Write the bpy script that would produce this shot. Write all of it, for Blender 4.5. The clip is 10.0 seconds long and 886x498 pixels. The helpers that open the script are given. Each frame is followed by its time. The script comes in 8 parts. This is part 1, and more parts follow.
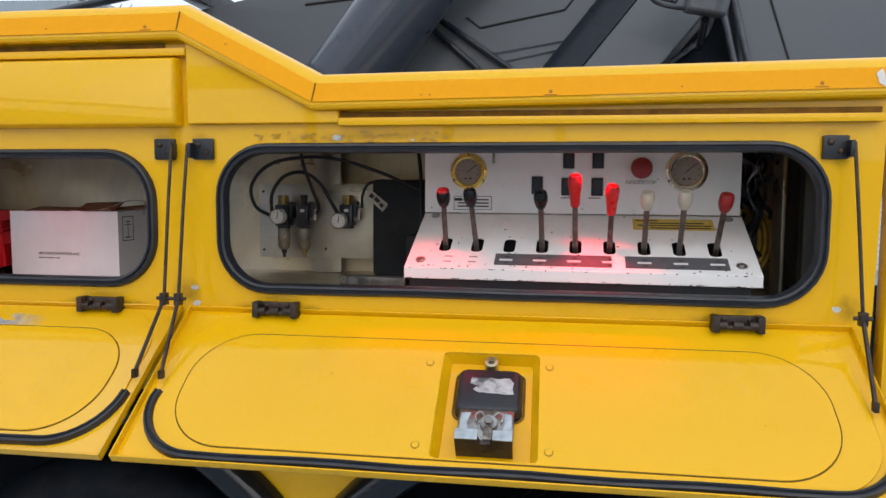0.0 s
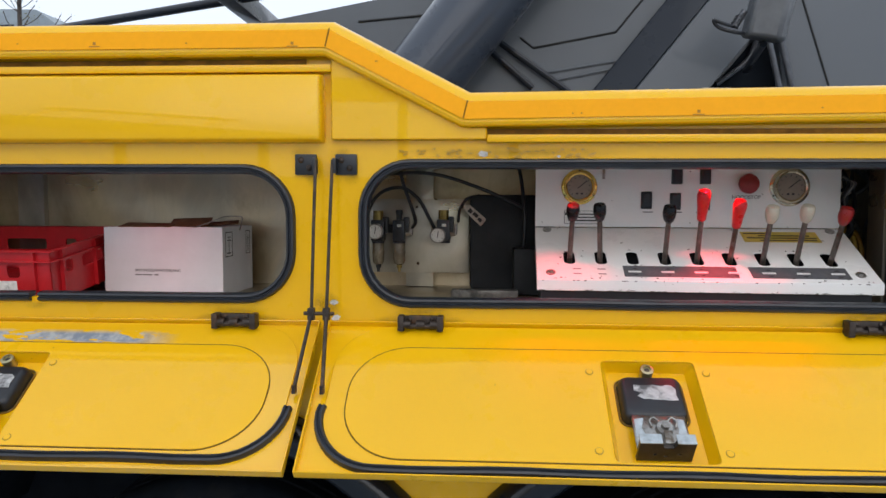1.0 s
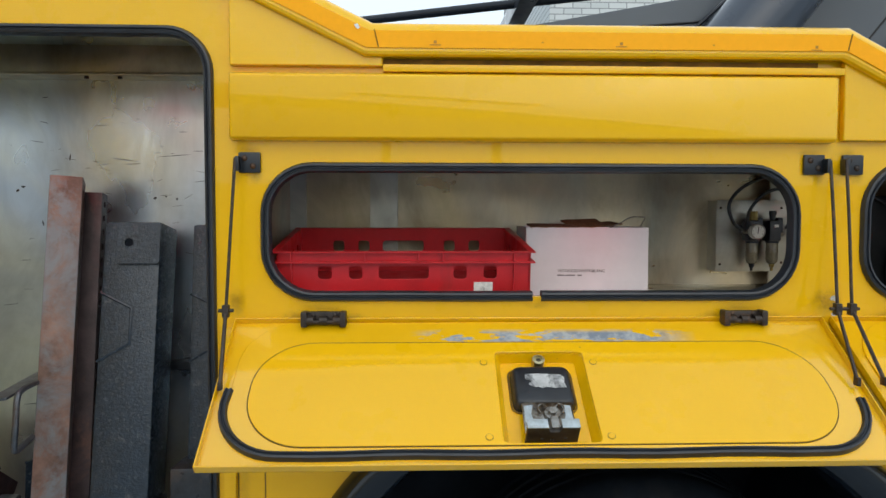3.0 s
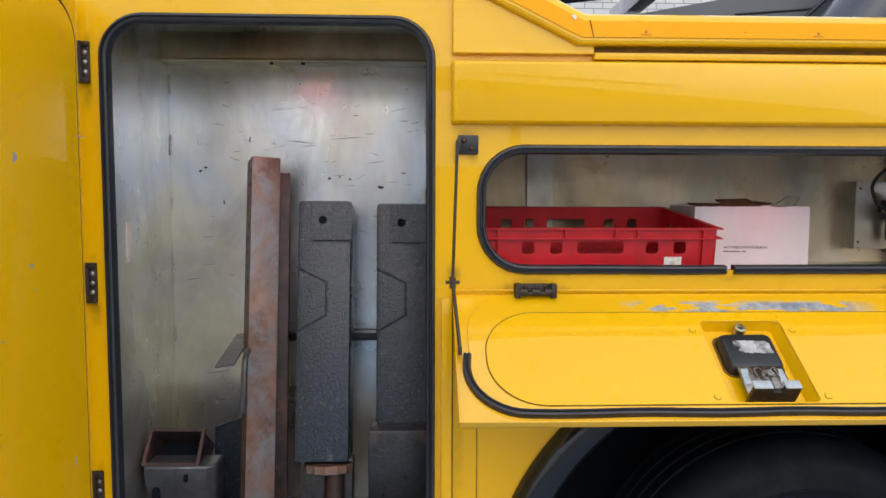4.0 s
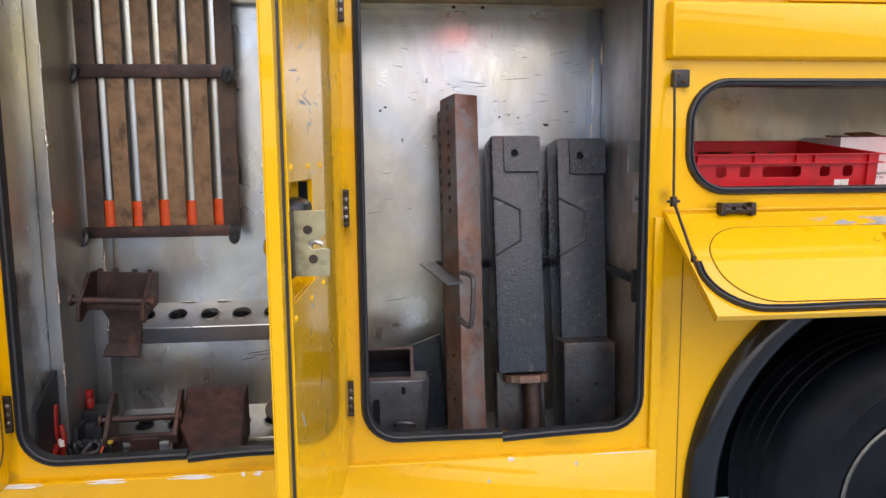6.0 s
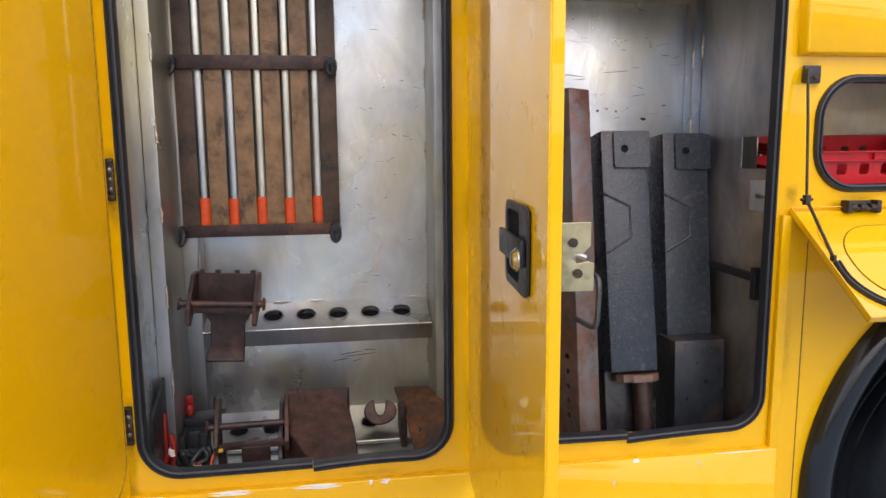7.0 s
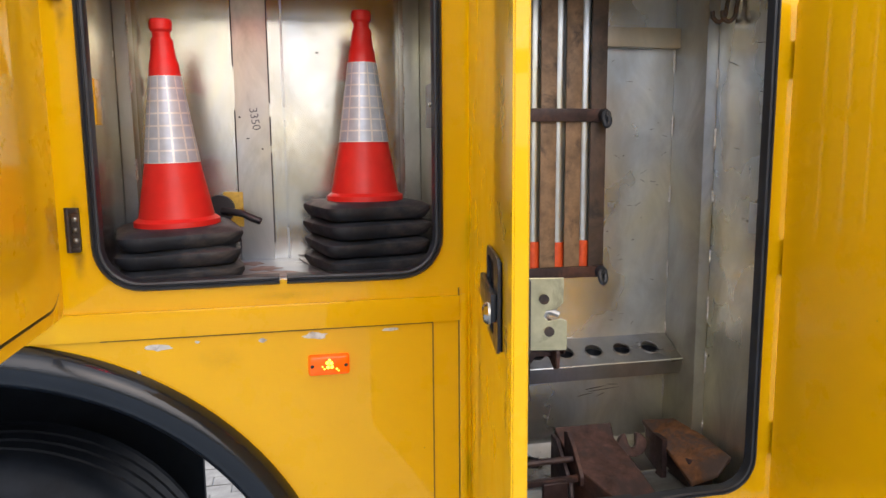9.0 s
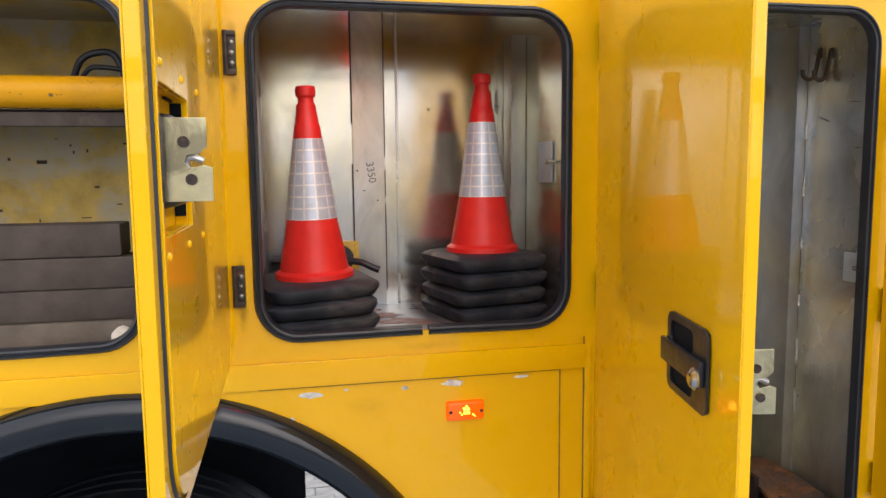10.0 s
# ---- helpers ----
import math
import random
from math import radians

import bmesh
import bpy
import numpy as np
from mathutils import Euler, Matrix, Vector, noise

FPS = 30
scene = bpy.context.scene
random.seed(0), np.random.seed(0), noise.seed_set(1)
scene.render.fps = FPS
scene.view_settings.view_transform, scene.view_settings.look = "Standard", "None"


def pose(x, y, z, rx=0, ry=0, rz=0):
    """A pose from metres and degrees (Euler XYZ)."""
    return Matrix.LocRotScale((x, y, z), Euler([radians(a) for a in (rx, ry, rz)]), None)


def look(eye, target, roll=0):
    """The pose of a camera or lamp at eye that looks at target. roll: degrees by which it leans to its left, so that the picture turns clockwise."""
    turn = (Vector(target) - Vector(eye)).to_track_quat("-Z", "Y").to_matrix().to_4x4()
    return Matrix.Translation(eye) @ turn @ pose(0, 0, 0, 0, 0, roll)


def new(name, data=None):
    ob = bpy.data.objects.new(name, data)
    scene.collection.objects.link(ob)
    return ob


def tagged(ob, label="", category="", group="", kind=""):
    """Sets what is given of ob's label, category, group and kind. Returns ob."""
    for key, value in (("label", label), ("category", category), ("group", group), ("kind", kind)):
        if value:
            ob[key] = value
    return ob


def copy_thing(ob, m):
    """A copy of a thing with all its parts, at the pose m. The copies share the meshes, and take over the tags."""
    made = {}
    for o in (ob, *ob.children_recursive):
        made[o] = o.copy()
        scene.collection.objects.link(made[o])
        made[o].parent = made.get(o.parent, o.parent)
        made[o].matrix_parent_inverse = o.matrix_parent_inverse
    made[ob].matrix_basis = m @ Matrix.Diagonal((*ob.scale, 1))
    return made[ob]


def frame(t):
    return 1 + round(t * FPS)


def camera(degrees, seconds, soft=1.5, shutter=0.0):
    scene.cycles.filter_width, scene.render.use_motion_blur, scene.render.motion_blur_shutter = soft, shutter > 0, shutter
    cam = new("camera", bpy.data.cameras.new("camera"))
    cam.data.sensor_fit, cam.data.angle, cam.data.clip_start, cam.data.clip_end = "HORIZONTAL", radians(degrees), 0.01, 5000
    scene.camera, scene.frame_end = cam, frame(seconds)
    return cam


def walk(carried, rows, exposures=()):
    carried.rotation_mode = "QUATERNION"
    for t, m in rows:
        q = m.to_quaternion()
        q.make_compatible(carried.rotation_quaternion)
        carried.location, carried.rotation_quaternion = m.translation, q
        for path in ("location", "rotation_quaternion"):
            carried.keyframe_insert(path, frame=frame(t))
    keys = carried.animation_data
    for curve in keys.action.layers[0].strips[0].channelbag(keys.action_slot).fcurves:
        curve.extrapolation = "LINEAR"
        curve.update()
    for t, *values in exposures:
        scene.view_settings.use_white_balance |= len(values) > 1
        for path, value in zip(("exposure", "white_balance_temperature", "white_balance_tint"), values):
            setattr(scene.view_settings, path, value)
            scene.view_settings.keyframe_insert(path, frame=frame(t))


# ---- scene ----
cam = camera(64.1, 10.0)
PATH = [
    (0, (-0.084, -1.444, 1.577), (-0.373, 0.527, 1.408), 0.3),
    (0.5, (-0.275, -1.48, 1.578), (-0.485, 0.503, 1.426), 0.2),
    (1, (-0.516, -1.526, 1.573), (-0.633, 0.467, 1.449), 0.2),
    (1.5, (-0.845, -1.526, 1.569), (-0.876, 0.47, 1.457), 0.2),
    (2, (-1.157, -1.521, 1.559), (-1.137, 0.477, 1.46), 0.1),
    (2.5, (-1.463, -1.567, 1.56), (-1.403, 0.429, 1.454), 0.1),
    (3, (-1.786, -1.564, 1.551), (-1.716, 0.432, 1.449), 0.1),
    (3.2, (-1.904, -1.565, 1.556), (-1.847, 0.431, 1.442), 0.0),
    (4.3, (-2.376, -1.714, 1.518), (-2.297, 0.279, 1.362), 0.1),
    (4.5, (-2.447, -1.739, 1.494), (-2.36, 0.253, 1.334), -0.1),
    (5, (-2.656, -1.776, 1.44), (-2.552, 0.213, 1.258), -0.3),
    (5.2, (-2.731, -1.788, 1.43), (-2.615, 0.199, 1.239), -0.3),
    (6.3, (-3.095, -1.802, 1.464), (-2.843, 0.163, 1.195), -0.5),
    (6.5, (-3.192, -1.757, 1.469), (-2.924, 0.205, 1.189), -0.4),
    (7, (-3.373, -1.691, 1.49), (-3.068, 0.264, 1.198), -0.5),
    (7.5, (-3.573, -1.689, 1.529), (-3.213, 0.255, 1.232), -0.5),
    (8, (-3.8, -1.682, 1.555), (-3.4, 0.255, 1.258), -0.5),
    (8.5, (-4.075, -1.615, 1.587), (-3.662, 0.319, 1.292), -0.6),
    (9, (-4.286, -1.603, 1.623), (-3.872, 0.333, 1.346), -0.5),
    (9.5, (-4.451, -1.64, 1.677), (-4.036, 0.3, 1.427), -0.5),
    (10, (-4.606, -1.631, 1.715), (-4.199, 0.315, 1.497), -0.6),
]
walk(cam, [(t, look(eye, target, roll)) for t, eye, target, roll in PATH],
     exposures=[(0.0, -0.2, 6500, 11), (1.0, -0.2, 6500, 10), (2.5, -0.2, 6450, 2), (3.2, -0.15, 6500, 5), (4.3, 0.10, 6800, 15), (5.2, 0.16, 6900, 17), (6.5, 0.41, 6900, 18), (8.0, 0.43, 6900, 18), (9.0, 0.50, 6850, 16), (10.0, 0.42, 6850, 16)])

# ---------------------------------------------------------------- world and light
GROUND = -0.14
world = bpy.data.worlds.new("overcast_sky")
scene.world = world
world.use_nodes = True
wn = world.node_tree
wbg = wn.nodes["Background"]
sky = wn.nodes.new("ShaderNodeTexSky")
sky.sky_type = "NISHITA"
sky.sun_disc = False
sky.sun_elevation = radians(38)
sky.sun_rotation = radians(166)
sky.air_density = 0.6
sky.dust_density = 6.0
sky.ozone_density = 0.6
cloud = wn.nodes.new("ShaderNodeMix")
cloud.data_type = "RGBA"
cloud.inputs[0].default_value = 0.8            # share of the even cloud layer
cloud.inputs[7].default_value = (9.0, 9.8, 10.9, 1)
wn.links.new(sky.outputs["Color"], cloud.inputs[6])
wn.links.new(cloud.outputs[2], wbg.inputs["Color"])
wbg.inputs["Strength"].default_value = 0.143
sun_data = bpy.data.lights.new("sun", "SUN")
sun_data.energy = 0.5
sun_data.angle = radians(60)
sun_data.color = (1.0, 0.96, 0.9)
sun = new("sun", sun_data)
sun.matrix_world = look((-1.2, -8.3, 7.5), (-2.0, 0, 1.0))


# ---------------------------------------------------------------- materials
def node_mat(name):
    m = bpy.data.materials.new(name)
    m.use_nodes = True
    nt = m.node_tree
    return m, nt, nt.nodes["Principled BSDF"]


def tex_noise(nt, scale, detail=4.0, rough=0.6, stretch=None, coord="Object", distort=0.0):
    tc = nt.nodes.new("ShaderNodeTexCoord")
    n = nt.nodes.new("ShaderNodeTexNoise")
    n.inputs["Scale"].default_value = scale
    n.inputs["Detail"].default_value = detail
    n.inputs["Roughness"].default_value = rough
    n.inputs["Distortion"].default_value = distort
    out = tc.outputs[coord]
    if stretch:
        mp = nt.nodes.new("ShaderNodeMapping")
        mp.inputs["Scale"].default_value = stretch
        nt.links.new(out, mp.inputs["Vector"])
        out = mp.outputs["Vector"]
    nt.links.new(out, n.inputs["Vector"])
    return n.outputs["Fac"]


def ramp(nt, fac, stops, colours=False):
    r = nt.nodes.new("ShaderNodeValToRGB")
    el = r.color_ramp.elements
    while len(el) < len(stops):
        el.new(0.5)
    for e, (p, c) in zip(el, stops):
        e.position = p
        e.color = (*c, 1) if isinstance(c, tuple) else (c, c, c, 1)
    nt.links.new(fac, r.inputs["Fac"])
    return r.outputs["Color"]


def mix(nt, fac, a, b, mode="MIX"):
    n = nt.nodes.new("ShaderNodeMix")
    n.data_type = "RGBA"
    n.blend_type = mode
    for key, val in (("Factor", fac), ("A", a), ("B", b)):
        sock = [s for s in n.inputs if s.name == key and s.type == ("VALUE" if key == "Factor" else "RGBA")][0]
        if isinstance(val, (int, float)):
            sock.default_value = val
        elif isinstance(val, tuple):
            sock.default_value = (*val, 1)
        else:
            nt.links.new(val, sock)
    return [s for s in n.outputs if s.type == "RGBA"][0]


def bump(nt, bsdf, height, strength=0.2, distance=0.002):
    b = nt.nodes.new("ShaderNodeBump")
    b.inputs["Strength"].default_value = strength
    b.inputs["Distance"].default_value = distance
    nt.links.new(height, b.inputs["Height"])
    nt.links.new(b.outputs["Normal"], bsdf.inputs["Normal"])


def painted(name, base, rough=0.3, coat=0.9, chips=(0.30, 0.31, 0.33), chip_at=0.86, grime=0.12, wave=0.025, gloss=0.025):
    """Sprayed vehicle paint: slight tone drift, road film, sparse scratches and chips down to primer."""
    m, nt, b = node_mat(name)
    drift = ramp(nt, tex_noise(nt, 1.6, 3), [(0.3, 0.965), (0.7, 1.02)])
    col = mix(nt, 1.0, base, drift, "MULTIPLY")
    film = ramp(nt, tex_noise(nt, 5.0, 6, 0.7), [(0.56, 0.0), (0.82, grime)])
    col = mix(nt, film, col, tuple(c * 0.55 + 0.02 for c in base))
    spots = ramp(nt, tex_noise(nt, 60.0, 2, 0.5), [(0.78, 0.0), (0.80, 0.7)])
    col = mix(nt, spots, col, tuple(c * 0.4 + 0.03 for c in base))
    chip = ramp(nt, tex_noise(nt, 26.0, 3, 0.6, (1, 1, 3.0)), [(chip_at, 0.0), (chip_at + 0.015, 1.0)])
    col = mix(nt, chip, col, chips)
    nt.links.new(col, b.inputs["Base Color"])
    r = ramp(nt, tex_noise(nt, 9.0, 5), [(0.35, rough * 0.8), (0.75, rough * 1.5)])
    nt.links.new(r, b.inputs["Roughness"])
    b.inputs["Specular IOR Level"].default_value = 0.14
    b.inputs["Coat Weight"].default_value = coat
    b.inputs["Coat Roughness"].default_value = gloss
    b.inputs["Coat IOR"].default_value = 1.42
    bump(nt, b, tex_noise(nt, 5.0, 2, 0.4), wave, 0.004)
    return m


def metal(name, base, rough=0.38, stretch=(1, 1, 1), dirt=(0.13, 0.115, 0.08), dirt_amt=0.5, metallic=1.0, scratch=0.5):
    """Bare mill-finish sheet: cloudy gloss, brownish stains, scuffs."""
    m, nt, b = node_mat(name)
    cloud = tex_noise(nt, 2.4, 4, 0.6, (1, 1, 0.55))
    col = mix(nt, 1.0, base, ramp(nt, cloud, [(0.3, 0.82), (0.7, 1.08)]), "MULTIPLY")
    haze = ramp(nt, tex_noise(nt, 5.5, 5, 0.65, (1, 1, 0.6), distort=1.3), [(0.34, 0.84), (0.66, 1.08)])
    col = mix(nt, 1.0, col, haze, "MULTIPLY")
    # warm and cool patches paint in reflections of yellow doors and sky
    reflected_tint = ramp(nt, tex_noise(nt, 1.5, 4, 0.55, (1, 1, 0.8), distort=0.9), [(0.34, (0.78, 0.90, 1.04)), (0.46, (0.96, 0.98, 1.0)), (0.56, (1.04, 1.0, 0.88)), (0.70, (1.08, 1.0, 0.70))])
    col = mix(nt, 1.0, col, reflected_tint, "MULTIPLY")
    st = ramp(nt, tex_noise(nt, 3.3, 5, 0.7, (1, 1, 0.5), distort=0.6), [(0.50, 0.0), (0.75, dirt_amt)])
    col = mix(nt, st, col, dirt)
    sc = ramp(nt, tex_noise(nt, 16.0, 3, 0.6, (1.0, 1.0, 7.0), distort=1.6), [(0.745, 0.0), (0.77, scratch)])
    col = mix(nt, sc, col, tuple(c * 0.25 for c in base))
    nt.links.new(col, b.inputs["Base Color"])
    b.inputs["Metallic"].default_value = metallic
    r = ramp(nt, tex_noise(nt, 3.0, 4, 0.6, stretch), [(0.3, rough * 0.6), (0.7, rough * 1.4)])
    nt.links.new(r, b.inputs["Roughness"])
    bump(nt, b, tex_noise(nt, 2.2, 2.0, 0.4), 0.55, 0.016)
    return m


def plain(name, base, rough=0.5, metallic=0.0, var=0.2, scale=20.0, bumpy=0.15, stain=None, stain_at=0.6, spec=0.5):
    """Two-scale tone variation with a light relief."""
    m, nt, b = node_mat(name)
    v = ramp(nt, tex_noise(nt, scale, 5, 0.65), [(0.3, 1.0 - var), (0.7, 1.0 + var)])
    col = mix(nt, 1.0, base, v, "MULTIPLY")
    if stain:
        s = ramp(nt, tex_noise(nt, scale * 0.35, 6, 0.7, distort=0.5), [(stain_at - 0.06, 0.0), (stain_at + 0.06, 0.9)])
        col = mix(nt, s, col, stain)
    nt.links.new(col, b.inputs["Base Color"])
    r = ramp(nt, tex_noise(nt, scale * 1.7, 4), [(0.3, max(0.02, rough - 0.08)), (0.7, min(1, rough + 0.1))])
    nt.links.new(r, b.inputs["Roughness"])
    b.inputs["Metallic"].default_value = metallic
    b.inputs["Specular IOR Level"].default_value = spec
    bump(nt, b, tex_noise(nt, scale * 3, 4), bumpy, 0.002)
    return m


def glow(name, base, strength):
    m, nt, b = node_mat(name)
    b.inputs["Base Color"].default_value = (*base, 1)
    b.inputs["Emission Color"].default_value = (*base, 1)
    b.inputs["Emission Strength"].default_value = strength
    b.inputs["Roughness"].default_value = 0.2
    return m


YELLOW = painted("yellow_paint", (0.83, 0.468, 0.002))
# rubbed patches, over a yellow that puts reflected paint into the lining's colour
YLINING = plain("rubbed_lining_reflected_yellow", (0.52, 0.36, 0.07), 0.45, 0.1, var=0.25, scale=14, bumpy=0.2, stain=(0.42, 0.38, 0.27), stain_at=0.50)
TAPE = plain("amber_reflective_tape", (0.96, 0.41, 0.006), 0.4, var=0.03, scale=90, bumpy=0.1, spec=0.15)
ALU = metal("mill_aluminium", (0.70, 0.725, 0.735), 0.30, (1, 1, 0.8), dirt=(0.26, 0.24, 0.19), dirt_amt=0.32, scratch=0.6, metallic=0.90)
ALU_BRIGHT = metal("polished_locker_sheet", (0.74, 0.735, 0.70), 0.21, (1, 1, 0.6), dirt=(0.26, 0.23, 0.17), dirt_amt=0.3, scratch=0.6, metallic=0.95)
ALU_COLUMN = metal("dull_column_aluminium", (0.40, 0.42, 0.44), 0.42, (1, 1, 0.6), dirt_amt=0.3, scratch=0.4, metallic=0.85)
ALU_STRIP = metal("dull_strip_aluminium", (0.56, 0.56, 0.54), 0.36, (1, 1, 0.5), dirt_amt=0.5, scratch=0.7, metallic=0.9)
ALU_FLOOR = metal("dirty_locker_floor", (0.34, 0.375, 0.41), 0.42, dirt=(0.13, 0.115, 0.105), dirt_amt=0.8, metallic=0.7)
ALU_DARK = metal("dull_aluminium", (0.60, 0.53, 0.41), 0.40, (1, 1, 2), dirt=(0.16, 0.115, 0.055), dirt_amt=0.6, metallic=0.9)
RUBBER = plain("black_rubber", (0.017, 0.021, 0.029), 0.42, var=0.3, scale=14, bumpy=0.2)
BLACK = plain("black_plastic", (0.012, 0.015, 0.021), 0.38, var=0.25, scale=30)
HINGE = plain("dark_hinge_metal", (0.045, 0.035, 0.03), 0.45, 0.5, var=0.5, scale=60, stain=(0.12, 0.06, 0.03), stain_at=0.6)
ZINC = plain("zinc_plate", (0.50, 0.46, 0.29), 0.36, 0.9, var=0.18, scale=30, stain=(0.22, 0.20, 0.13), stain_at=0.60)
CHROME = plain("bright_chrome", (0.48, 0.47, 0.43), 0.2, 1.0, var=0.05)
BOOM = painted("anthracite_paint", (0.122, 0.136, 0.155), 0.38, 0.25, chips=(0.15, 0.14, 0.13), chip_at=0.82, grime=0.15)
BOOM_DARK = painted("dark_cylinder_paint", (0.013, 0.018, 0.028), 0.32, 0.5, chips=(0.1, 0.1, 0.1), chip_at=0.84, grime=0.1)
TYRE = plain("tyre_rubber", (0.009, 0.012, 0.017), 0.5, var=0.35, scale=9, bumpy=0.3, stain=(0.02, 0.021, 0.022), stain_at=0.66, spec=0.12)
ARCHBLACK = plain("glossy_black_arch", (0.006, 0.010, 0.016), 0.17, var=0.3, scale=5, bumpy=0.5, stain=(0.035, 0.036, 0.038), stain_at=0.66)
RIMSTEEL = plain("dull_rim_steel", (0.17, 0.17, 0.165), 0.4, 0.6, var=0.3, scale=30, stain=(0.08, 0.075, 0.07), stain_at=0.6)
# near-black of the wheel wells, hollows and painted-in shade
WELL_AND_SHADE = plain("dark_well_and_shade", (0.006, 0.009, 0.014), 0.85, var=0.3, scale=6, spec=0.15)


# ---------------------------------------------------------------- mesh helpers
def box(bm, x0, x1, y0, y1, z0, z1, m=None):
    vs = [bm.verts.new(Vector((x, y, z)) if m is None else m @ Vector((x, y, z))) for x in (x0, x1) for y in (y0, y1) for z in (z0, z1)]
    for f in ((0, 1, 3, 2), (4, 6, 7, 5), (0, 4, 5, 1), (2, 3, 7, 6), (0, 2, 6, 4), (1, 5, 7, 3)):
        bm.faces.new([vs[i] for i in f])
    return vs


def cbox(bm, x0, x1, y0, y1, z0, z1, c=0.004, m=None):
    """A box with all its edges chamfered by c."""
    t = bmesh.new()
    box(t, x0, x1, y0, y1, z0, z1)
    bmesh.ops.bevel(t, geom=t.edges[:], offset=c, segments=2, affect="EDGES", profile=0.6)
    join(bm, t, m)


def join(bm, t, m=None):
    vm = {}
    for v in t.verts:
        vm[v] = bm.verts.new(v.co if m is None else m @ v.co)
    for f in t.faces:
        bm.faces.new([vm[v] for v in f.verts])
    t.free()


def basis(d):
    d = d.normalized()
    a = Vector((0, 0, 1)) if abs(d.z) < 0.9 else Vector((1, 0, 0))
    u = d.cross(a).normalized()
    return u, d.cross(u).normalized()


def cone(bm, p0, p1, r0, r1=None, seg=16, caps=True):
    p0, p1 = Vector(p0), Vector(p1)
    r1 = r0 if r1 is None else r1
    u, w = basis(p1 - p0)
    rings = []
    for p, r in ((p0, r0), (p1, r1)):
        rings.append([bm.verts.new(p + (u * math.cos(a) + w * math.sin(a)) * r) for a in [2 * math.pi * i / seg for i in range(seg)]])
    for i in range(seg):
        j = (i + 1) % seg
        bm.faces.new((rings[0][i], rings[0][j], rings[1][j], rings[1][i]))
    if caps:
        bm.faces.new(rings[0][::-1])
        bm.faces.new(rings[1])


def lathe(bm, prof, seg=32, m=None):
    """Turned shape about z from (radius, height) pairs, open ends closed by fans."""
    rings = []
    for r, z in prof:
        ring = []
        for i in range(seg):
            a = 2 * math.pi * i / seg
            p = Vector((r * math.cos(a), r * math.sin(a), z))
            ring.append(bm.verts.new(p if m is None else m @ p))
        rings.append(ring)
    for a, b in zip(rings, rings[1:]):
        for i in range(seg):
            j = (i + 1) % seg
            bm.faces.new((a[i], a[j], b[j], b[i]))
    bm.faces.new(rings[0][::-1])
    bm.faces.new(rings[-1])


def tube(bm, pts, r, seg=8, closed=False):
    pts = [Vector(p) for p in pts]
    n = len(pts)
    rings = []
    u = None
    for i, p in enumerate(pts):
        a = pts[(i - 1) % n] if closed or i else p
        b = pts[(i + 1) % n] if closed or i < n - 1 else p
        d = (b - a).normalized()
        if u is None:
            u, w = basis(d)
        u = (u - d * u.dot(d)).normalized()
        w = d.cross(u)
        rings.append([bm.verts.new(p + (u * math.cos(k) + w * math.sin(k)) * r) for k in [2 * math.pi * i / seg for i in range(seg)]])
    for i in range(n if closed else n - 1):
        a, b = rings[i], rings[(i + 1) % n]
        for k in range(seg):
            bm.faces.new((a[k], a[(k + 1) % seg], b[(k + 1) % seg], b[k]))
    if not closed:
        bm.faces.new(rings[0][::-1])
        bm.faces.new(rings[-1])


def smooth_path(pts, n=8):
    """Catmull-Rom through the points."""
    pts = [Vector(p) for p in pts]
    out = []
    for i in range(len(pts) - 1):
        p0, p1, p2, p3 = pts[max(i - 1, 0)], pts[i], pts[i + 1], pts[min(i + 2, len(pts) - 1)]
        for k in range(n):
            t = k / n
            out.append(0.5 * (2 * p1 + (p2 - p0) * t + (2 * p0 - 5 * p1 + 4 * p2 - p3) * t * t + (3 * p1 - p0 - 3 * p2 + p3) * t ** 3))
    return out + [pts[-1]]


def rrect(x0, x1, z0, z1, r, n=8):
    """Rounded rectangle in (x, z), counter-clockwise from the lower right."""
    pts = []
    for cx, cz, a0 in ((x1 - r, z0 + r, -90), (x1 - r, z1 - r, 0), (x0 + r, z1 - r, 90), (x0 + r, z0 + r, 180)):
        for i in range(n + 1):
            a = radians(a0 + 90 * i / n)
            pts.append((cx + r * math.cos(a), cz + r * math.sin(a)))
    return pts


def plate(bm, outer, holes, y0, y1, m=None):
    """A sheet in the xz plane from y0 to y1 with holes cut through it."""
    t = bmesh.new()
    edges = []
    for loop in [outer, *holes]:
        vs = [t.verts.new((x, y0, z)) for x, z in loop]
        edges += [t.edges.new((vs[i], vs[(i + 1) % len(vs)])) for i in range(len(vs))]
    bmesh.ops.triangle_fill(t, use_beauty=True, use_dissolve=False, edges=edges)
    geom = bmesh.ops.extrude_face_region(t, geom=t.faces[:])["geom"]
    bmesh.ops.translate(t, vec=(0, y1 - y0, 0), verts=[g for g in geom if isinstance(g, bmesh.types.BMVert)])
    bmesh.ops.recalc_face_normals(t, faces=t.faces[:])
    join(bm, t, m)


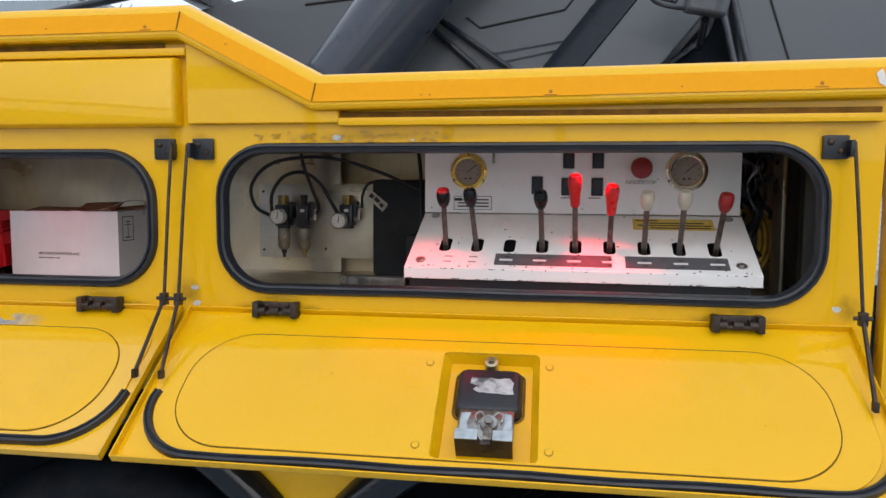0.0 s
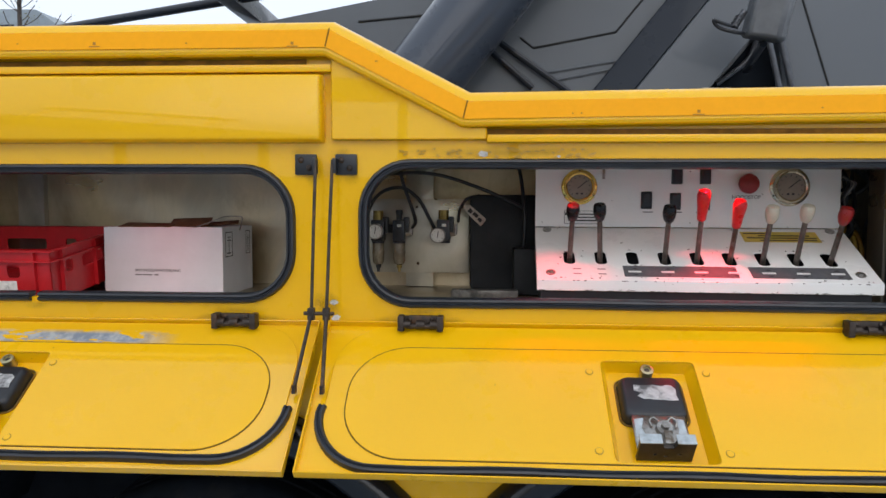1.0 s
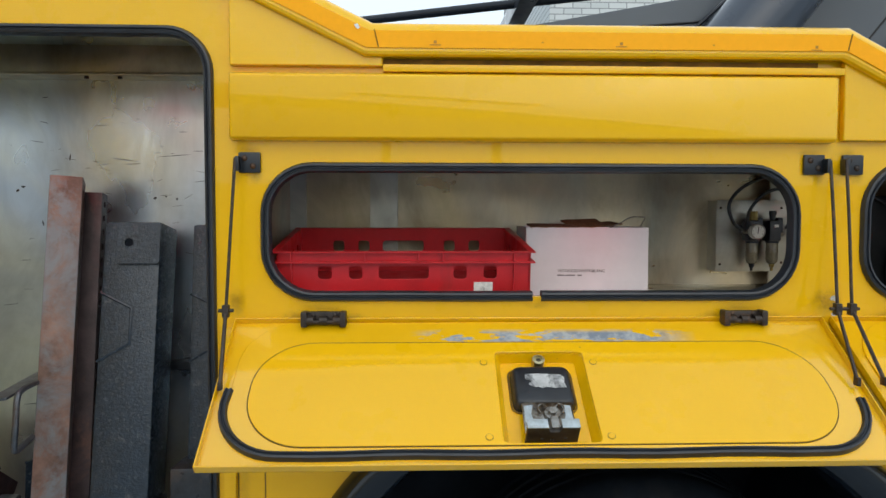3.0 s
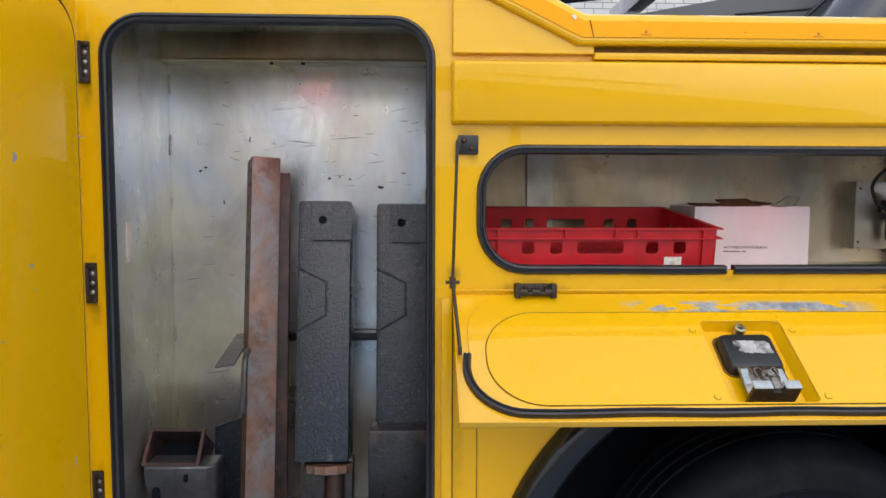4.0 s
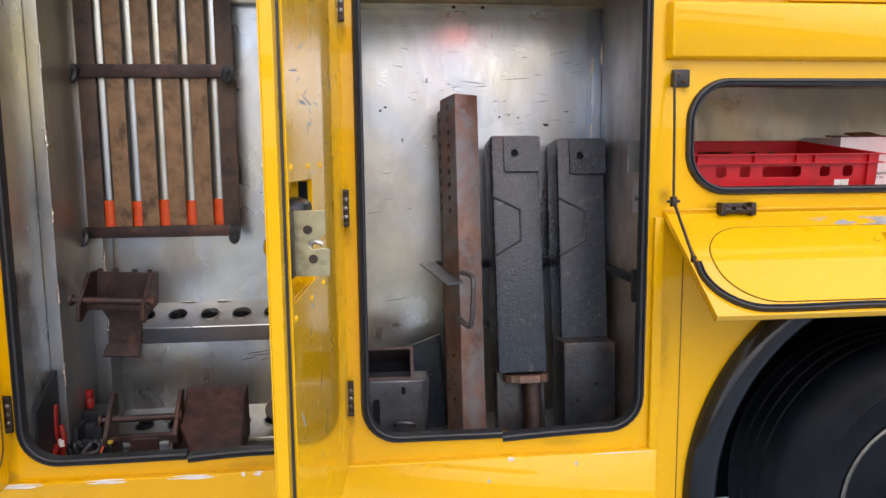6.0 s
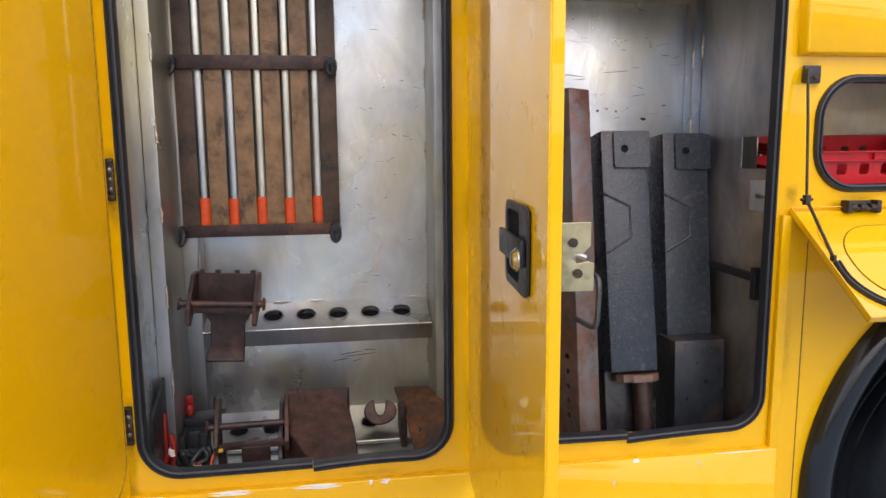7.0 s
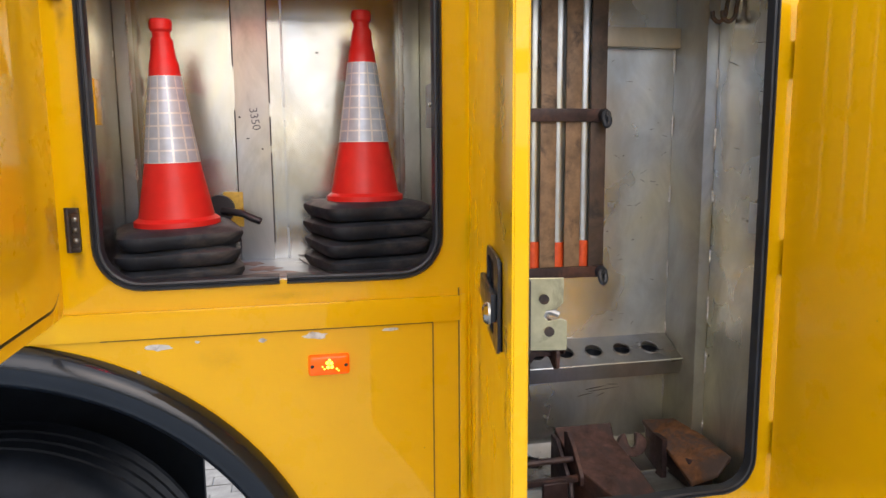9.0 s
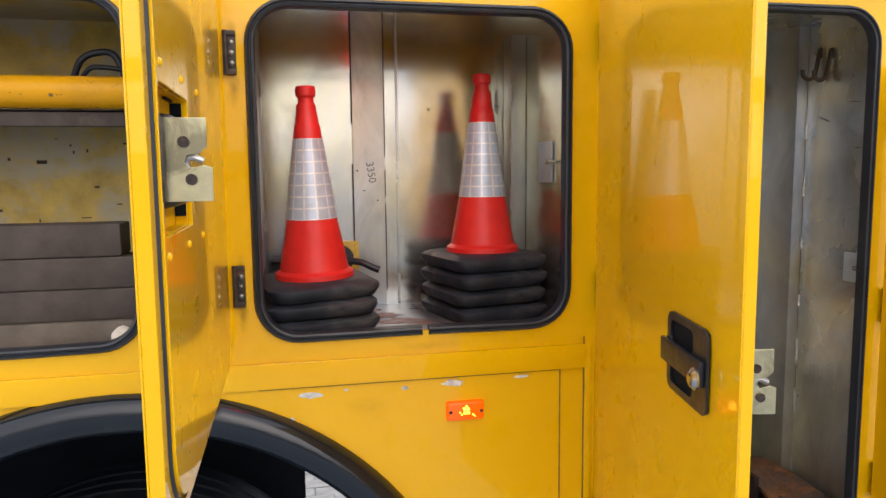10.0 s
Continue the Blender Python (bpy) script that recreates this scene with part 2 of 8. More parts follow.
def pillow(bm, loop, y0, y1, inset, m=None, steps=4):
    """A raised pan on a loop in xz: rises from y0 to y1 with a rounded shoulder of width inset."""
    cx = sum(p[0] for p in loop) / len(loop)
    cz = sum(p[1] for p in loop) / len(loop)
    hx = max(abs(p[0] - cx) for p in loop)
    hz = max(abs(p[1] - cz) for p in loop)
    rings = []
    for s in range(steps + 1):
        a = math.pi / 2 * s / steps
        d = inset * (1 - math.cos(a))
        y = y0 + (y1 - y0) * math.sin(a)
        kx, kz = (hx - d) / hx, (hz - d) / hz
        ring = []
        for x, z in loop:
            p = Vector((cx + (x - cx) * kx, y, cz + (z - cz) * kz))
            ring.append(bm.verts.new(p if m is None else m @ p))
        rings.append(ring)
    n = len(loop)
    for a, b in zip(rings, rings[1:]):
        for i in range(n):
            j = (i + 1) % n
            bm.faces.new((a[i], a[j], b[j], b[i]))
    bm.faces.new(rings[-1])
    bm.faces.new(rings[0][::-1])


def part(name, bm, material, parent=None, label="", sharp=35, bevel=0.0, at=None):
    """Links a bmesh as one mesh object under a thing or a part."""
    bmesh.ops.recalc_face_normals(bm, faces=bm.faces[:])
    me = bpy.data.meshes.new(name)
    bm.to_mesh(me)
    bm.free()
    me.polygons.foreach_set("use_smooth", [True] * len(me.polygons))
    me.set_sharp_from_angle(angle=radians(sharp))
    me.materials.append(material)
    ob = new(name, me)
    if parent is not None:
        ob.parent = parent
    if at is not None:
        ob.matrix_basis = at
    if bevel:
        b = ob.modifiers.new("edge", "BEVEL")
        b.width, b.segments, b.limit_method, b.angle_limit = bevel, 2, "ANGLE", radians(40)
        b.harden_normals = False
    if label:
        ob["label"] = label
    return ob


def thing(name, label, category, group="", at=None, kind=""):
    e = tagged(new(name), label, category, group, kind)
    if at is not None:
        e.matrix_basis = at
    return e


def B():
    return bmesh.new()


def seal_mesh(bm, pts, y, w=0.026, d=0.024, closed=False):
    """Double-lobed rubber edge strip along points in xz; lobes bulge towards -y."""
    prof = [(-0.5, 1), (-0.5, 0.2), (-0.38, -0.35), (-0.18, -0.45), (-0.06, -0.2), (0.02, -0.2), (0.14, -0.5), (0.34, -0.42), (0.5, 0.0), (0.5, 1)]
    n = len(pts)
    rings = []
    for i, (x, z) in enumerate(pts):
        a = pts[i - 1] if i or closed else pts[i]
        b = pts[(i + 1) % n] if i < n - 1 or closed else pts[i]
        d2 = Vector((b[0] - a[0], b[1] - a[1])).normalized()
        nx, nz = d2.y, -d2.x
        rings.append([bm.verts.new((x + nx * w * s, y + d * k, z + nz * w * s)) for s, k in prof])
    m = len(prof)
    for i in range(n if closed else n - 1):
        a, b = rings[i], rings[(i + 1) % n]
        for k in range(m):
            bm.faces.new((a[k], a[(k + 1) % m], b[(k + 1) % m], b[k]))
    if not closed:
        bm.faces.new(rings[0][::-1])
        bm.faces.new(rings[-1])


# ---------------------------------------------------------------- ground and far setting
def paved(name, base):
    """Concrete block paving: blocks of slightly different grey with darker sanded joints and broad stains."""
    m, nt, b = node_mat(name)
    tc = nt.nodes.new("ShaderNodeTexCoord")
    br = nt.nodes.new("ShaderNodeTexBrick")
    br.inputs["Scale"].default_value = 1.0
    br.inputs["Brick Width"].default_value = 0.211
    br.inputs["Row Height"].default_value = 0.1035
    br.inputs["Mortar Size"].default_value = 0.003
    br.inputs["Color1"].default_value = (*[c * 1.07 for c in base], 1)
    br.inputs["Color2"].default_value = (*[c * 0.93 for c in base], 1)
    br.inputs["Mortar"].default_value = (*[c * 0.5 for c in base], 1)
    nt.links.new(tc.outputs["Object"], br.inputs["Vector"])
    col = mix(nt, 1.0, br.outputs["Color"], ramp(nt, tex_noise(nt, 0.7, 5, 0.65), [(0.3, 0.82), (0.7, 1.12)]), "MULTIPLY")
    col = mix(nt, 1.0, col, ramp(nt, tex_noise(nt, 60, 3), [(0.3, 0.88), (0.7, 1.1)]), "MULTIPLY")
    nt.links.new(col, b.inputs["Base Color"])
    b.inputs["Roughness"].default_value = 0.85
    bump(nt, b, br.outputs["Fac"], -0.4, 0.004)
    return m


bm = B()
box(bm, -90, 90, -60, 120, GROUND - 0.3, GROUND)
PAVING = paved("grey_paving", (0.295, 0.345, 0.40))
tagged(part("ground", bm, PAVING), "grey concrete block paving of a yard", "ground", kind="structure")

# ---------------------------------------------------------------- truck body
truck = thing("recovery_truck", "yellow heavy recovery truck with open side lockers", "truck", at=pose(0, 0, GROUND))
TR = Matrix.Translation((0, 0, -GROUND))


def tpart(name, bm, material, label="", **kw):
    """A part of the truck given in world coordinates."""
    return part(name, bm, material, truck, label, at=TR, **kw)


OPEN = {"A": (-0.79, 0.451, 1.349, 1.672, 0.115), "B": (-2.131, -0.928, 1.355, 1.661, 0.115),
        "C": (-2.995, -2.228, 0.712, 1.953, 0.10), "D": (-3.85, -3.085, 0.698, 2.13, 0.10),
        "E": (-4.702, -3.943, 1.328, 2.098, 0.10), "F": (-5.75, -4.93, 1.328, 2.098, 0.10)}


def shrink(o, d):
    x0, x1, z0, z1, r = o
    return rrect(x0 + d, x1 - d, z0 + d, z1 - d, r - d)


def arch(cx, cz, r, z, n=60):
    """Points of a wheel arch from right to left, ending at height z."""
    h = math.acos((z - cz) / r)
    return [(cx + r * math.sin(h - 2 * h * i / n), cz + r * math.cos(h - 2 * h * i / n)) for i in range(n + 1)]


ROOF = [(0.545, 1.825), (-0.548, 1.812), (-0.838, 1.962), (-1.884, 1.961), (-2.25, 2.14), (-2.6, 2.25), (-5.95, 2.25)]
arch_e = arch(-5.005, 0.428, 0.807, 0.43)
# flat-topped arch: a wide right shoulder and a tighter left one
arch_b = [p for p in arch(-1.285, 0.33, 0.85, 0.34) if p[0] > -1.30] + [p for p in arch(-1.426, 0.518, 0.677, 0.519) if p[0] < -1.44] + [(-2.104, 0.42), (-2.104, 0.34)]
lip_b = list(arch_b)
arch_a = arch(0.10, 0.33, 0.85, 0.82)
tip = (-0.592, 0.82)
arch_b = [p for p in arch_b if p[0] < -0.60]
outer = ROOF + [(-5.95, 0.40)] + arch_e[::-1] + [(-4.15, 0.2), (-2.16, 0.2)] + arch_b[::-1] + [tip]
arch_a = [p for p in arch_a if p[0] > -0.58 and p[0] < 0.52]
outer += arch_a[::-1] + [(0.53, arch_a[0][1])]
bm = B()
plate(bm, outer, [shrink(o, 0.010) for o in OPEN.values()], 0.0, 0.02)
tpart("side_wall", bm, YELLOW, sharp=30)

# rubber edging round each opening, with its butt joint on the sill
for key, o in OPEN.items():
    loop = shrink(o, 0.011)
    x_gap = {"A": -0.33, "B": -1.522, "C": -2.62, "D": -3.44, "E": -4.31, "F": -5.3}[key]
    gap = {"A": 0.0, "B": 0.010, "C": 0.001, "D": 0.0012, "E": 0.008, "F": 0.006}[key]
    z0 = o[2] + 0.011
    bottom = [(o[1] - 0.13 - (o[1] - o[0] - 0.26) * i / 24, z0) for i in range(25)]
    left = [p for p in bottom if p[0] < x_gap - gap]
    right = [p for p in bottom if p[0] > x_gap + gap]
    # from the joint to the right, round the loop, back to the joint
    pts = [(x_gap + gap, z0)] + right[::-1] + loop
    tail = sorted(left, key=lambda p: p[0])
    pts += tail + [(x_gap - gap, z0)]
    wob = [(x, z + 0.0025 * noise.noise((x * 4, z * 4, 3.0))) for x, z in pts]
    if key in "CD":     # one end has come off its flange and sags below the sill
        ln, drop = (0.30, 0.011) if key == "C" else (0.16, 0.009)
        wob = [(x, z - drop * max(0.0, 1 - (x - x_gap) / ln) ** 1.4 if x > x_gap and z < z0 + 0.02 else z) for x, z in wob]
    bm = B()
    seal_mesh(bm, wob, -0.004, 0.022, 0.019)
    tpart("opening_seal", bm, RUBBER, "black rubber edge strip")


def rail(bm, pts, prof):
    """Sweeps a (y, drop) profile along a roof line in xz, mitred at its bends."""
    rings = []
    n = len(pts)
    for i, (x, z) in enumerate(pts):
        ds = []
        if i:
            ds.append(Vector((x - pts[i - 1][0], z - pts[i - 1][1])).normalized())
        if i < n - 1:
            ds.append(Vector((pts[i + 1][0] - x, pts[i + 1][1] - z)).normalized())
        d = sum(ds, Vector((0, 0))).normalized()
        k = 1 / max(0.3, d.dot(ds[0]))
        nx, nz = -d.y, d.x
        if nz > 0:
            nx, nz = -nx, -nz
        rings.append([bm.verts.new((x + nx * s * k, y, z + nz * s * k)) for y, s in prof])
    m = len(prof)
    for a, b in zip(rings, rings[1:]):
        for j in range(m):
            bm.faces.new((a[j], a[(j + 1) % m], b[(j + 1) % m], b[j]))
    bm.faces.new(rings[0][::-1])
    bm.faces.new(rings[-1])


# brown of the painted gutter shade, also used for the tape cuts
CHANNEL = plain("gutter_shade_and_tape_cut", (0.20, 0.095, 0.012), 0.75, var=0.4, scale=30, spec=0.2)
bm = B()
rail(bm, ROOF[:-1] + [(-5.95, 2.25)], [(0.06, 0.0), (-0.004, 0.0), (-0.016, 0.003), (-0.026, 0.010), (-0.032, 0.019), (-0.034, 0.022), (-0.036, 0.060),
                    (-0.036, 0.066), (-0.033, 0.072), (-0.027, 0.075), (-0.018, 0.075), (-0.018, 0.012), (0.06, 0.012)])
tpart("roof_rail", bm, YELLOW, sharp=25)
bm = B()
rail(bm, [(0.525, 1.8246), (-0.548, 1.812), (-0.838, 1.962), (-1.884, 1.961), (-2.25, 2.14)], [(-0.0362, 0.023), (-0.0374, 0.0235), (-0.0388, 0.0595), (-0.0376, 0.060)])
tpart("reflective_tape", bm, TAPE, "amber reflective tape")

# plates under the rail
bm = B()
plate(bm, [(-0.845, 1.712), (-0.845, 1.862), (-0.845, 1.887), (-0.82, 1.887), (-0.545, 1.738), (-0.512, 1.738), (-0.512, 1.712)], [], -0.018, 0.0)
tpart("gusset_plate", bm, YELLOW, bevel=0.003)
bm = B()
plate(bm, [(-2.19, 1.867), (-2.19, 2.08), (-1.90, 1.89), (-1.862, 1.888), (-1.862, 1.867)], [], -0.018, 0.0)
tpart("gusset_plate", bm, YELLOW, bevel=0.003)
bm = B()
cbox(bm, -1.862, -0.845, -0.020, 0.0, 1.855, 1.871, 0.003)
tpart("channel_lip", bm, YELLOW)
bm = B()
cbox(bm, -0.512, 0.53, -0.022, 0.0, 1.706, 1.722, 0.003)
tpart("channel_lip", bm, YELLOW)
# brown strips paint the shade in both gutter slots
for x0, x1, z0, z1 in ((-1.862, -0.90, 1.8715, 1.884), (-0.512, 0.53, 1.7225, 1.7345)):
    bm = B()
    box(bm, x0, x1, -0.006, -0.0005, z0, z1)
    tpart("channel_shade", bm, CHANNEL, "brown strip painting the shade in the gutter")
for x, z, a in ((-0.838, 1.962, 0.24), (-0.548, 1.812, 0.24), (-1.884, 1.961, -0.23)):
    bm = B()
    box(bm, -0.0012, 0.0012, -0.0394, -0.0380, -0.0605, -0.022, pose(x, 0, z, 0, math.degrees(a), 0))
    tpart("tape_joint", bm, CHANNEL, "dark cut between two lengths of tape")
bm = B()
pillow(bm, rrect(-2.192, -0.862, 1.706, 1.852, 0.006, 3), 0.0, -0.034, 0.008)
tpart("upper_panel", bm, YELLOW, sharp=50)
bm = B()
pillow(bm, rrect(-3.905, -2.190, 0.30, 0.664, 0.006, 3), 0.0, -0.020, 0.003)
tpart("skirt_panel", bm, YELLOW, sharp=50)
bm = B()
cbox(bm, -2.214, -2.188, -0.016, 0.0, 0.656, 1.30, 0.004)
tpart("pillar_strip", bm, YELLOW)
bm = B()
cbox(bm, 0.552, 0.80, -0.012, 0.03, 0.3, 1.80, 0.006)
tpart("corner_post", bm, YELLOW)
# belt moulding below the cone locker and panel below it
bm = B()
cbox(bm, -5.95, -3.905, -0.010, 0.0, 1.222, 1.283, 0.004)
tpart("belt_panel", bm, YELLOW)
bm = B()
cbox(bm, -3.905, -3.888, -0.006, 0.0, 0.4, 1.285, 0.002)
tpart("seam_strip", bm, YELLOW)

# black wheel arch lips and wells
def fender(pts, name="wheel_arch_lip"):
    bm = B()
    cx = sum(p[0] for p in pts) / len(pts)
    prof = [(0.004, -0.002), (0.001, -0.018), (-0.006, -0.033), (-0.018, -0.044), (-0.036, -0.049), (-0.056, -0.046), (-0.074, -0.036), (-0.086, -0.018), (-0.091, 0.004), (-0.092, 0.04), (-0.092, 0.16), (-0.086, 0.16), (-0.084, 0.02), (-0.01, 0.0)]
    rings = []
    n = len(pts)
    for i, (x, z) in enumerate(pts):
        a, b = pts[max(i - 1, 0)], pts[min(i + 1, n - 1)]
        d = Vector((b[0] - a[0], b[1] - a[1])).normalized()
        nx, nz = d.y, -d.x
        rings.append([bm.verts.new((x - nx * s, y, z - nz * s)) for s, y in prof])
    m = len(prof)
    for a, b in zip(rings, rings[1:]):
        for j in range(m):
            bm.faces.new((a[j], a[(j + 1) % m], b[(j + 1) % m], b[j]))
    bm.faces.new(rings[0][::-1])
    bm.faces.new(rings[-1])
    tpart(name, bm, ARCHBLACK, "glossy black wheel arch lip")


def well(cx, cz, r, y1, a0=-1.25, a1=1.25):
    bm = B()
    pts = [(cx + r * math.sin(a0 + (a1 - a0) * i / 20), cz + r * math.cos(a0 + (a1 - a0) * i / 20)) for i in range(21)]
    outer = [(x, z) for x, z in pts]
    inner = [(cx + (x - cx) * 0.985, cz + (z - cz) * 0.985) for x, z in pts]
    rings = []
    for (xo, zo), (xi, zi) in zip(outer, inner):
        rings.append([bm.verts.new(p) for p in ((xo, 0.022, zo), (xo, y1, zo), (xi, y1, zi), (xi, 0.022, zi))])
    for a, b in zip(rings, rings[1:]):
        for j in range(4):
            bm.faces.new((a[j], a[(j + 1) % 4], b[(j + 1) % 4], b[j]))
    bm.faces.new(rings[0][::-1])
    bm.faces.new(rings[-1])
    tpart("wheel_well", bm, WELL_AND_SHADE)


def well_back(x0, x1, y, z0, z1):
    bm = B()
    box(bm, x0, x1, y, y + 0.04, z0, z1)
    tpart("chassis_side", bm, WELL_AND_SHADE)


def wheel(cx, cz, y0, rot=0.0):
    """Truck wheel: tyre with grooved tread, steel rim with hub."""
    R = 0.525
    m = pose(cx, y0, cz, 90, 0, 0)
    bm = B()
    prof = [(0.285, 0.02), (0.31, -0.005), (0.36, -0.018), (0.395, -0.021), (0.40, -0.025), (0.408, -0.025), (0.413, -0.022), (0.44, -0.020), (0.47, -0.012), (0.505, 0.012), (0.52, 0.03)]
    for g in range(4):
        z = 0.045 + g * 0.055
        prof += [(R, z), (R, z + 0.038), (R - 0.005, z + 0.041), (R - 0.005, z + 0.051)]
    prof += [(R, 0.27), (0.505, 0.30), (0.42, 0.315), (0.3, 0.29)]
    lathe(bm, prof, 56, m @ Matrix.Scale(-1, 4, (0, 0, 1)))
    tyre = tpart("wheel", bm, TYRE, "worn black truck tyre", sharp=28)
    bm = B()
    lathe(bm, [(0.280, 0.030), (0.292, 0.015), (0.296, 0.0), (0.288, -0.003), (0.276, 0.006), (0.272, 0.03)], 48, m @ Matrix.Scale(-1, 4, (0, 0, 1)))
    part("rim", bm, RIMSTEEL, tyre, "dull grey steel rim")
    bm = B()
    lathe(bm, [(0.271, 0.03), (0.255, 0.09), (0.2, 0.11), (0.17, 0.09), (0.12, 0.085), (0.115, 0.0), (0.1, -0.02), (0.02, -0.02)], 48, m @ Matrix.Scale(-1, 4, (0, 0, 1)))
    part("hub", bm, BOOM_DARK, tyre)
    return tyre


fender(lip_b[::-1])
fender([p for p in arch(0.10, 0.33, 0.85, 0.36) if p[0] < 0.52][::-1])
fender(arch(-5.005, 0.428, 0.807, 0.43)[::-1])
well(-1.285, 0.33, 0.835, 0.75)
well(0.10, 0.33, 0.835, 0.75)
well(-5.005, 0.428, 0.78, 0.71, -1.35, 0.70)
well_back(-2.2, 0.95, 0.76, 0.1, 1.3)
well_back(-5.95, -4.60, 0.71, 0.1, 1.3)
wheel(-1.205, 0.352, 0.17)
wheel(0.18, 0.352, 0.17)
wheel(-5.06, 0.385, 0.15)

# ---------------------------------------------------------------- lockers: sheet linings
def panel(name, x0, x1, y0, y1, z0, z1, mat=ALU, label="", holes=None):
    bm = B()
    box(bm, x0, x1, y0, y1, z0, z1)
    return tpart(name, bm, mat, label)


def locker(x0, x1, y1, z0, z1, mat=ALU, left=True, right=True):
    y0 = 0.021
    panel("locker_back", x0, x1, y1, y1 + 0.003, z0, z1, mat)
    panel("locker_floor", x0, x1, y0, y1, z0 - 0.003, z0, ALU_FLOOR if mat in (ALU, ALU_BRIGHT) else mat)
    panel("locker_top", x0, x1, y0, y1, z1, z1 + 0.003, mat)
    if left:
        panel("locker_side", x0 - 0.003, x0, y0, y1, z0, z1, mat)
    if right:
        panel("locker_side", x1, x1 + 0.003, y0, y1, z0, z1, mat)


locker(-2.165, 0.54, 0.565, 1.335, 1.69, ALU_DARK, left=False)
locker(-3.005, -2.215, 0.485, 0.605, 2.05, ALU, right=False)
locker(-3.835, -3.045, 0.492, 0.605, 2.145, ALU)
locker(-4.725, -3.915, 0.51, 1.312, 2.19, ALU_BRIGHT)
locker(-5.78, -4.95, 0.42, 1.315, 2.115, YLINING)
# partition between the tall locker and the flat one, with a square cut-out
ALU_SCUFFED = metal("scuffed_aluminium", (0.60, 0.60, 0.60), 0.56, (1, 1, 0.6), dirt_amt=0.6, scratch=0.6)
for x, mat in ((-2.215, ALU_SCUFFED), (-2.168, ALU_DARK)):
    bm = B()
    z0, z1 = (0.605, 2.05) if x < -2.2 else (1.335, 1.69)
    y1 = 0.485 if x < -2.2 else 0.565
    cut = (0.05, 0.19, 1.415, 1.505)
    plate(bm, [(0.021, z0), (y1, z0), (y1, z1), (0.021, z1)], [[(cut[0], cut[2]), (cut[1], cut[2]), (cut[1], cut[3]), (cut[0], cut[3])]], 0, 0.003,
          Matrix(((0, 1, 0, x), (1, 0, 0, 0), (0, 0, 1, 0), (0, 0, 0, 1))))
    tpart("locker_side", bm, mat)

# ---------------------------------------------------------------- hinged lids of the flat lockers
def dome(bm, p, n, r=0.005, h=0.003, seg=10):
    p, n = Vector(p), Vector(n).normalized()
    u, w = basis(n)
    rings = []
    for k in range(3):
        a = math.pi / 2 * k / 3
        rings.append([bm.verts.new(p + n * h * math.sin(a) + (u * math.cos(t) + w * math.sin(t)) * r * math.cos(a)) for t in [2 * math.pi * i / seg for i in range(seg)]])
    top = bm.verts.new(p + n * h)
    for a, b in zip(rings, rings[1:]):
        for i in range(seg):
            j = (i + 1) % seg
            bm.faces.new((a[i], a[j], b[j], b[i]))
    for i in range(seg):
        bm.faces.new((rings[-1][i], rings[-1][(i + 1) % seg], top))
    bm.faces.new(rings[0][::-1])


def pocket(bm, top, low, y0, y1, th=0.002):
    """Flared pressed pocket from the loop top at y0 down to the loop low at y1."""
    n = len(top)
    a = [bm.verts.new((x, y0, z)) for x, z in top]
    b = [bm.verts.new((x, y1, z)) for x, z in low]
    c = [bm.verts.new((x, y0, z)) for x, z in [(x + (x - low[i][0]) * 0.2, z + (z - low[i][1]) * 0.2) for i, (x, z) in enumerate(top)]]
    d = [bm.verts.new((x, y1 - th, z)) for x, z in low]
    for i in range(n):
        j = (i + 1) % n
        bm.faces.new((a[i], a[j], b[j], b[i]))
        bm.faces.new((c[i], d[i], d[j], c[j]))
        bm.faces.new((a[i], c[i], c[j], a[j]))
    bm.faces.new(b)
    bm.faces.new(d[::-1])


STRIPBRIGHT = plain("pale_worn_zinc", (0.42, 0.48, 0.52), 0.4, 0.5, var=0.25, scale=60, stain=(0.35, 0.36, 0.36), stain_at=0.6)


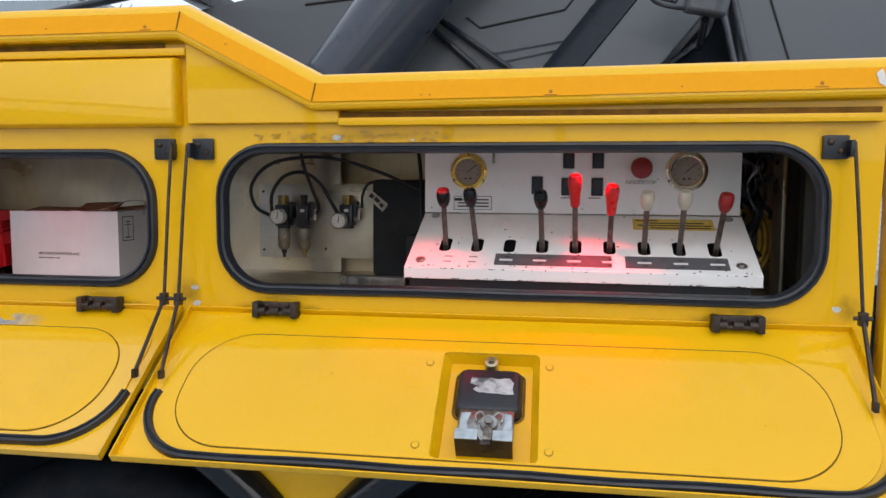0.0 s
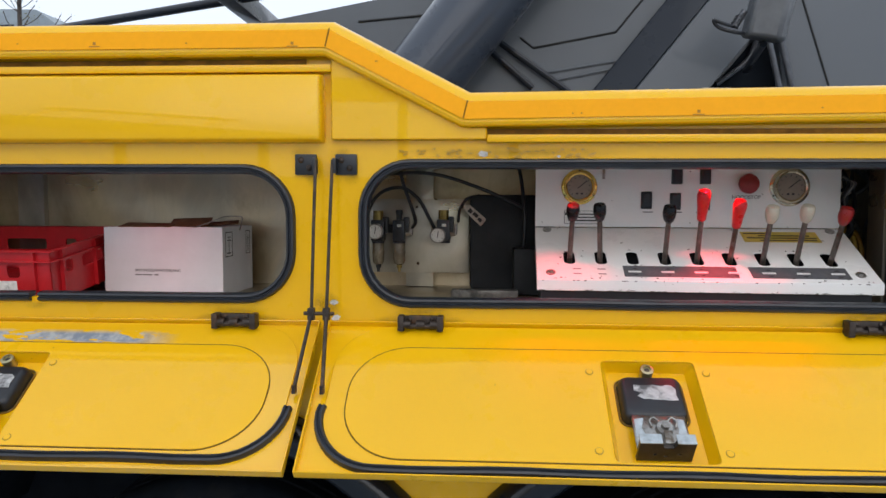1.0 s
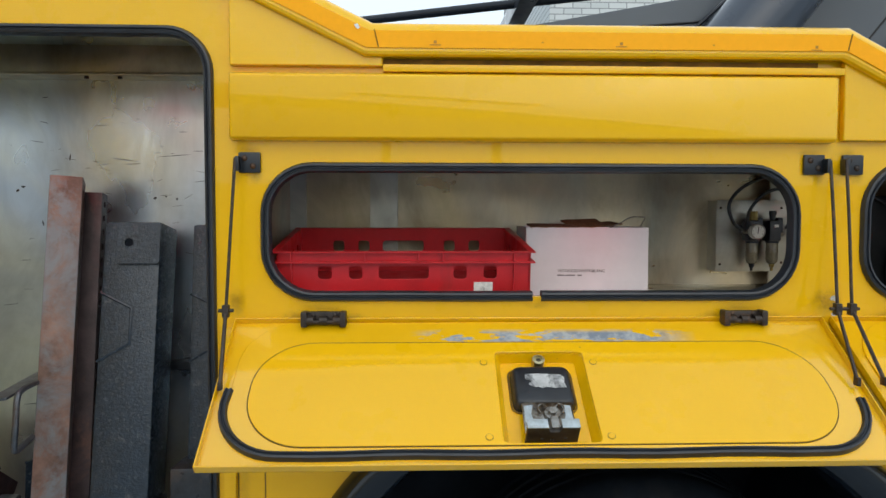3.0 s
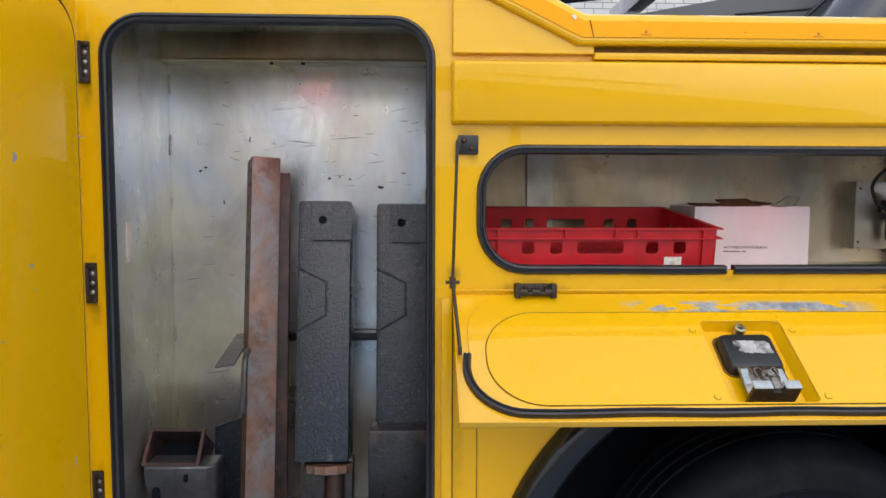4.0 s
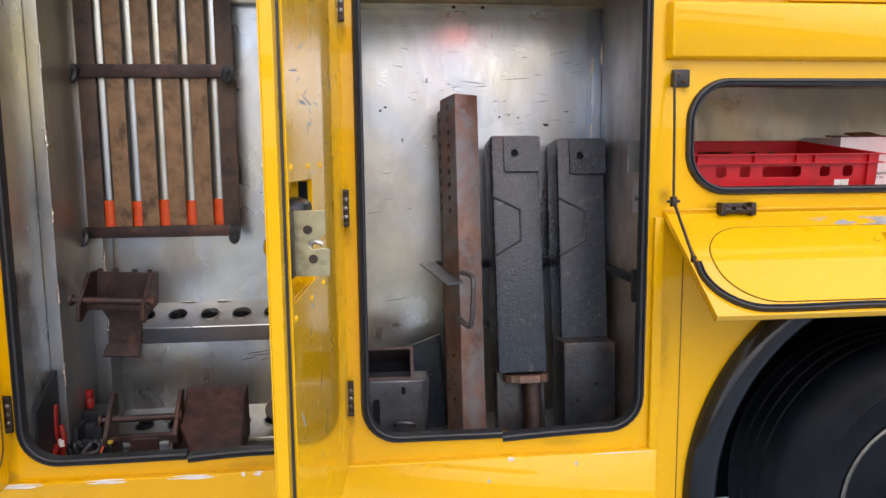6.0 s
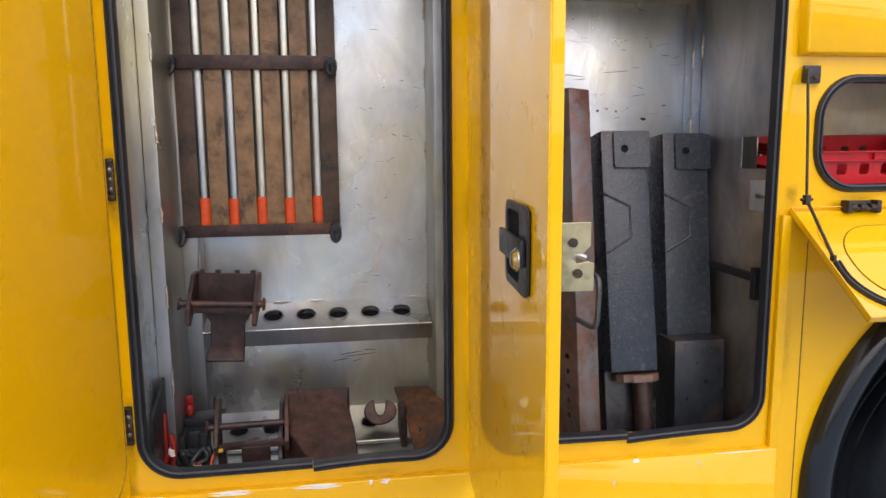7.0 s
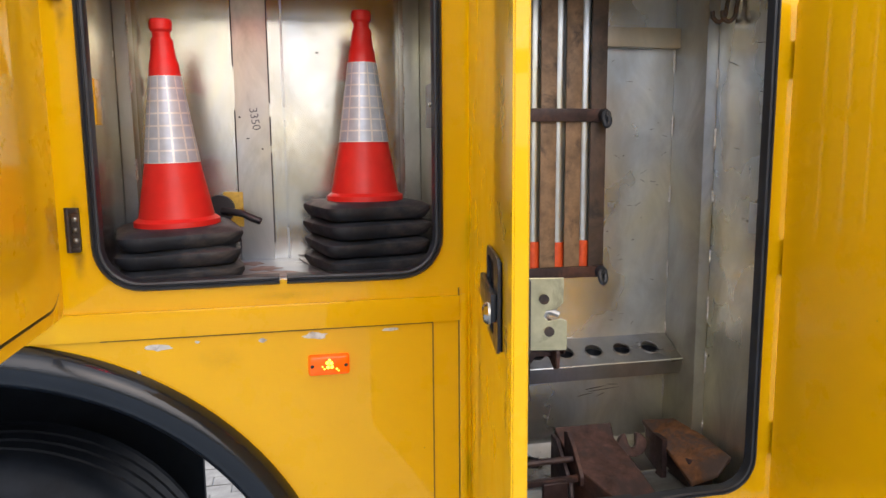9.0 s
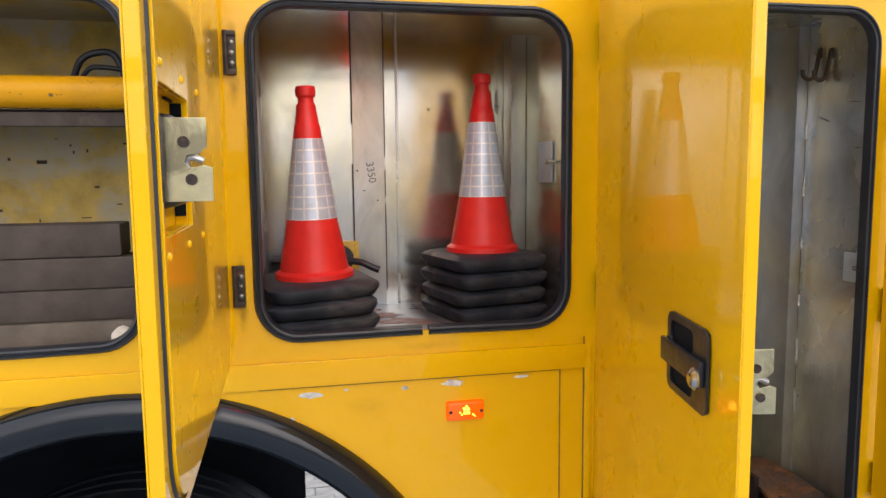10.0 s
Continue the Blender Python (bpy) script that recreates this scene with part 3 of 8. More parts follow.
def lid(x0, x1, xc, pan, seal_l, seal_r, v1=0.350, worn=False):
    m = TR @ pose(0, -0.008, 1.322, 126, 0, 0)
    L = 0.378
    hv = pan[2] - 0.004
    hole = rrect(xc - 0.093, xc + 0.093, 0.098, hv, 0.010, 3)
    bm = B()
    plate(bm, [(x0, 0.0), (x1, 0.0), (x1, L), (x0, L)], [hole], -0.020, -0.016)
    for a, b in (((x0, x0 + 0.003), (0, L)), ((x1 - 0.003, x1), (0, L)), ((x0, x1), (0, 0.003)), ((x0, x1), (L - 0.003, L))):
        box(bm, a[0], a[1], -0.0205, -0.002, b[0], b[1])
    body = part("lid", bm, YELLOW_LID if worn else YELLOW, truck, "yellow sheet-metal locker lid hanging open", at=m, bevel=0.0012)
    bm = B()
    plate(bm, rrect(pan[0], pan[1], 0.07, pan[2], 0.118, 12), [rrect(xc - 0.0932, xc + 0.0932, 0.0978, hv + 0.0002, 0.010, 3)], -0.0119, -0.0095)
    part("lid_pan", bm, YELLOW, body, bevel=0.0015)
    bm = B()
    plate(bm, rrect(x0 + 0.030, x1 - 0.028, 0.006, v1 - 0.002, 0.118, 12), [rrect(xc - 0.0934, xc + 0.0934, 0.0976, hv + 0.0004, 0.010, 3)], -0.0159, -0.0120)
    part("inner_panel", bm, YELLOW_LID if worn else YELLOW, body, bevel=0.002)
    bm = B()
    seal_mesh(bm, rrect(pan[0] - 0.001, pan[1] + 0.001, 0.069, pan[2] + 0.001, 0.119, 12), -0.0112, 0.0024, -0.0024, closed=True)
    part("pan_joint", bm, JOINT_AND_SHADE, body, "dark sealant joint")
    bm = B()
    pocket(bm, hole, rrect(xc - 0.080, xc + 0.080, 0.103, hv - 0.002, 0.006, 3), -0.0158, -0.040)
    part("latch_pocket", bm, YELLOW, body, bevel=0.0015)
    # rubber strip along the free edge
    pts = [(seal_l[0] + 0.001, seal_l[1] - 0.01)]
    r = 0.12
    sx0, sx1 = seal_l[0] - 0.002, seal_r[0] + 0.002
    pts += [(sx0 + r - r * math.cos(a), v1 - r + r * math.sin(a)) for a in [math.pi / 2 * i / 10 for i in range(11)]]
    pts += [(sx0 + r + (sx1 - sx0 - 2 * r) * i / 16, v1 + 0.0015 * math.sin(i * 1.3)) for i in range(1, 16)]
    pts += [(sx1 - r + r * math.sin(a), v1 - r + r * math.cos(a)) for a in [math.pi / 2 * i / 10 for i in range(11)]]
    pts += [(seal_r[0] + 0.002, seal_r[1])]
    bm = B()
    seal_mesh(bm, [(x, z) for x, z in pts], -0.010, 0.018, -0.014)
    part("lid_seal", bm, RUBBER, body, "black rubber seal")
    # latch
    bm = B()
    pillow(bm, rrect(xc - 0.063, xc + 0.063, 0.1280, 0.2336, 0.016, 5), -0.040, -0.014, 0.011)
    part("latch_housing", bm, BLACK, body, "black plastic latch housing")
    bm = B()
    rl = random.Random(int(xc * 1000))
    torn = [(xc - 0.034 + 0.009 * i, 0.1544 + rl.uniform(0, 0.004)) for i in range(9)] + [(xc + 0.046, 0.1654), (xc + 0.044, 0.1786), (xc + 0.047, 0.1918)]
    torn += [(xc + 0.030 - 0.008 * i, 0.1940 - rl.uniform(0, 0.006)) for i in range(7)] + [(xc - 0.030, 0.1830), (xc - 0.022, 0.1742), (xc - 0.036, 0.1698)]
    plate(bm, torn, [], -0.0142, -0.0132)
    part("worn_label", bm, LABEL_WORN, body, "torn worn silver label")
    bm = B()
    tube(bm, [(x, -0.0385, z) for x, z in rrect(xc - 0.066, xc + 0.066, 0.1247, 0.2369, 0.018, 5)], 0.0022, 6, closed=True)
    part("housing_joint", bm, JOINT_AND_SHADE, body, "dark gap round the latch housing")
    bm = B()
    lathe(bm, [(0.0, 0.0), (0.013, 0.0), (0.013, 0.024), (0.008, 0.025), (0.008, 0.020), (0.0, 0.020)], 18, Matrix.Translation((xc, -0.040, 0.113)) @ pose(0, 0, 0, -90, 0, 0))
    part("washer", bm, ZINC, body)
    bm = B()
    cone(bm, (xc, -0.0255, 0.113), (xc, -0.019, 0.113), 0.0068, 0.006, 6)
    part("bolt", bm, DARKCATCH, body)
    bm = B()
    cbox(bm, xc - 0.050, xc + 0.050, -0.018, -0.014, 0.2292, 0.3018, 0.001)
    for s_ in (-1, 1):
        tube(bm, smooth_path([(xc + 0.006 + s_ * 0.022, -0.010, 0.2578), (xc + 0.006 + s_ * 0.025, -0.008, 0.2446), (xc + 0.006 + s_ * 0.016, -0.008, 0.2380), (xc + 0.006 + s_ * 0.008, -0.008, 0.2468)], 4), 0.0022, 6)
    lt = part("latch", bm, LATCH, body, "tarnished zinc latch bracket", bevel=0.0008)
    for s_ in (-1, 1):
        bm = B()
        plate(bm, [(xc + s_ * 0.028, 0.2358), (xc + s_ * 0.046, 0.2380), (xc + s_ * 0.047, 0.2776), (xc + s_ * 0.030, 0.2754), (xc + s_ * 0.034, 0.2578)][::s_], [], -0.0139, -0.0134)
        part("bare_metal", bm, STRIPBRIGHT, lt, "bare pale metal patch")
    bm = B()
    cone(bm, (xc + 0.006, -0.014, 0.2622), (xc + 0.006, -0.004, 0.2622), 0.0165, 0.015, 18)
    cone(bm, (xc + 0.006, -0.004, 0.2622), (xc + 0.006, 0.004, 0.2622), 0.0085, 0.008, 6)
    cbox(bm, xc - 0.002, xc + 0.014, -0.012, 0.008, 0.2776, 0.3062, 0.003)
    part("latch_bolt", bm, LATCH, lt, "zinc bolt and lug")
    for a, b in ((xc - 0.050, xc - 0.010), (xc + 0.016, xc + 0.050)):
        bm = B()
        cbox(bm, a, b, 0.0142, 0.0172, 0.2930, 0.3134, 0.001)
        part("ledge", bm, STRIPBRIGHT, lt, "pale worn ledge")
    bm = B()
    plate(bm, [(xc - 0.050, -0.038), (xc + 0.050, -0.038), (xc + 0.050, 0.014), (xc + 0.016, 0.014), (xc + 0.012, 0.002), (xc - 0.006, 0.002), (xc - 0.010, 0.014), (xc - 0.050, 0.014)],
          [rrect(xc - 0.022, xc - 0.016, -0.020, -0.016, 0.0015, 2), rrect(xc - 0.003, xc + 0.005, -0.024, -0.020, 0.0015, 2), rrect(xc + 0.022, xc + 0.029, -0.018, -0.014, 0.0015, 2)], 0.3040, 0.3128, Matrix(((1, 0, 0, 0), (0, 0, 1, 0), (0, 1, 0, 0), (0, 0, 0, 1))))
    part("catch_plate", bm, DARKCATCH, lt, "blackened steel catch plate", bevel=0.0008)
    # a wider dark disc under each rivet paints its shading outline
    for dx, v in ((-0.118, 0.128), (0.112, 0.128), (-0.120, 0.314), (0.112, 0.314)):
        bm = B()
        cone(bm, (xc + dx, -0.0095, v), (xc + dx, -0.0091, v), 0.0078, 0.0078, 16)
        part("rivet_shade", bm, JOINT_AND_SHADE, body)
        bm = B()
        cone(bm, (xc + dx, -0.0095, v), (xc + dx, -0.0075, v), 0.0070, 0.0064, 16)
        part("rivet", bm, YELLOW, body, bevel=0.0006)
    return body


# bare patches along the fold of one lid
def flaking(name):
    m, nt, b = node_mat(name)
    tc = nt.nodes.new("ShaderNodeTexCoord")
    sep = nt.nodes.new("ShaderNodeSeparateXYZ")
    nt.links.new(tc.outputs["Object"], sep.inputs["Vector"])
    band = ramp(nt, sep.outputs["Z"], [(0.028, 0.0), (0.040, 1.0), (0.062, 1.0), (0.072, 0.0)])
    mp = nt.nodes.new("ShaderNodeMapRange")
    mp.inputs["From Min"].default_value = -1.95
    mp.inputs["From Max"].default_value = -1.05
    nt.links.new(sep.outputs["X"], mp.inputs["Value"])
    along = ramp(nt, mp.outputs["Result"], [(0.16, 0.0), (0.26, 1.0), (0.75, 1.0), (0.86, 0.0)])
    n = tex_noise(nt, 26.0, 5, 0.62, (0.45, 1, 1.4))
    mul = mix(nt, 1.0, band, along, "MULTIPLY")
    fac = mix(nt, 1.0, mul, ramp(nt, n, [(0.47, 0.0), (0.50, 1.0)]), "MULTIPLY")
    tone = ramp(nt, tex_noise(nt, 40.0, 4), [(0.4, (0.22, 0.26, 0.32)), (0.6, (0.42, 0.44, 0.46))])
    drift = ramp(nt, tex_noise(nt, 2.2, 3), [(0.3, 0.93), (0.7, 1.03)])
    base = mix(nt, 1.0, YBASE, drift, "MULTIPLY")
    nt.links.new(mix(nt, fac, base, tone), b.inputs["Base Color"])
    b.inputs["Roughness"].default_value = 0.25
    b.inputs["Coat Weight"].default_value = 1.0
    bump(nt, b, fac, -0.4, 0.001)
    return m


YBASE = (0.83, 0.468, 0.002)
YELLOW_LID = flaking("flaking_yellow_paint")
LABEL_WORN = plain("worn_silver_label", (0.50, 0.51, 0.52), 0.5, 0.2, var=0.3, scale=50, stain=(0.05, 0.055, 0.06), stain_at=0.55)
JOINT_AND_SHADE = plain("brown_sealant_and_shade", (0.16, 0.09, 0.01), 0.7, var=0.3, scale=30)
DARKCATCH = plain("blackened_steel_and_shade", (0.055, 0.048, 0.042), 0.4, 0.6, var=0.4, scale=40, stain=(0.14, 0.12, 0.10), stain_at=0.62)
LATCH = plain("tarnished_zinc", (0.34, 0.34, 0.33), 0.35, 0.85, var=0.35, scale=40, stain=(0.10, 0.075, 0.05), stain_at=0.55)

lid(-2.188, -0.874, -1.532, (-2.120, -0.947, 0.331), (-2.163, 0.205), (-0.899, 0.235), worn=True)
lid(-0.855, 0.500, -0.186, (-0.784, 0.414, 0.340), (-0.830, 0.235), (0.494, 0.29), 0.362)


def lid_hinge(x):
    bm = B()
    cbox(bm, x - 0.042, x + 0.042, -0.014, -0.002, 1.306, 1.334, 0.003)
    for s in (-1, 1):
        cbox(bm, x + s * 0.042 - 0.007, x + s * 0.042 + 0.007, -0.034, -0.003, 1.302, 1.336, 0.004)
    cone(bm, (x - 0.04, -0.026, 1.313), (x + 0.04, -0.026, 1.313), 0.005, seg=10)
    for k in (-0.030, 0.0, 0.030):
        cone(bm, (x + k - 0.009, -0.024, 1.316), (x + k + 0.009, -0.024, 1.316), 0.0095, seg=12)
    for k in (-0.024, 0.024):
        dome(bm, (x + k, -0.014, 1.327), (0, -1, 0), 0.0055, 0.004)
    h = tpart("hinge", bm, HINGE, "rusty dark steel hinge")
    bm = B()
    cbox(bm, x - 0.028, x + 0.028, -0.020, -0.015, 1.308, 1.317, 0.001)
    part("hinge_leaf", bm, HINGE, h)


for x in (-1.992, -1.060, -0.652, 0.285):
    lid_hinge(x)


def stay(xp, side, xl):
    """Plate on the wall with two bolts, thin rod, knuckle and flat lower arm to the lid."""
    bm = B()
    cbox(bm, xp - 0.024, xp + 0.024, -0.010, -0.001, 1.637, 1.682, 0.004)
    cbox(bm, xp + side * 0.022 - 0.004, xp + side * 0.022 + 0.004, -0.030, -0.002, 1.640, 1.672, 0.002)
    body = tpart("stay_bracket", bm, BLACK, "black lid stay bracket")
    for dx, dz in ((-0.010, 1.669), (0.008, 1.652)):
        bm = B()
        dome(bm, (xp + dx, -0.010, dz), (0, -1, 0), 0.007, 0.005)
        part("bolt", bm, HINGE, body)
    xa = xp + side * 0.026
    p0, p1, p2 = Vector((xa, -0.026, 1.668)), Vector((xl, -0.070, 1.345)), Vector((xl + side * -0.012, -0.165, 1.212))
    bm = B()
    tube(bm, [p0, p0.lerp(p1, 0.4) + Vector((0, -0.002, 0)), p1], 0.0036, 8)
    part("stay_rod", bm, HINGE, body)
    bm = B()
    cbox(bm, p1.x - 0.007, p1.x + 0.007, p1.y - 0.008, p1.y + 0.008, p1.z - 0.014, p1.z + 0.012, 0.002)
    cone(bm, (p1.x - 0.016, p1.y, p1.z), (p1.x + 0.016, p1.y, p1.z), 0.004, seg=8)
    tube(bm, [p1, p2], 0.0042, 6)
    cbox(bm, p2.x - 0.004, p2.x + 0.004, p2.y - 0.008, p2.y + 0.008, p2.z - 0.012, p2.z + 0.006, 0.002)
    part("stay_arm", bm, HINGE, body)


stay(-2.152, -1, -2.190)
stay(-0.903, 1, -0.878)
stay(-0.815, -1, -0.846)
stay(0.452, 1, 0.490)


# ---------------------------------------------------------------- swing doors
def door(hx, turn, w, z0, z1, zl, label, handle=True):
    """Hinged on its left edge; local x runs to the free edge, -y is the outer skin."""
    m = TR @ pose(hx, 0, 0, 0, 0, turn)
    pz = zl
    p0, p1, q0, q1 = w - 0.272, w - 0.044, pz - 0.086, pz + 0.087
    hole = rrect(p0, p1, q0, q1, 0.006, 3)
    bm = B()
    plate(bm, rrect(0.022, w, z0, z1, 0.03, 6), [hole], -0.0235, -0.007)
    body = part("door", bm, YELLOW, truck, label, at=m, bevel=0.003)
    bm = B()
    plate(bm, rrect(0.044, w - 0.036, z0 + 0.034, z1 - 0.034, 0.085, 10), [rrect(p0 - 0.0002, p1 + 0.0002, q0 - 0.0002, q1 + 0.0002, 0.006, 3)], -0.0068, 0.0)
    part("inner_pan", bm, YELLOW_IN, body, "yellow inner door skin with scratches", bevel=0.005)
    bm = B()
    plate(bm, rrect(0.0215, w + 0.0005, z0 - 0.0005, z1 + 0.0005, 0.03, 6), [], -0.0260, -0.0236)
    part("outer_skin", bm, YELLOW, body, bevel=0.001)
    bm = B()
    loop = rrect(0.038, w - 0.030, z0 + 0.028, z1 - 0.028, 0.088, 10)
    seal_mesh(bm, loop, -0.005, 0.006, -0.004, closed=True)
    part("door_seal", bm, RUBBER, body, "thin black rubber seal")
    # near-black strips paint the shade along two sides of the pocket
    bm = B()
    box(bm, p0 + 0.0003, p0 + 0.003, -0.0233, -0.008, q0 + 0.012, q1 - 0.004)
    box(bm, p0 + 0.003, p0 + 0.06, -0.0233, -0.019, q1 - 0.003, q1 - 0.0003)
    part("pocket_shade", bm, WELL_AND_SHADE, body, "dark strip painting the shade in the latch pocket")
    # inner latch
    bm = B()
    pillow(bm, rrect(w - 0.228, w - 0.126, pz - 0.058, pz + 0.060, 0.016, 5), -0.0233, 0.006, 0.010)
    part("latch_housing", bm, BLACK, body, "black latch housing")
    bm = B()
    cbox(bm, w - 0.212, w - 0.140, 0.0062, 0.0072, pz - 0.046, pz + 0.014, 0.0004)
    part("worn_label", bm, LABEL_WORN, body, "torn silver label")
    bm = B()
    cone(bm, (w - 0.227, -0.006, pz), (w - 0.240, -0.006, pz), 0.011, 0.009, 12)
    part("knob", bm, BLACK, body)
    bm = B()
    q = Matrix(((0, 1, 0, 0), (1, 0, 0, 0), (0, 0, 1, 0), (0, 0, 0, 1)))
    prof = [(-0.014, pz - 0.046), (0.052, pz - 0.046), (0.052, pz - 0.008), (0.044, pz - 0.005), (0.028, pz - 0.008), (0.022, pz - 0.002), (0.025, pz + 0.006), (0.038, pz + 0.007), (0.047, pz + 0.016), (0.047, pz + 0.048), (-0.014, pz + 0.048)]
    lx = w - 0.059
    plate(bm, prof, [], lx, lx + 0.0035, q)
    lat = part("latch_plate", bm, ZINC, body, "zinc-plated latch plate", bevel=0.0006)
    # flange gets a dark colour to paint in the shade on this side
    bm = B()
    cbox(bm, lx + 0.0037, lx + 0.022, -0.004, 0.0030, pz - 0.046, pz + 0.048, 0.001)
    part("flange", bm, DARKCATCH, lat, "folded flange coloured dark for its shade")
    for yy, zz in ((0.022, 0.021), (0.029, -0.021)):
        bm = B()
        cone(bm, (lx + 0.0035, yy, pz + zz), (lx + 0.007, yy, pz + zz), 0.0065, 0.0065, 12)
        cone(bm, (lx + 0.007, yy, pz + zz), (lx + 0.0074, yy, pz + zz), 0.0034, 0.003, 6)
        part("latch_bolt", bm, HINGE, lat)
    bm = B()
    tube(bm, smooth_path([(lx - 0.003, 0.026, pz - 0.011), (lx - 0.003, 0.023, pz - 0.002), (lx - 0.003, 0.029, pz + 0.004), (lx - 0.003, 0.042, pz - 0.001)], 4), 0.0042, 8)
    part("latch_pawl", bm, LATCH, lat, "hooked steel pawl")
    for dx, dz in ((w - 0.062, 0.109), (w - 0.225, 0.110), (w - 0.379, 0.110), (w - 0.062, -0.109), (w - 0.225, -0.110), (w - 0.379, -0.110)):
        bm = B()
        dome(bm, (dx, -0.0001, pz + dz), (0, 1, 0), 0.0055, 0.0038)
        part("rivet", bm, YELLOW, body)
    if handle:
        cz = pz
        cx = w - 0.179
        bm = B()
        plate(bm, rrect(cx - 0.086, cx + 0.086, cz - 0.066, cz + 0.066, 0.020, 6), [rrect(cx - 0.070, cx + 0.030, cz + 0.014, cz + 0.053, 0.012, 5), rrect(cx - 0.070, cx + 0.030, cz - 0.053, cz - 0.014, 0.012, 5)], -0.0330, -0.0284)
        h = part("door_handle", bm, BLACK, body, "black recessed paddle handle", bevel=0.004)
        bm = B()
        box(bm, cx - 0.080, cx + 0.080, -0.0282, -0.0262, cz - 0.060, cz + 0.060)
        part("handle_recess", bm, WELL_AND_SHADE, h)
        bm = B()
        cbox(bm, cx - 0.096, cx + 0.080, -0.042, -0.0332, cz - 0.021, cz + 0.019, 0.004)
        cbox(bm, cx - 0.096, cx - 0.087, -0.041, -0.0285, cz - 0.019, cz + 0.017, 0.004)
        part("paddle", bm, BLACK, h, bevel=0.0)
        bm = B()
        lathe(bm, [(0.017, 0.0), (0.017, 0.003), (0.0145, 0.005), (0.0125, 0.008), (0.009, 0.0100), (0.002, 0.0105)], 24, pose(cx + 0.066, -0.0418, cz - 0.010, 90, 0, 0))
        part("lock_cylinder", bm, CHROME, h, "chrome lock cylinder")
    return body


YELLOW_IN = painted("scratched_yellow_paint", (0.83, 0.468, 0.002), 0.3, 0.9, chips=(0.33, 0.36, 0.40), chip_at=0.78, grime=0.10, wave=0.025)
door_c = door(-3.0237, -93.9, 0.843, 0.662, 1.99, 1.337, "yellow tall locker door standing open, scratched inside")
door(-3.8547, -100.7, 0.836, 0.662, 2.17, 1.414, "yellow tall locker door standing wide open")
door(-4.7515, -89.7, 0.843, 1.285, 2.15, 1.730, "yellow upper locker door standing open", handle=False)


def door_hinge(x, z):
    bm = B()
    cbox(bm, x - 0.012, x + 0.009, -0.010, -0.001, z - 0.045, z + 0.045, 0.003)
    for dz in (-0.041, 0.041):
        cbox(bm, x - 0.014, x + 0.009, -0.015, -0.002, z + dz - 0.006, z + dz + 0.006, 0.003)
    cone(bm, (x - 0.013, -0.010, z - 0.047), (x - 0.013, -0.010, z + 0.047), 0.006, seg=10)
    h = tpart("hinge", bm, HINGE, "dark steel door hinge")
    for dz in (-0.022, 0.0, 0.022):
        bm = B()
        dome(bm, (x, -0.010, z + dz), (0, -1, 0), 0.0060, 0.004)
        part("bolt", bm, LATCH, h)


for x, zs in ((-3.022, (1.840, 1.337, 0.842)), (-3.862, (2.02, 1.419, 0.841)), (-4.728, (1.974, 1.464))):
    for z in zs:
        door_hinge(x, z)

# striker pins on the lock side of the openings
STRIKER = plain("bright_zinc", (0.44, 0.50, 0.56), 0.35, 0.35, var=0.12, scale=30)


def striker(x, y, z, d=0.064, h=0.042):
    bm = B()
    cbox(bm, x - 0.006, x, y - 0.006, y - 0.006 + d, z - h, z + h, 0.002)
    ob = tpart("striker", bm, STRIKER, "zinc striker plate with pin")
    bm = B()
    cone(bm, (x - 0.012, y + 0.01, z), (x - 0.012, y - 0.05, z), 0.0045, seg=8)
    cbox(bm, x - 0.016, x, y + 0.004, y + 0.014, z - 0.006, z + 0.006, 0.001)
    part("pin", bm, CHROME, ob)


striker(-2.2165, 0.07, 1.345)
striker(-3.0465, 0.066, 1.430)
striker(-3.9165, 0.204, 1.738, 0.105, 0.056)

# amber side marker lamp
bm = B()
pillow(bm, rrect(-4.262, -4.168, 1.112, 1.160, 0.006, 4), 0.0, -0.016, 0.006)
AMBER = glow("lit_amber_lens", (1.0, 0.13, 0.003), 0.24)
lamp = tpart("marker_lamp", bm, AMBER, "lit amber side marker lamp")
bm = B()
for a, b, r in ((0.004, 0.004, 0.0042), (-0.005, 0.005, 0.0042), (0.005, -0.005, 0.004), (-0.004, -0.005, 0.0042), (0.0, 0.011, 0.003), (-0.016, -0.003, 0.0018), (-0.012, -0.009, 0.002), (0.016, -0.010, 0.0024), (0.020, -0.014, 0.0018)):
    dome(bm, (-4.214 + a, -0.0165, 1.138 + b), (0, -1, 0), r, 0.002, 8)
part("led_cluster", bm, glow("amber_led", (1.0, 0.36, 0.03), 6.0), lamp, "glowing amber diodes")
for dx in (-0.038, 0.038):
    bm = B()
    dome(bm, (-4.215 + dx, -0.0150, 1.136), (0, -1, 0), 0.005, 0.002)
    part("screw", bm, HINGE, lamp)

# ---------------------------------------------------------------- flat locker with the valve controls
WHITE = painted("chipped_white_paint", (0.82, 0.82, 0.81), 0.3, 0.4, chips=(0.07, 0.05, 0.035), chip_at=0.735, grime=0.3, wave=0.02)
STEEL = plain("worn_steel", (0.36, 0.34, 0.32), 0.4, 0.85, var=0.3, scale=60, stain=(0.16, 0.11, 0.08), stain_at=0.6)
BRASS = plain("polished_brass", (0.80, 0.58, 0.16), 0.18, 1.0, var=0.1, scale=50)
DIAL = plain("beige_dial", (0.27, 0.225, 0.18), 0.4, var=0.08, scale=60)
RED = plain("red_plastic", (0.55, 0.012, 0.015), 0.3, var=0.12, scale=40)
DARKRED = plain("dark_red_plastic", (0.25, 0.012, 0.012), 0.35, var=0.15, scale=40)
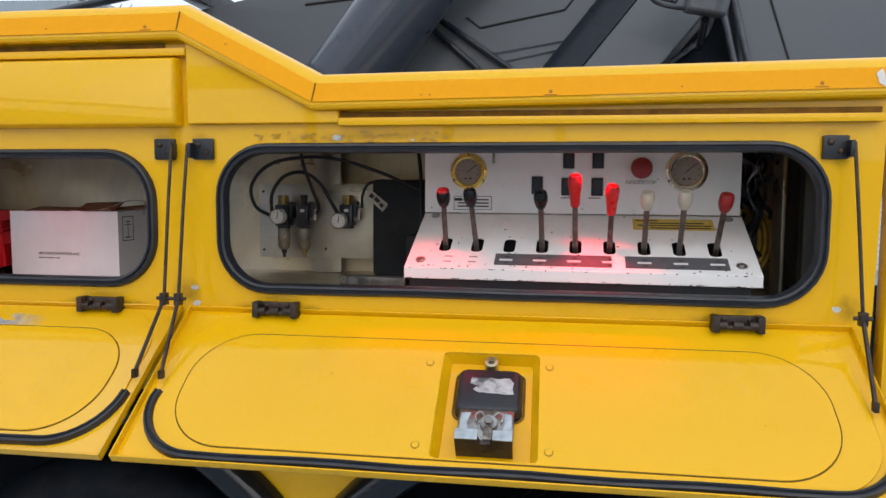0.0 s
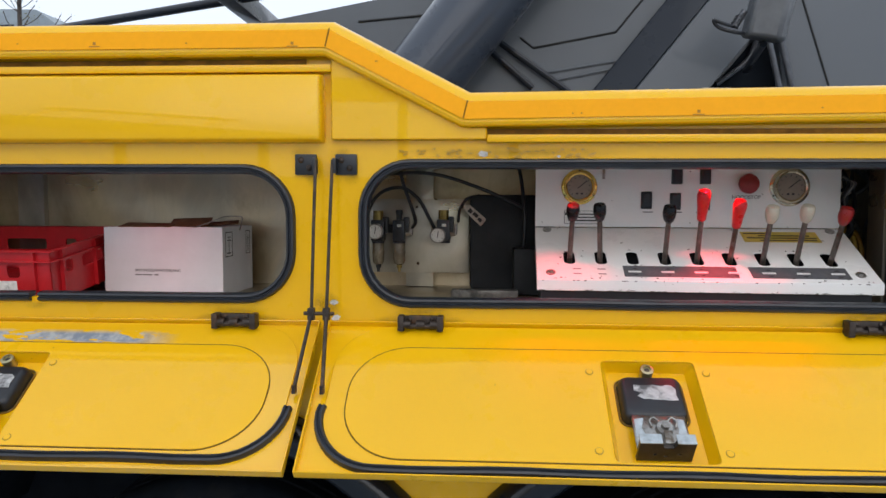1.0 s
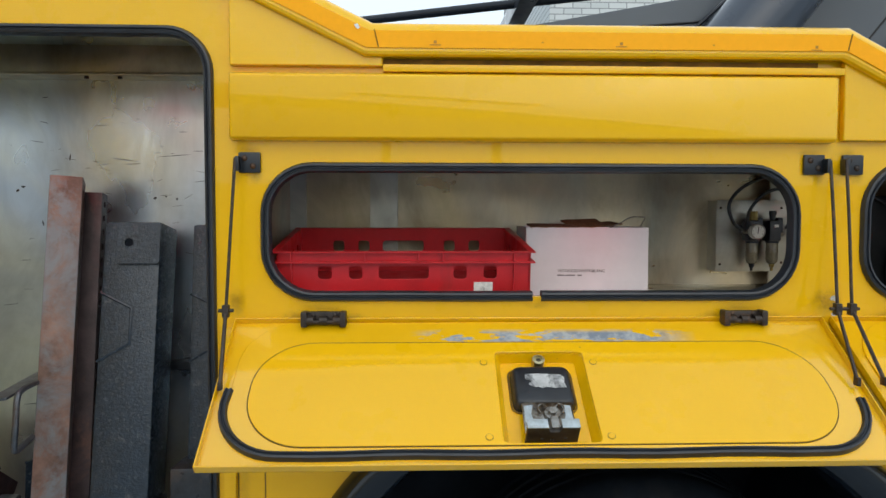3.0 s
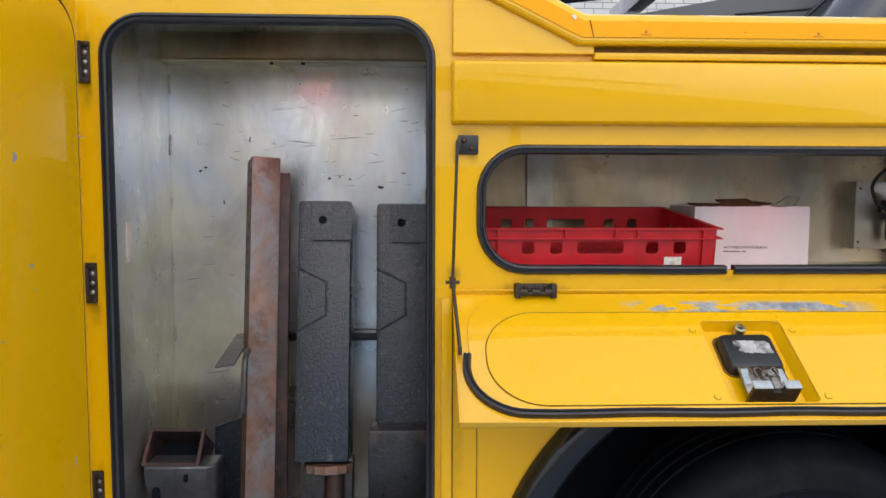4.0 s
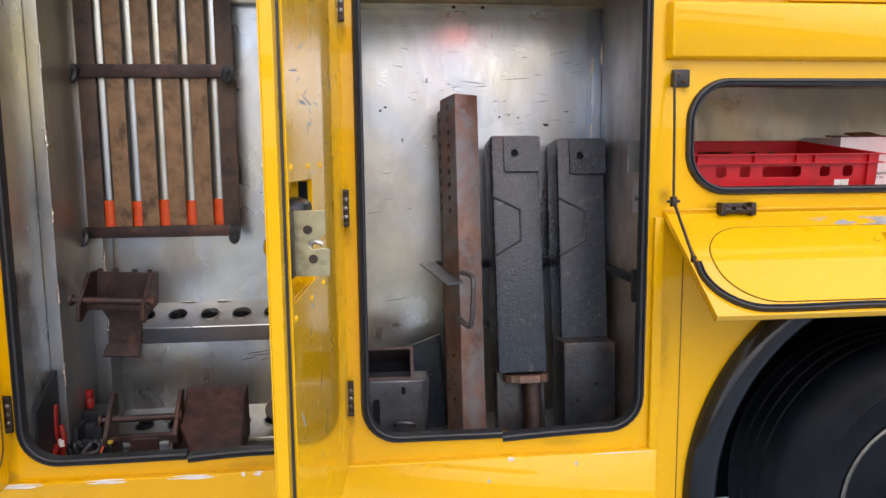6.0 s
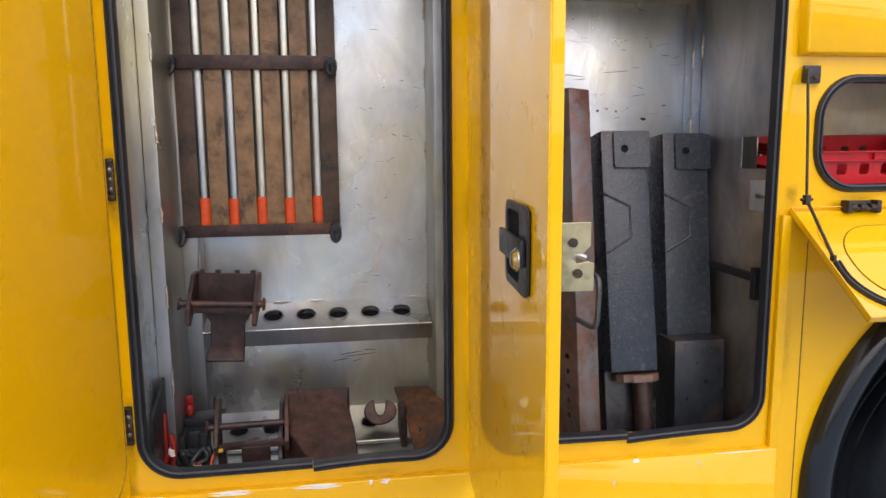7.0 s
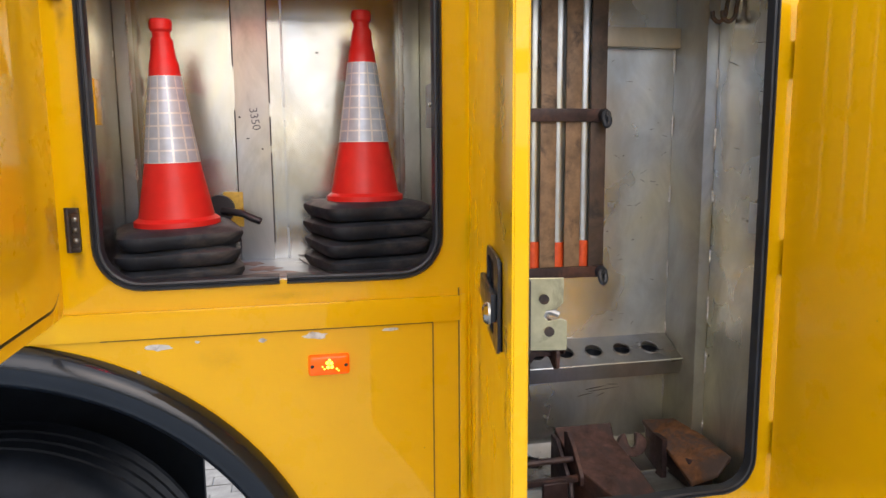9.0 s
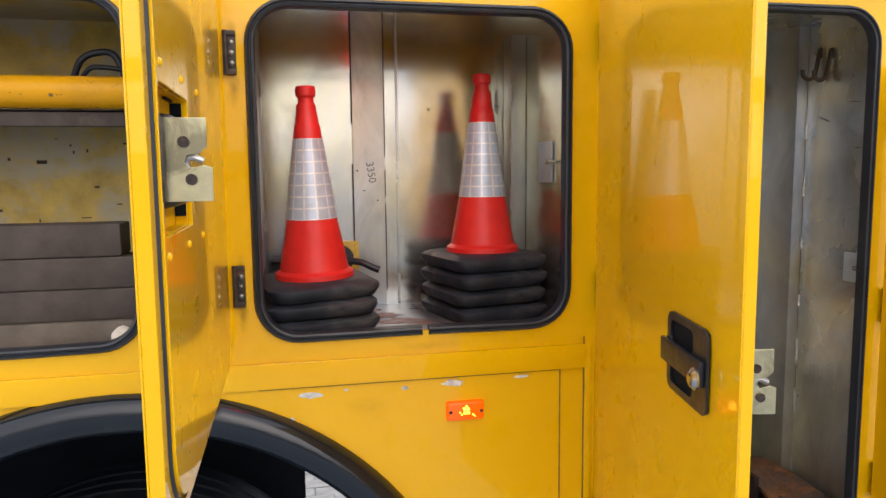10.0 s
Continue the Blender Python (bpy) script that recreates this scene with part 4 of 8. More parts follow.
CREAM = plain("cream_plastic", (0.47, 0.44, 0.36), 0.35, var=0.1, scale=40)
YLABEL = plain("yellow_label", (0.62, 0.45, 0.06), 0.45, var=0.2, scale=60, stain=(0.2, 0.14, 0.03), stain_at=0.68)
GREYLABEL = plain("grey_label", (0.10, 0.10, 0.11), 0.4, var=0.15, scale=60)
INK = plain("black_ink", (0.02, 0.02, 0.022), 0.6, var=0.1)
PAPER = plain("white_paper", (0.74, 0.74, 0.72), 0.6, var=0.06, scale=40)
GLASS = bpy.data.materials.new("clear_glass")
GLASS.use_nodes = True
_g = GLASS.node_tree.nodes["Principled BSDF"]
_g.inputs["Transmission Weight"].default_value = 1.0
_g.inputs["Roughness"].default_value = 0.03
_g.inputs["IOR"].default_value = 1.3


def lettering(text, size, parent, at, material, name="lettering", align="LEFT", label=""):
    """Flat letters in the built-in font, as a mesh lying in local xy."""
    cu = bpy.data.curves.new(name, "FONT")
    cu.body, cu.size, cu.align_x, cu.extrude = text, size, align, 0.0003
    tmp = bpy.data.objects.new(name, cu)
    scene.collection.objects.link(tmp)
    me = bpy.data.meshes.new_from_object(tmp.evaluated_get(bpy.context.evaluated_depsgraph_get()))
    bpy.data.objects.remove(tmp)
    me.materials.clear()
    me.materials.append(material)
    ob = new(name, me)
    ob.parent, ob.matrix_basis = parent, at
    if label:
        ob["label"] = label
    return ob


CON = pose(-0.400, 0.0, 0.0, 0, 0, -2.6)        # local x along the console, from its left end
panel_thing = thing("control_console", "white chipped valve console with a row of levers", "control panel", at=CON @ pose(0, 0.10, 1.336))
CI = Matrix.Translation((0, -0.10, -1.336))
W = 0.748
# sloping top: local plane from (y 0.088, z 1.405) to (y 0.307, z 1.517)
S0, S1 = Vector((0, 0.088, 1.405)), Vector((0, 0.307, 1.517))
SL = (S1 - S0).length
sd = (S1 - S0).normalized()
sn = Vector((0, -sd.z, sd.y))
SLOPE = Matrix(((1, 0, 0, 0), (0, -sn.y, sd.y, S0.y), (0, -sn.z, sd.z, S0.z), (0, 0, 0, 1)))   # x, -normal, up the slope


def slope_at(x, s, h=0.0):
    return Vector((x, S0.y, S0.z)) + sd * s + sn * h


SLOTS = [0.078 + 0.0737 * i for i in range(9)]
bm = B()
holes = [rrect(x - 0.013, x + 0.013, 0.070, 0.128, 0.011, 5) for x in SLOTS]
plate(bm, [(0, 0), (W, 0), (W, SL), (0, SL)], holes, 0.0, 0.003, SLOPE)
box(bm, 0, W, 0.0875, 0.0905, 1.380, 1.4055)
for x0, x1 in ((0, 0.003), (W - 0.003, W)):
    for yz in ((0.0905, 0.307),):
        vs = [bm.verts.new((x, y, z)) for x in (x0, x1) for y, z in ((0.091, 1.380), (0.091, 1.4045), (0.307, 1.5145), (0.307, 1.46))]
        for f in ((0, 1, 2, 3), (7, 6, 5, 4), (0, 4, 5, 1), (1, 5, 6, 2), (2, 6, 7, 3), (3, 7, 4, 0)):
            bm.faces.new([vs[i] for i in f])
part("console_top", bm, WHITE, panel_thing, "chipped white sloping top", at=CI, bevel=0.0012)
bm = B()
box(bm, 0.01, W - 0.02, 0.10, 0.30, 1.337, 1.39)
box(bm, 0.01, W - 0.02, 0.27, 0.30, 1.39, 1.46)
part("console_base", bm, BLACK, panel_thing, at=CI)
bm = B()
sw = [(0.323, 1.648), (0.392, 1.648), (0.249, 1.586), (0.320, 1.583), (0.391, 1.583)]
plate(bm, [(0.0, 1.519), (W - 0.005, 1.519), (W - 0.005, 1.688), (0.0, 1.688)], [rrect(x + 0.015, x + 0.043, z - 0.021, z + 0.023, 0.002, 2) for x, z in sw], 0.305, 0.308)
part("fascia", bm, WHITE, panel_thing, "white painted fascia", at=CI)
for x, z in sw:
    bm = B()
    cbox(bm, x + 0.016, x + 0.042, 0.302, 0.316, z - 0.020, z + 0.022, 0.002)
    s_ob = part("rocker_switch", bm, BLACK, panel_thing, "black rocker switch", at=CI)
    bm = B()
    pillow(bm, rrect(x + 0.019, x + 0.039, z - 0.017, z + 0.019, 0.002, 2), 0.302, 0.299, 0.002)
    part("rocker", bm, BLACK, s_ob)


def gauge(x, z, r, ring, ring_label):
    bm = B()
    lathe(bm, [(r, 0.0), (r, 0.003), (r * 0.93, 0.005), (r * 0.86, 0.006), (r * 0.82, 0.014), (r * 0.76, 0.018), (r * 0.70, 0.016), (r * 0.69, 0.004)], 36, pose(x, 0.305, z, 90, 0, 0))
    g = part("pressure_gauge", bm, ring, panel_thing, ring_label, at=CI)
    bm = B()
    lathe(bm, [(r * 0.70, 0.0), (r * 0.70, 0.009), (0.001, 0.0091)], 32, pose(x, 0.305, z, 90, 0, 0))
    part("dial", bm, DIAL, g, "beige dial face")
    bm = B()
    box(bm, -0.001, 0.001, -0.0004, 0.0004, -0.006, r * 0.55, pose(x, 0.2945, z, 0, 50, 0))
    for k in range(11):
        a = radians(-135 + 27 * k)
        box(bm, -0.0006, 0.0006, -0.0003, 0.0003, r * 0.52, r * 0.62, pose(x, 0.2952, z, 0, math.degrees(a), 0))
    for dx in (-0.006, 0.006):
        box(bm, x + dx - 0.003, x + dx + 0.003, 0.2949, 0.2953, z - r * 0.42, z - r * 0.33)
    part("needle_and_scale", bm, INK, g)
    for k in range(3):
        a = radians(90 + 120 * k)
        bm = B()
        dome(bm, (x + r * 0.92 * math.cos(a), 0.3005, z + r * 0.92 * math.sin(a)), (0, -1, 0), 0.003, 0.0015, 8)
        part("screw", bm, HINGE, g)


gauge(0.110, 1.620, 0.045, BRASS, "brass-rimmed pressure gauge")
gauge(0.622, 1.621, 0.048, plain("dulled_brass", (0.62, 0.56, 0.43), 0.2, 1.0, var=0.15, scale=50), "dull brass-rimmed pressure gauge")

bm = B()
lathe(bm, [(0.012, 0.0), (0.012, 0.012), (0.024, 0.014), (0.025, 0.020), (0.023, 0.026), (0.015, 0.029), (0.002, 0.030)], 28, pose(0.520, 0.305, 1.628, 90, 0, 0))
part("stop_button", bm, DARKRED, panel_thing, "red mushroom stop button", at=CI)
lettering("NOODSTOP", 0.0125, panel_thing, CI @ pose(0.520, 0.3046, 1.591, 90, 0, 0), INK, align="CENTER", label="black stop-button lettering")
bm = B()
cbox(bm, 0.073, 0.168, 0.3035, 0.3048, 1.526, 1.560, 0.0004)
pl = part("type_plate", bm, PAPER, panel_thing, "small white type plate with black print", at=CI)
bm = B()
for z, a, b in ((1.551, 0.097, 0.160), (1.543, 0.083, 0.160), (1.535, 0.083, 0.160)):
    box(bm, a, b, 0.3028, 0.3034, z - 0.0016, z + 0.0016)
box(bm, 0.075, 0.095, 0.3028, 0.3034, 1.548, 1.555)
for a, b, c, d in ((0.073, 0.168, 1.526, 1.5272), (0.073, 0.168, 1.5588, 1.560), (0.073, 0.0742, 1.526, 1.56), (0.1668, 0.168, 1.526, 1.56)):
    box(bm, a, b, 0.3028, 0.3034, c, d)
part("print", bm, INK, pl)
bm = B()
for x, w in ((0.335, 0.03), (0.400, 0.028), (0.27, 0.024)):
    box(bm, x, x + w, 0.3042, 0.3048, 1.556, 1.5585)
part("switch_captions", bm, GREYLABEL, panel_thing, at=CI)
bm = B()
cbox(bm, 0.168, 0.174, 0.298, 0.305, 1.640, 1.665, 0.001)
part("clip", bm, STEEL, panel_thing, at=CI)

# labels and screws lying on the slope
def on_slope(name, x0, x1, s0, s1, mat, label, h=0.0008):
    bm = B()
    q = Matrix(((1, 0, 0, 0), (0, sn.y, sd.y, S0.y), (0, sn.z, sd.z, S0.z), (0, 0, 0, 1)))
    box(bm, x0, x1, 0.0003, h, s0, s1, q)
    return part(name, bm, mat, panel_thing, label, at=CI), q


on_slope("warning_label", 0.502, 0.680, 0.178, 0.228, YLABEL, "yellow warning label with faded print")
lb, q = on_slope("function_strip", 0.198, 0.450, 0.016, 0.062, GREYLABEL, "grey function strip with arrows")
lb2, q = on_slope("function_strip", 0.478, 0.688, 0.016, 0.062, GREYLABEL, "grey function strip with arrows")
for lbo, xs in ((lb, [SLOTS[i] for i in (2, 3, 4, 5)]), (lb2, [SLOTS[i] for i in (6, 7, 8)])):
    for x in xs:
        bm = B()
        box(bm, x - 0.017, x + 0.012, 0.0009, 0.0013, 0.033, 0.040, q)
        part("tag", bm, PAPER, lbo)
        for s, d in ((0.026, -1), (0.047, 1)):
            bm = B()
            bm.faces.new([bm.verts.new(q @ Vector(p)) for p in ((x - 0.008, 0.0012, s), (x + 0.006, 0.0012, s), (x - 0.001, 0.0012, s + d * 0.005))])
            part("arrow", bm, INK, lbo)
bm = B()
for k, (a, b) in enumerate(((0.540, 0.672), (0.512, 0.674), (0.540, 0.660), (0.508, 0.560))):
    box(bm, a, b, 0.0009, 0.0012, 0.184 + 0.011 * k, 0.1885 + 0.011 * k, q)
part("print", bm, INK, panel_thing, at=CI)
bm = B()
for x in (0.094, 0.150):
    for s in (0.024, 0.045):
        box(bm, x - 0.010, x + 0.008, 0.0006, 0.0010, s, s + 0.003, q)
part("worn_marks", bm, GREYLABEL, panel_thing, at=CI)
for x, s, mat in ((0.032, 0.030, RED), (0.712, 0.034, STEEL), (0.030, 0.232, STEEL), (0.716, 0.232, STEEL)):
    bm = B()
    c, n = slope_at(x, s), sn
    cone(bm, c, c + n * 0.002, 0.011, 0.011, 20)
    cone(bm, c + n * 0.002, c + n * 0.006, 0.006, 0.005, 10)
    part("screw", bm, mat if mat is STEEL else STEEL, panel_thing, at=CI)


LEVERSTEEL = plain("browned_steel", (0.15, 0.125, 0.11), 0.42, 0.7, var=0.35, scale=60, stain=(0.07, 0.045, 0.03), stain_at=0.58)
GRIPBLACK = plain("glossy_black_grip", (0.006, 0.007, 0.009), 0.25, var=0.2, scale=40, spec=0.35)


def lever(i, top, kind):
    """Round lever through its slot with a grip."""
    base = slope_at(SLOTS[i], 0.092, -0.03)
    top = Vector(top)
    d = (top - base).normalized()
    bm = B()
    cone(bm, base, top, 0.0062, 0.0058, 12)
    lv = part("lever", bm, LEVERSTEEL, panel_thing, "worn steel lever", at=CI)
    u, w = basis(d)
    m = Matrix((u, w, d)).transposed().to_4x4()
    m.translation = top
    if kind in ("black", "cream", "dark red"):
        prof = [(0.007, -0.006), (0.0105, -0.002), (0.0145, 0.010), (0.0155, 0.020), (0.0145, 0.030), (0.0125, 0.0345), (0.004, 0.0355)]
        mat = {"black": GRIPBLACK, "cream": CREAM, "dark red": DARKRED}[kind]
        seg = 12
    else:
        k = 1.0 if kind == "long" else 0.92
        prof = [(0.0085, -0.012), (0.010, -0.010), (0.0115, 0.012), (0.0148, 0.040 * k), (0.0152, 0.050 * k), (0.012, 0.060 * k), (0.003, 0.064 * k)]
        mat, seg = RED, 20
    bm = B()
    lathe(bm, prof, seg, m)
    part("grip", bm, mat, lv, {"black": "black plastic grip", "cream": "cream plastic grip", "dark red": "dark red plastic grip"}.get(kind, "long red plastic grip"))
    if i == 0:
        bm = B()
        lathe(bm, [(0.0142, 0.0300), (0.0136, 0.0345), (0.0115, 0.0368), (0.003, 0.0374)], 16, m)
        part("cap", bm, DARKRED, lv, "red cap of the black grip")


for i, x, y, z, kind in ((0, 0.081, 0.131, 1.543, "black"), (1, 0.143, 0.131, 1.544, "black"), (3, 0.297, 0.127, 1.541, "black"), (4, 0.370, 0.128, 1.552, "long"),
                         (5, 0.447, 0.128, 1.536, "short"), (6, 0.520, 0.127, 1.541, "cream"), (7, 0.596, 0.130, 1.543, "cream"), (8, 0.676, 0.130, 1.538, "dark red")):
    lever(i, (x, y, z), kind)

# ---------------------------------------------------------------- air regulators
ALU_BOARD = metal("brushed_board", (0.55, 0.54, 0.50), 0.42, (1, 1, 4), dirt_amt=0.5)
reg = thing("regulator_board", "aluminium plate carrying two compressed-air regulators with hoses", "air regulator", at=pose(-0.72, 0.5, 1.379))
RI = Matrix.Translation((0.72, -0.5, -1.379))
bm = B()
cbox(bm, -0.905, -0.560, 0.500, 0.504, 1.379, 1.590, 0.001)
part("backing_plate", bm, ALU_BOARD, reg, at=RI)
bm = B()
cbox(bm, -0.742, -0.664, 0.5045, 0.512, 1.338, 1.688, 0.001)
part("mounting_strip", bm, ALU_BOARD, reg, at=RI)
for x in (-0.905, -0.5635):
    bm = B()
    box(bm, x, x + 0.0035, 0.5045, 0.5645, 1.380, 1.589)
    part("side_flange", bm, ALU_BOARD, reg, at=RI)
BLUEBLACK = plain("blue_black_plastic", (0.015, 0.018, 0.028), 0.35, var=0.2, scale=60)


SMOKED = plain("smoked_bowl", (0.20, 0.17, 0.12), 0.12, var=0.3, scale=40, stain=(0.32, 0.27, 0.19), stain_at=0.58)
DULLBRASS = plain("dull_brass", (0.30, 0.22, 0.07), 0.4, 0.7, var=0.3, scale=60)


def regulator(x, z, units, gx, gz):
    """Row of units, each (kind): "cup" with knob and bowl, "oiler" with a sight dome, "plain" with knob alone."""
    bm = B()
    for k, kind in enumerate(units):
        xx = x + 0.0595 * k
        w = 0.017 if kind == "oiler" else 0.019
        cbox(bm, xx - w, xx + w, 0.440, 0.488, z - 0.034, z + 0.026, 0.005)
        cbox(bm, xx + 0.012, xx + 0.028, 0.452, 0.484, z - 0.012, z + 0.034, 0.004)
        cone(bm, (xx, 0.46, z - 0.034), (xx, 0.46, z - 0.040), 0.0185, 0.018, 16)
    cbox(bm, x - 0.02, x + 0.0595 * (len(units) - 1) + 0.02, 0.486, 0.500, z - 0.012, z + 0.012, 0.002)
    body = part("regulator", bm, BLUEBLACK, reg, "dark blue-black regulator body", at=RI)
    for k, kind in enumerate(units):
        xx = x + 0.0595 * k
        if kind != "plain":
            bm = B()
            lathe(bm, [(0.0165, z - 0.040), (0.0165, z - 0.062), (0.0175, z - 0.064), (0.0175, z - 0.069), (0.0165, z - 0.071), (0.0165, z - 0.088), (0.013, z - 0.098), (0.006, z - 0.101)], 20, Matrix.Translation((xx, 0.46, 0)))
            part("bowl", bm, SMOKED, body, "smoked clear bowl")
            bm = B()
            cone(bm, (xx, 0.46, z - 0.101), (xx, 0.46, z - 0.110), 0.0085, 0.007, 8)
            cone(bm, (xx, 0.46, z - 0.110), (xx, 0.46, z - 0.121), 0.0045, 0.004, 10)
            part("drain", bm, DULLBRASS if kind == "oiler" else BLACK, body)
        bm = B()
        if kind == "oiler":
            cone(bm, (xx, 0.46, z + 0.026), (xx, 0.46, z + 0.042), 0.008, 0.009, 14)
            cone(bm, (xx, 0.46, z + 0.042), (xx, 0.46, z + 0.054), 0.0105, 0.010, 14)
            part("sight_dome", bm, BLACK, body, "small dark sight dome")
        else:
            n = 20
            loop = [((0.0145 if i % 2 else 0.0128) * math.cos(2 * math.pi * i / n), (0.0145 if i % 2 else 0.0128) * math.sin(2 * math.pi * i / n)) for i in range(n)]
            plate(bm, loop, [], 0.026, 0.052, Matrix.Translation((xx, 0.46, z)) @ Matrix(((1, 0, 0, 0), (0, 0, 1, 0), (0, 1, 0, 0), (0, 0, 0, 1))))
            part("knob_cap", bm, DULLBRASS, body, "knurled brassy cap")
        bm = B()
        cbox(bm, xx - 0.004, xx + 0.008, 0.4388, 0.4398, z + 0.006, z + 0.014, 0.0003)
        part("maker_label", bm, PAPER, body, "tiny white label")
    bm = B()
    lathe(bm, [(0.0208, 0.0), (0.0208, 0.018), (0.0190, 0.021), (0.0186, 0.0195), (0.001, 0.0194)], 24, pose(gx, 0.437, gz, 90, 0, 0))
    gd = part("small_gauge", bm, PAPER, body, "small white-faced gauge")
    bm = B()
    tube(bm, [(gx + 0.0202 * math.cos(a), 0.4165, gz + 0.0202 * math.sin(a)) for a in [2 * math.pi * k / 24 for k in range(24)]], 0.0018, 6, closed=True)
    part("rim", bm, STEEL, gd, "metal rim")
    bm = B()
    box(bm, -0.0010, 0.0010, -0.0003, 0.0003, -0.006, 0.013, pose(gx, 0.4170, gz, 0, 8, 0))
    for a in range(0, 360, 40):
        box(bm, -0.0004, 0.0004, -0.0003, 0.0003, 0.013, 0.016, pose(gx, 0.4172, gz, 0, a, 0))
    part("needle", bm, INK, gd)
    bm = B()
    xe = x + 0.0595 * (len(units) - 1) + 0.019
    cone(bm, (xe, 0.46, z - 0.012), (xe + 0.014, 0.46, z - 0.012), 0.009, 0.008, 8)
    cone(bm, (xe + 0.012, 0.46, z - 0.016), (xe + 0.014, 0.46, z + 0.014), 0.0075, 0.006, 8)
    part("fitting", bm, STEEL, body)
    bm = B()
    cone(bm, (x - 0.034, 0.45, z - 0.006), (x - 0.018, 0.45, z - 0.006), 0.0065, 0.0065, 8)
    part("fitting", bm, STEEL, body)


regulator(-0.816, 1.505, ("cup", "oiler"), -0.819, 1.499)
regulator(-0.631, 1.507, ("plain",), -0.645, 1.489)
for x, z in ((-0.707, 1.405), (-0.710, 1.567), (-0.892, 1.567), (-0.892, 1.400)):
    bm = B()
    dome(bm, (x, 0.500, z), (0, -1, 0), 0.004, 0.002)
    part("screw", bm, HINGE, reg, at=RI)


def hose(name, pts, r, mat, parent, at):
    bm = B()
    tube(bm, smooth_path(pts), r, 8)
    return part(name, bm, mat, parent, at=at, sharp=80)


hose("hose", [(-0.845, 0.44, 1.500), (-0.885, 0.43, 1.525), (-0.898, 0.43, 1.58), (-0.853, 0.42, 1.633), (-0.775, 0.41, 1.657), (-0.654, 0.41, 1.657), (-0.525, 0.43, 1.618), (-0.413, 0.43, 1.568)], 0.005, BLACK, reg, RI)
hose("hose", [(-0.842, 0.44, 1.505), (-0.838, 0.43, 1.56), (-0.80, 0.42, 1.608), (-0.744, 0.42, 1.620), (-0.70, 0.43, 1.590), (-0.672, 0.44, 1.54), (-0.655, 0.45, 1.505)], 0.005, BLACK, reg, RI)
hose("hose", [(-0.752, 0.42, 1.685), (-0.740, 0.42, 1.63), (-0.718, 0.43, 1.565), (-0.710, 0.45, 1.525), (-0.725, 0.46, 1.505)], 0.0048, BLACK, reg, RI)
hose("hose", [(-0.59, 0.46, 1.525), (-0.585, 0.45, 1.56), (-0.565, 0.44, 1.59), (-0.53, 0.46, 1.60)], 0.004, BLACK, reg, RI)
TAGPOSE = pose(-0.545, 0.435, 1.548, 0, 42, 10)
bm = B()
plate(bm, [(-0.036, 0.0), (-0.026, 0.011), (0.036, 0.013), (0.036, -0.013), (-0.026, -0.011)], [], -0.0006, 0.0006, TAGPOSE)
tg = part("paper_tag", bm, plain("soiled_card", (0.46, 0.43, 0.37), 0.7, var=0.3, scale=50), reg, "dirty card tag", at=RI)
bm = B()
for x0, x1, z0, z1 in ((-0.020, -0.008, -0.006, 0.005), (-0.004, 0.012, -0.004, 0.006), (0.016, 0.028, -0.006, 0.003)):
    box(bm, x0, x1, -0.0012, -0.0008, z0, z1, TAGPOSE)
part("print", bm, INK, tg)

# dark tank beside the board, and the loom on the far side of the console
GREYSTEEL_FOOT = plain("dirty_grey_foot", (0.14, 0.14, 0.135), 0.5, 0.4, var=0.4, scale=40, stain=(0.03, 0.03, 0.03), stain_at=0.55)
tank = thing("black_tank", "matt black steel tank beside the regulator board", "tank", at=pose(-0.49, 0.45, 1.335))
bm = B()
cbox(bm, -0.557, -0.320, 0.44, 0.55, 1.336, 1.602, 0.015)
cbox(bm, -0.44, -0.330, 0.33, 0.43, 1.336, 1.46, 0.010)
part("shell", bm, plain("matt_black_steel", (0.017, 0.020, 0.024), 0.6, var=0.3, scale=10, spec=0.3), tank, at=Matrix.Translation((0.49, -0.45, -1.335)))
bm = B()
cbox(bm, -0.60, -0.43, 0.27, 0.31, 1.336, 1.356, 0.002)
cone(bm, (-0.585, 0.262, 1.350), (-0.585, 0.270, 1.350), 0.010, 0.010, 12)
part("foot", bm, GREYSTEEL_FOOT, tank, "dirty bolted foot", at=Matrix.Translation((0.49, -0.45, -1.335)))

hose("cable", [(-0.405, 0.40, 1.345), (-0.412, 0.39, 1.42), (-0.408, 0.38, 1.52), (-0.415, 0.40, 1.62), (-0.425, 0.42, 1.68)], 0.005, BLACK, tank, Matrix.Translation((0.49, -0.45, -1.335)))

loom = thing("cable_loom", "tangle of black cables with yellow hoses behind the console", "cables", at=pose(0.43, 0.4, 1.336))
LI = Matrix.Translation((-0.43, -0.4, -1.336))
rnd = random.Random(4)
for k in range(16):
    x = 0.370 + rnd.random() * 0.08
    y = 0.33 + rnd.random() * 0.16
    pts = [(x + rnd.uniform(-.03, .03), y + rnd.uniform(-.04, .04), 1.685 - 0.055 * j) for j in range(6)]
    hose("cable", pts, 0.004 + 0.002 * rnd.random(), BLACK if k % 5 else RUBBER, loom, LI)
YHOSE = plain("yellow_hose", (0.34, 0.20, 0.02), 0.4, var=0.2, scale=50)
for k in range(3):
    x = 0.398 + 0.014 * k
    hose("yellow_hose", [(x, 0.40, 1.53), (x + 0.022, 0.37, 1.50), (x + 0.026, 0.35, 1.45), (x + 0.006, 0.34, 1.40), (x - 0.02, 0.36, 1.37)], 0.006, YHOSE, loom, LI)
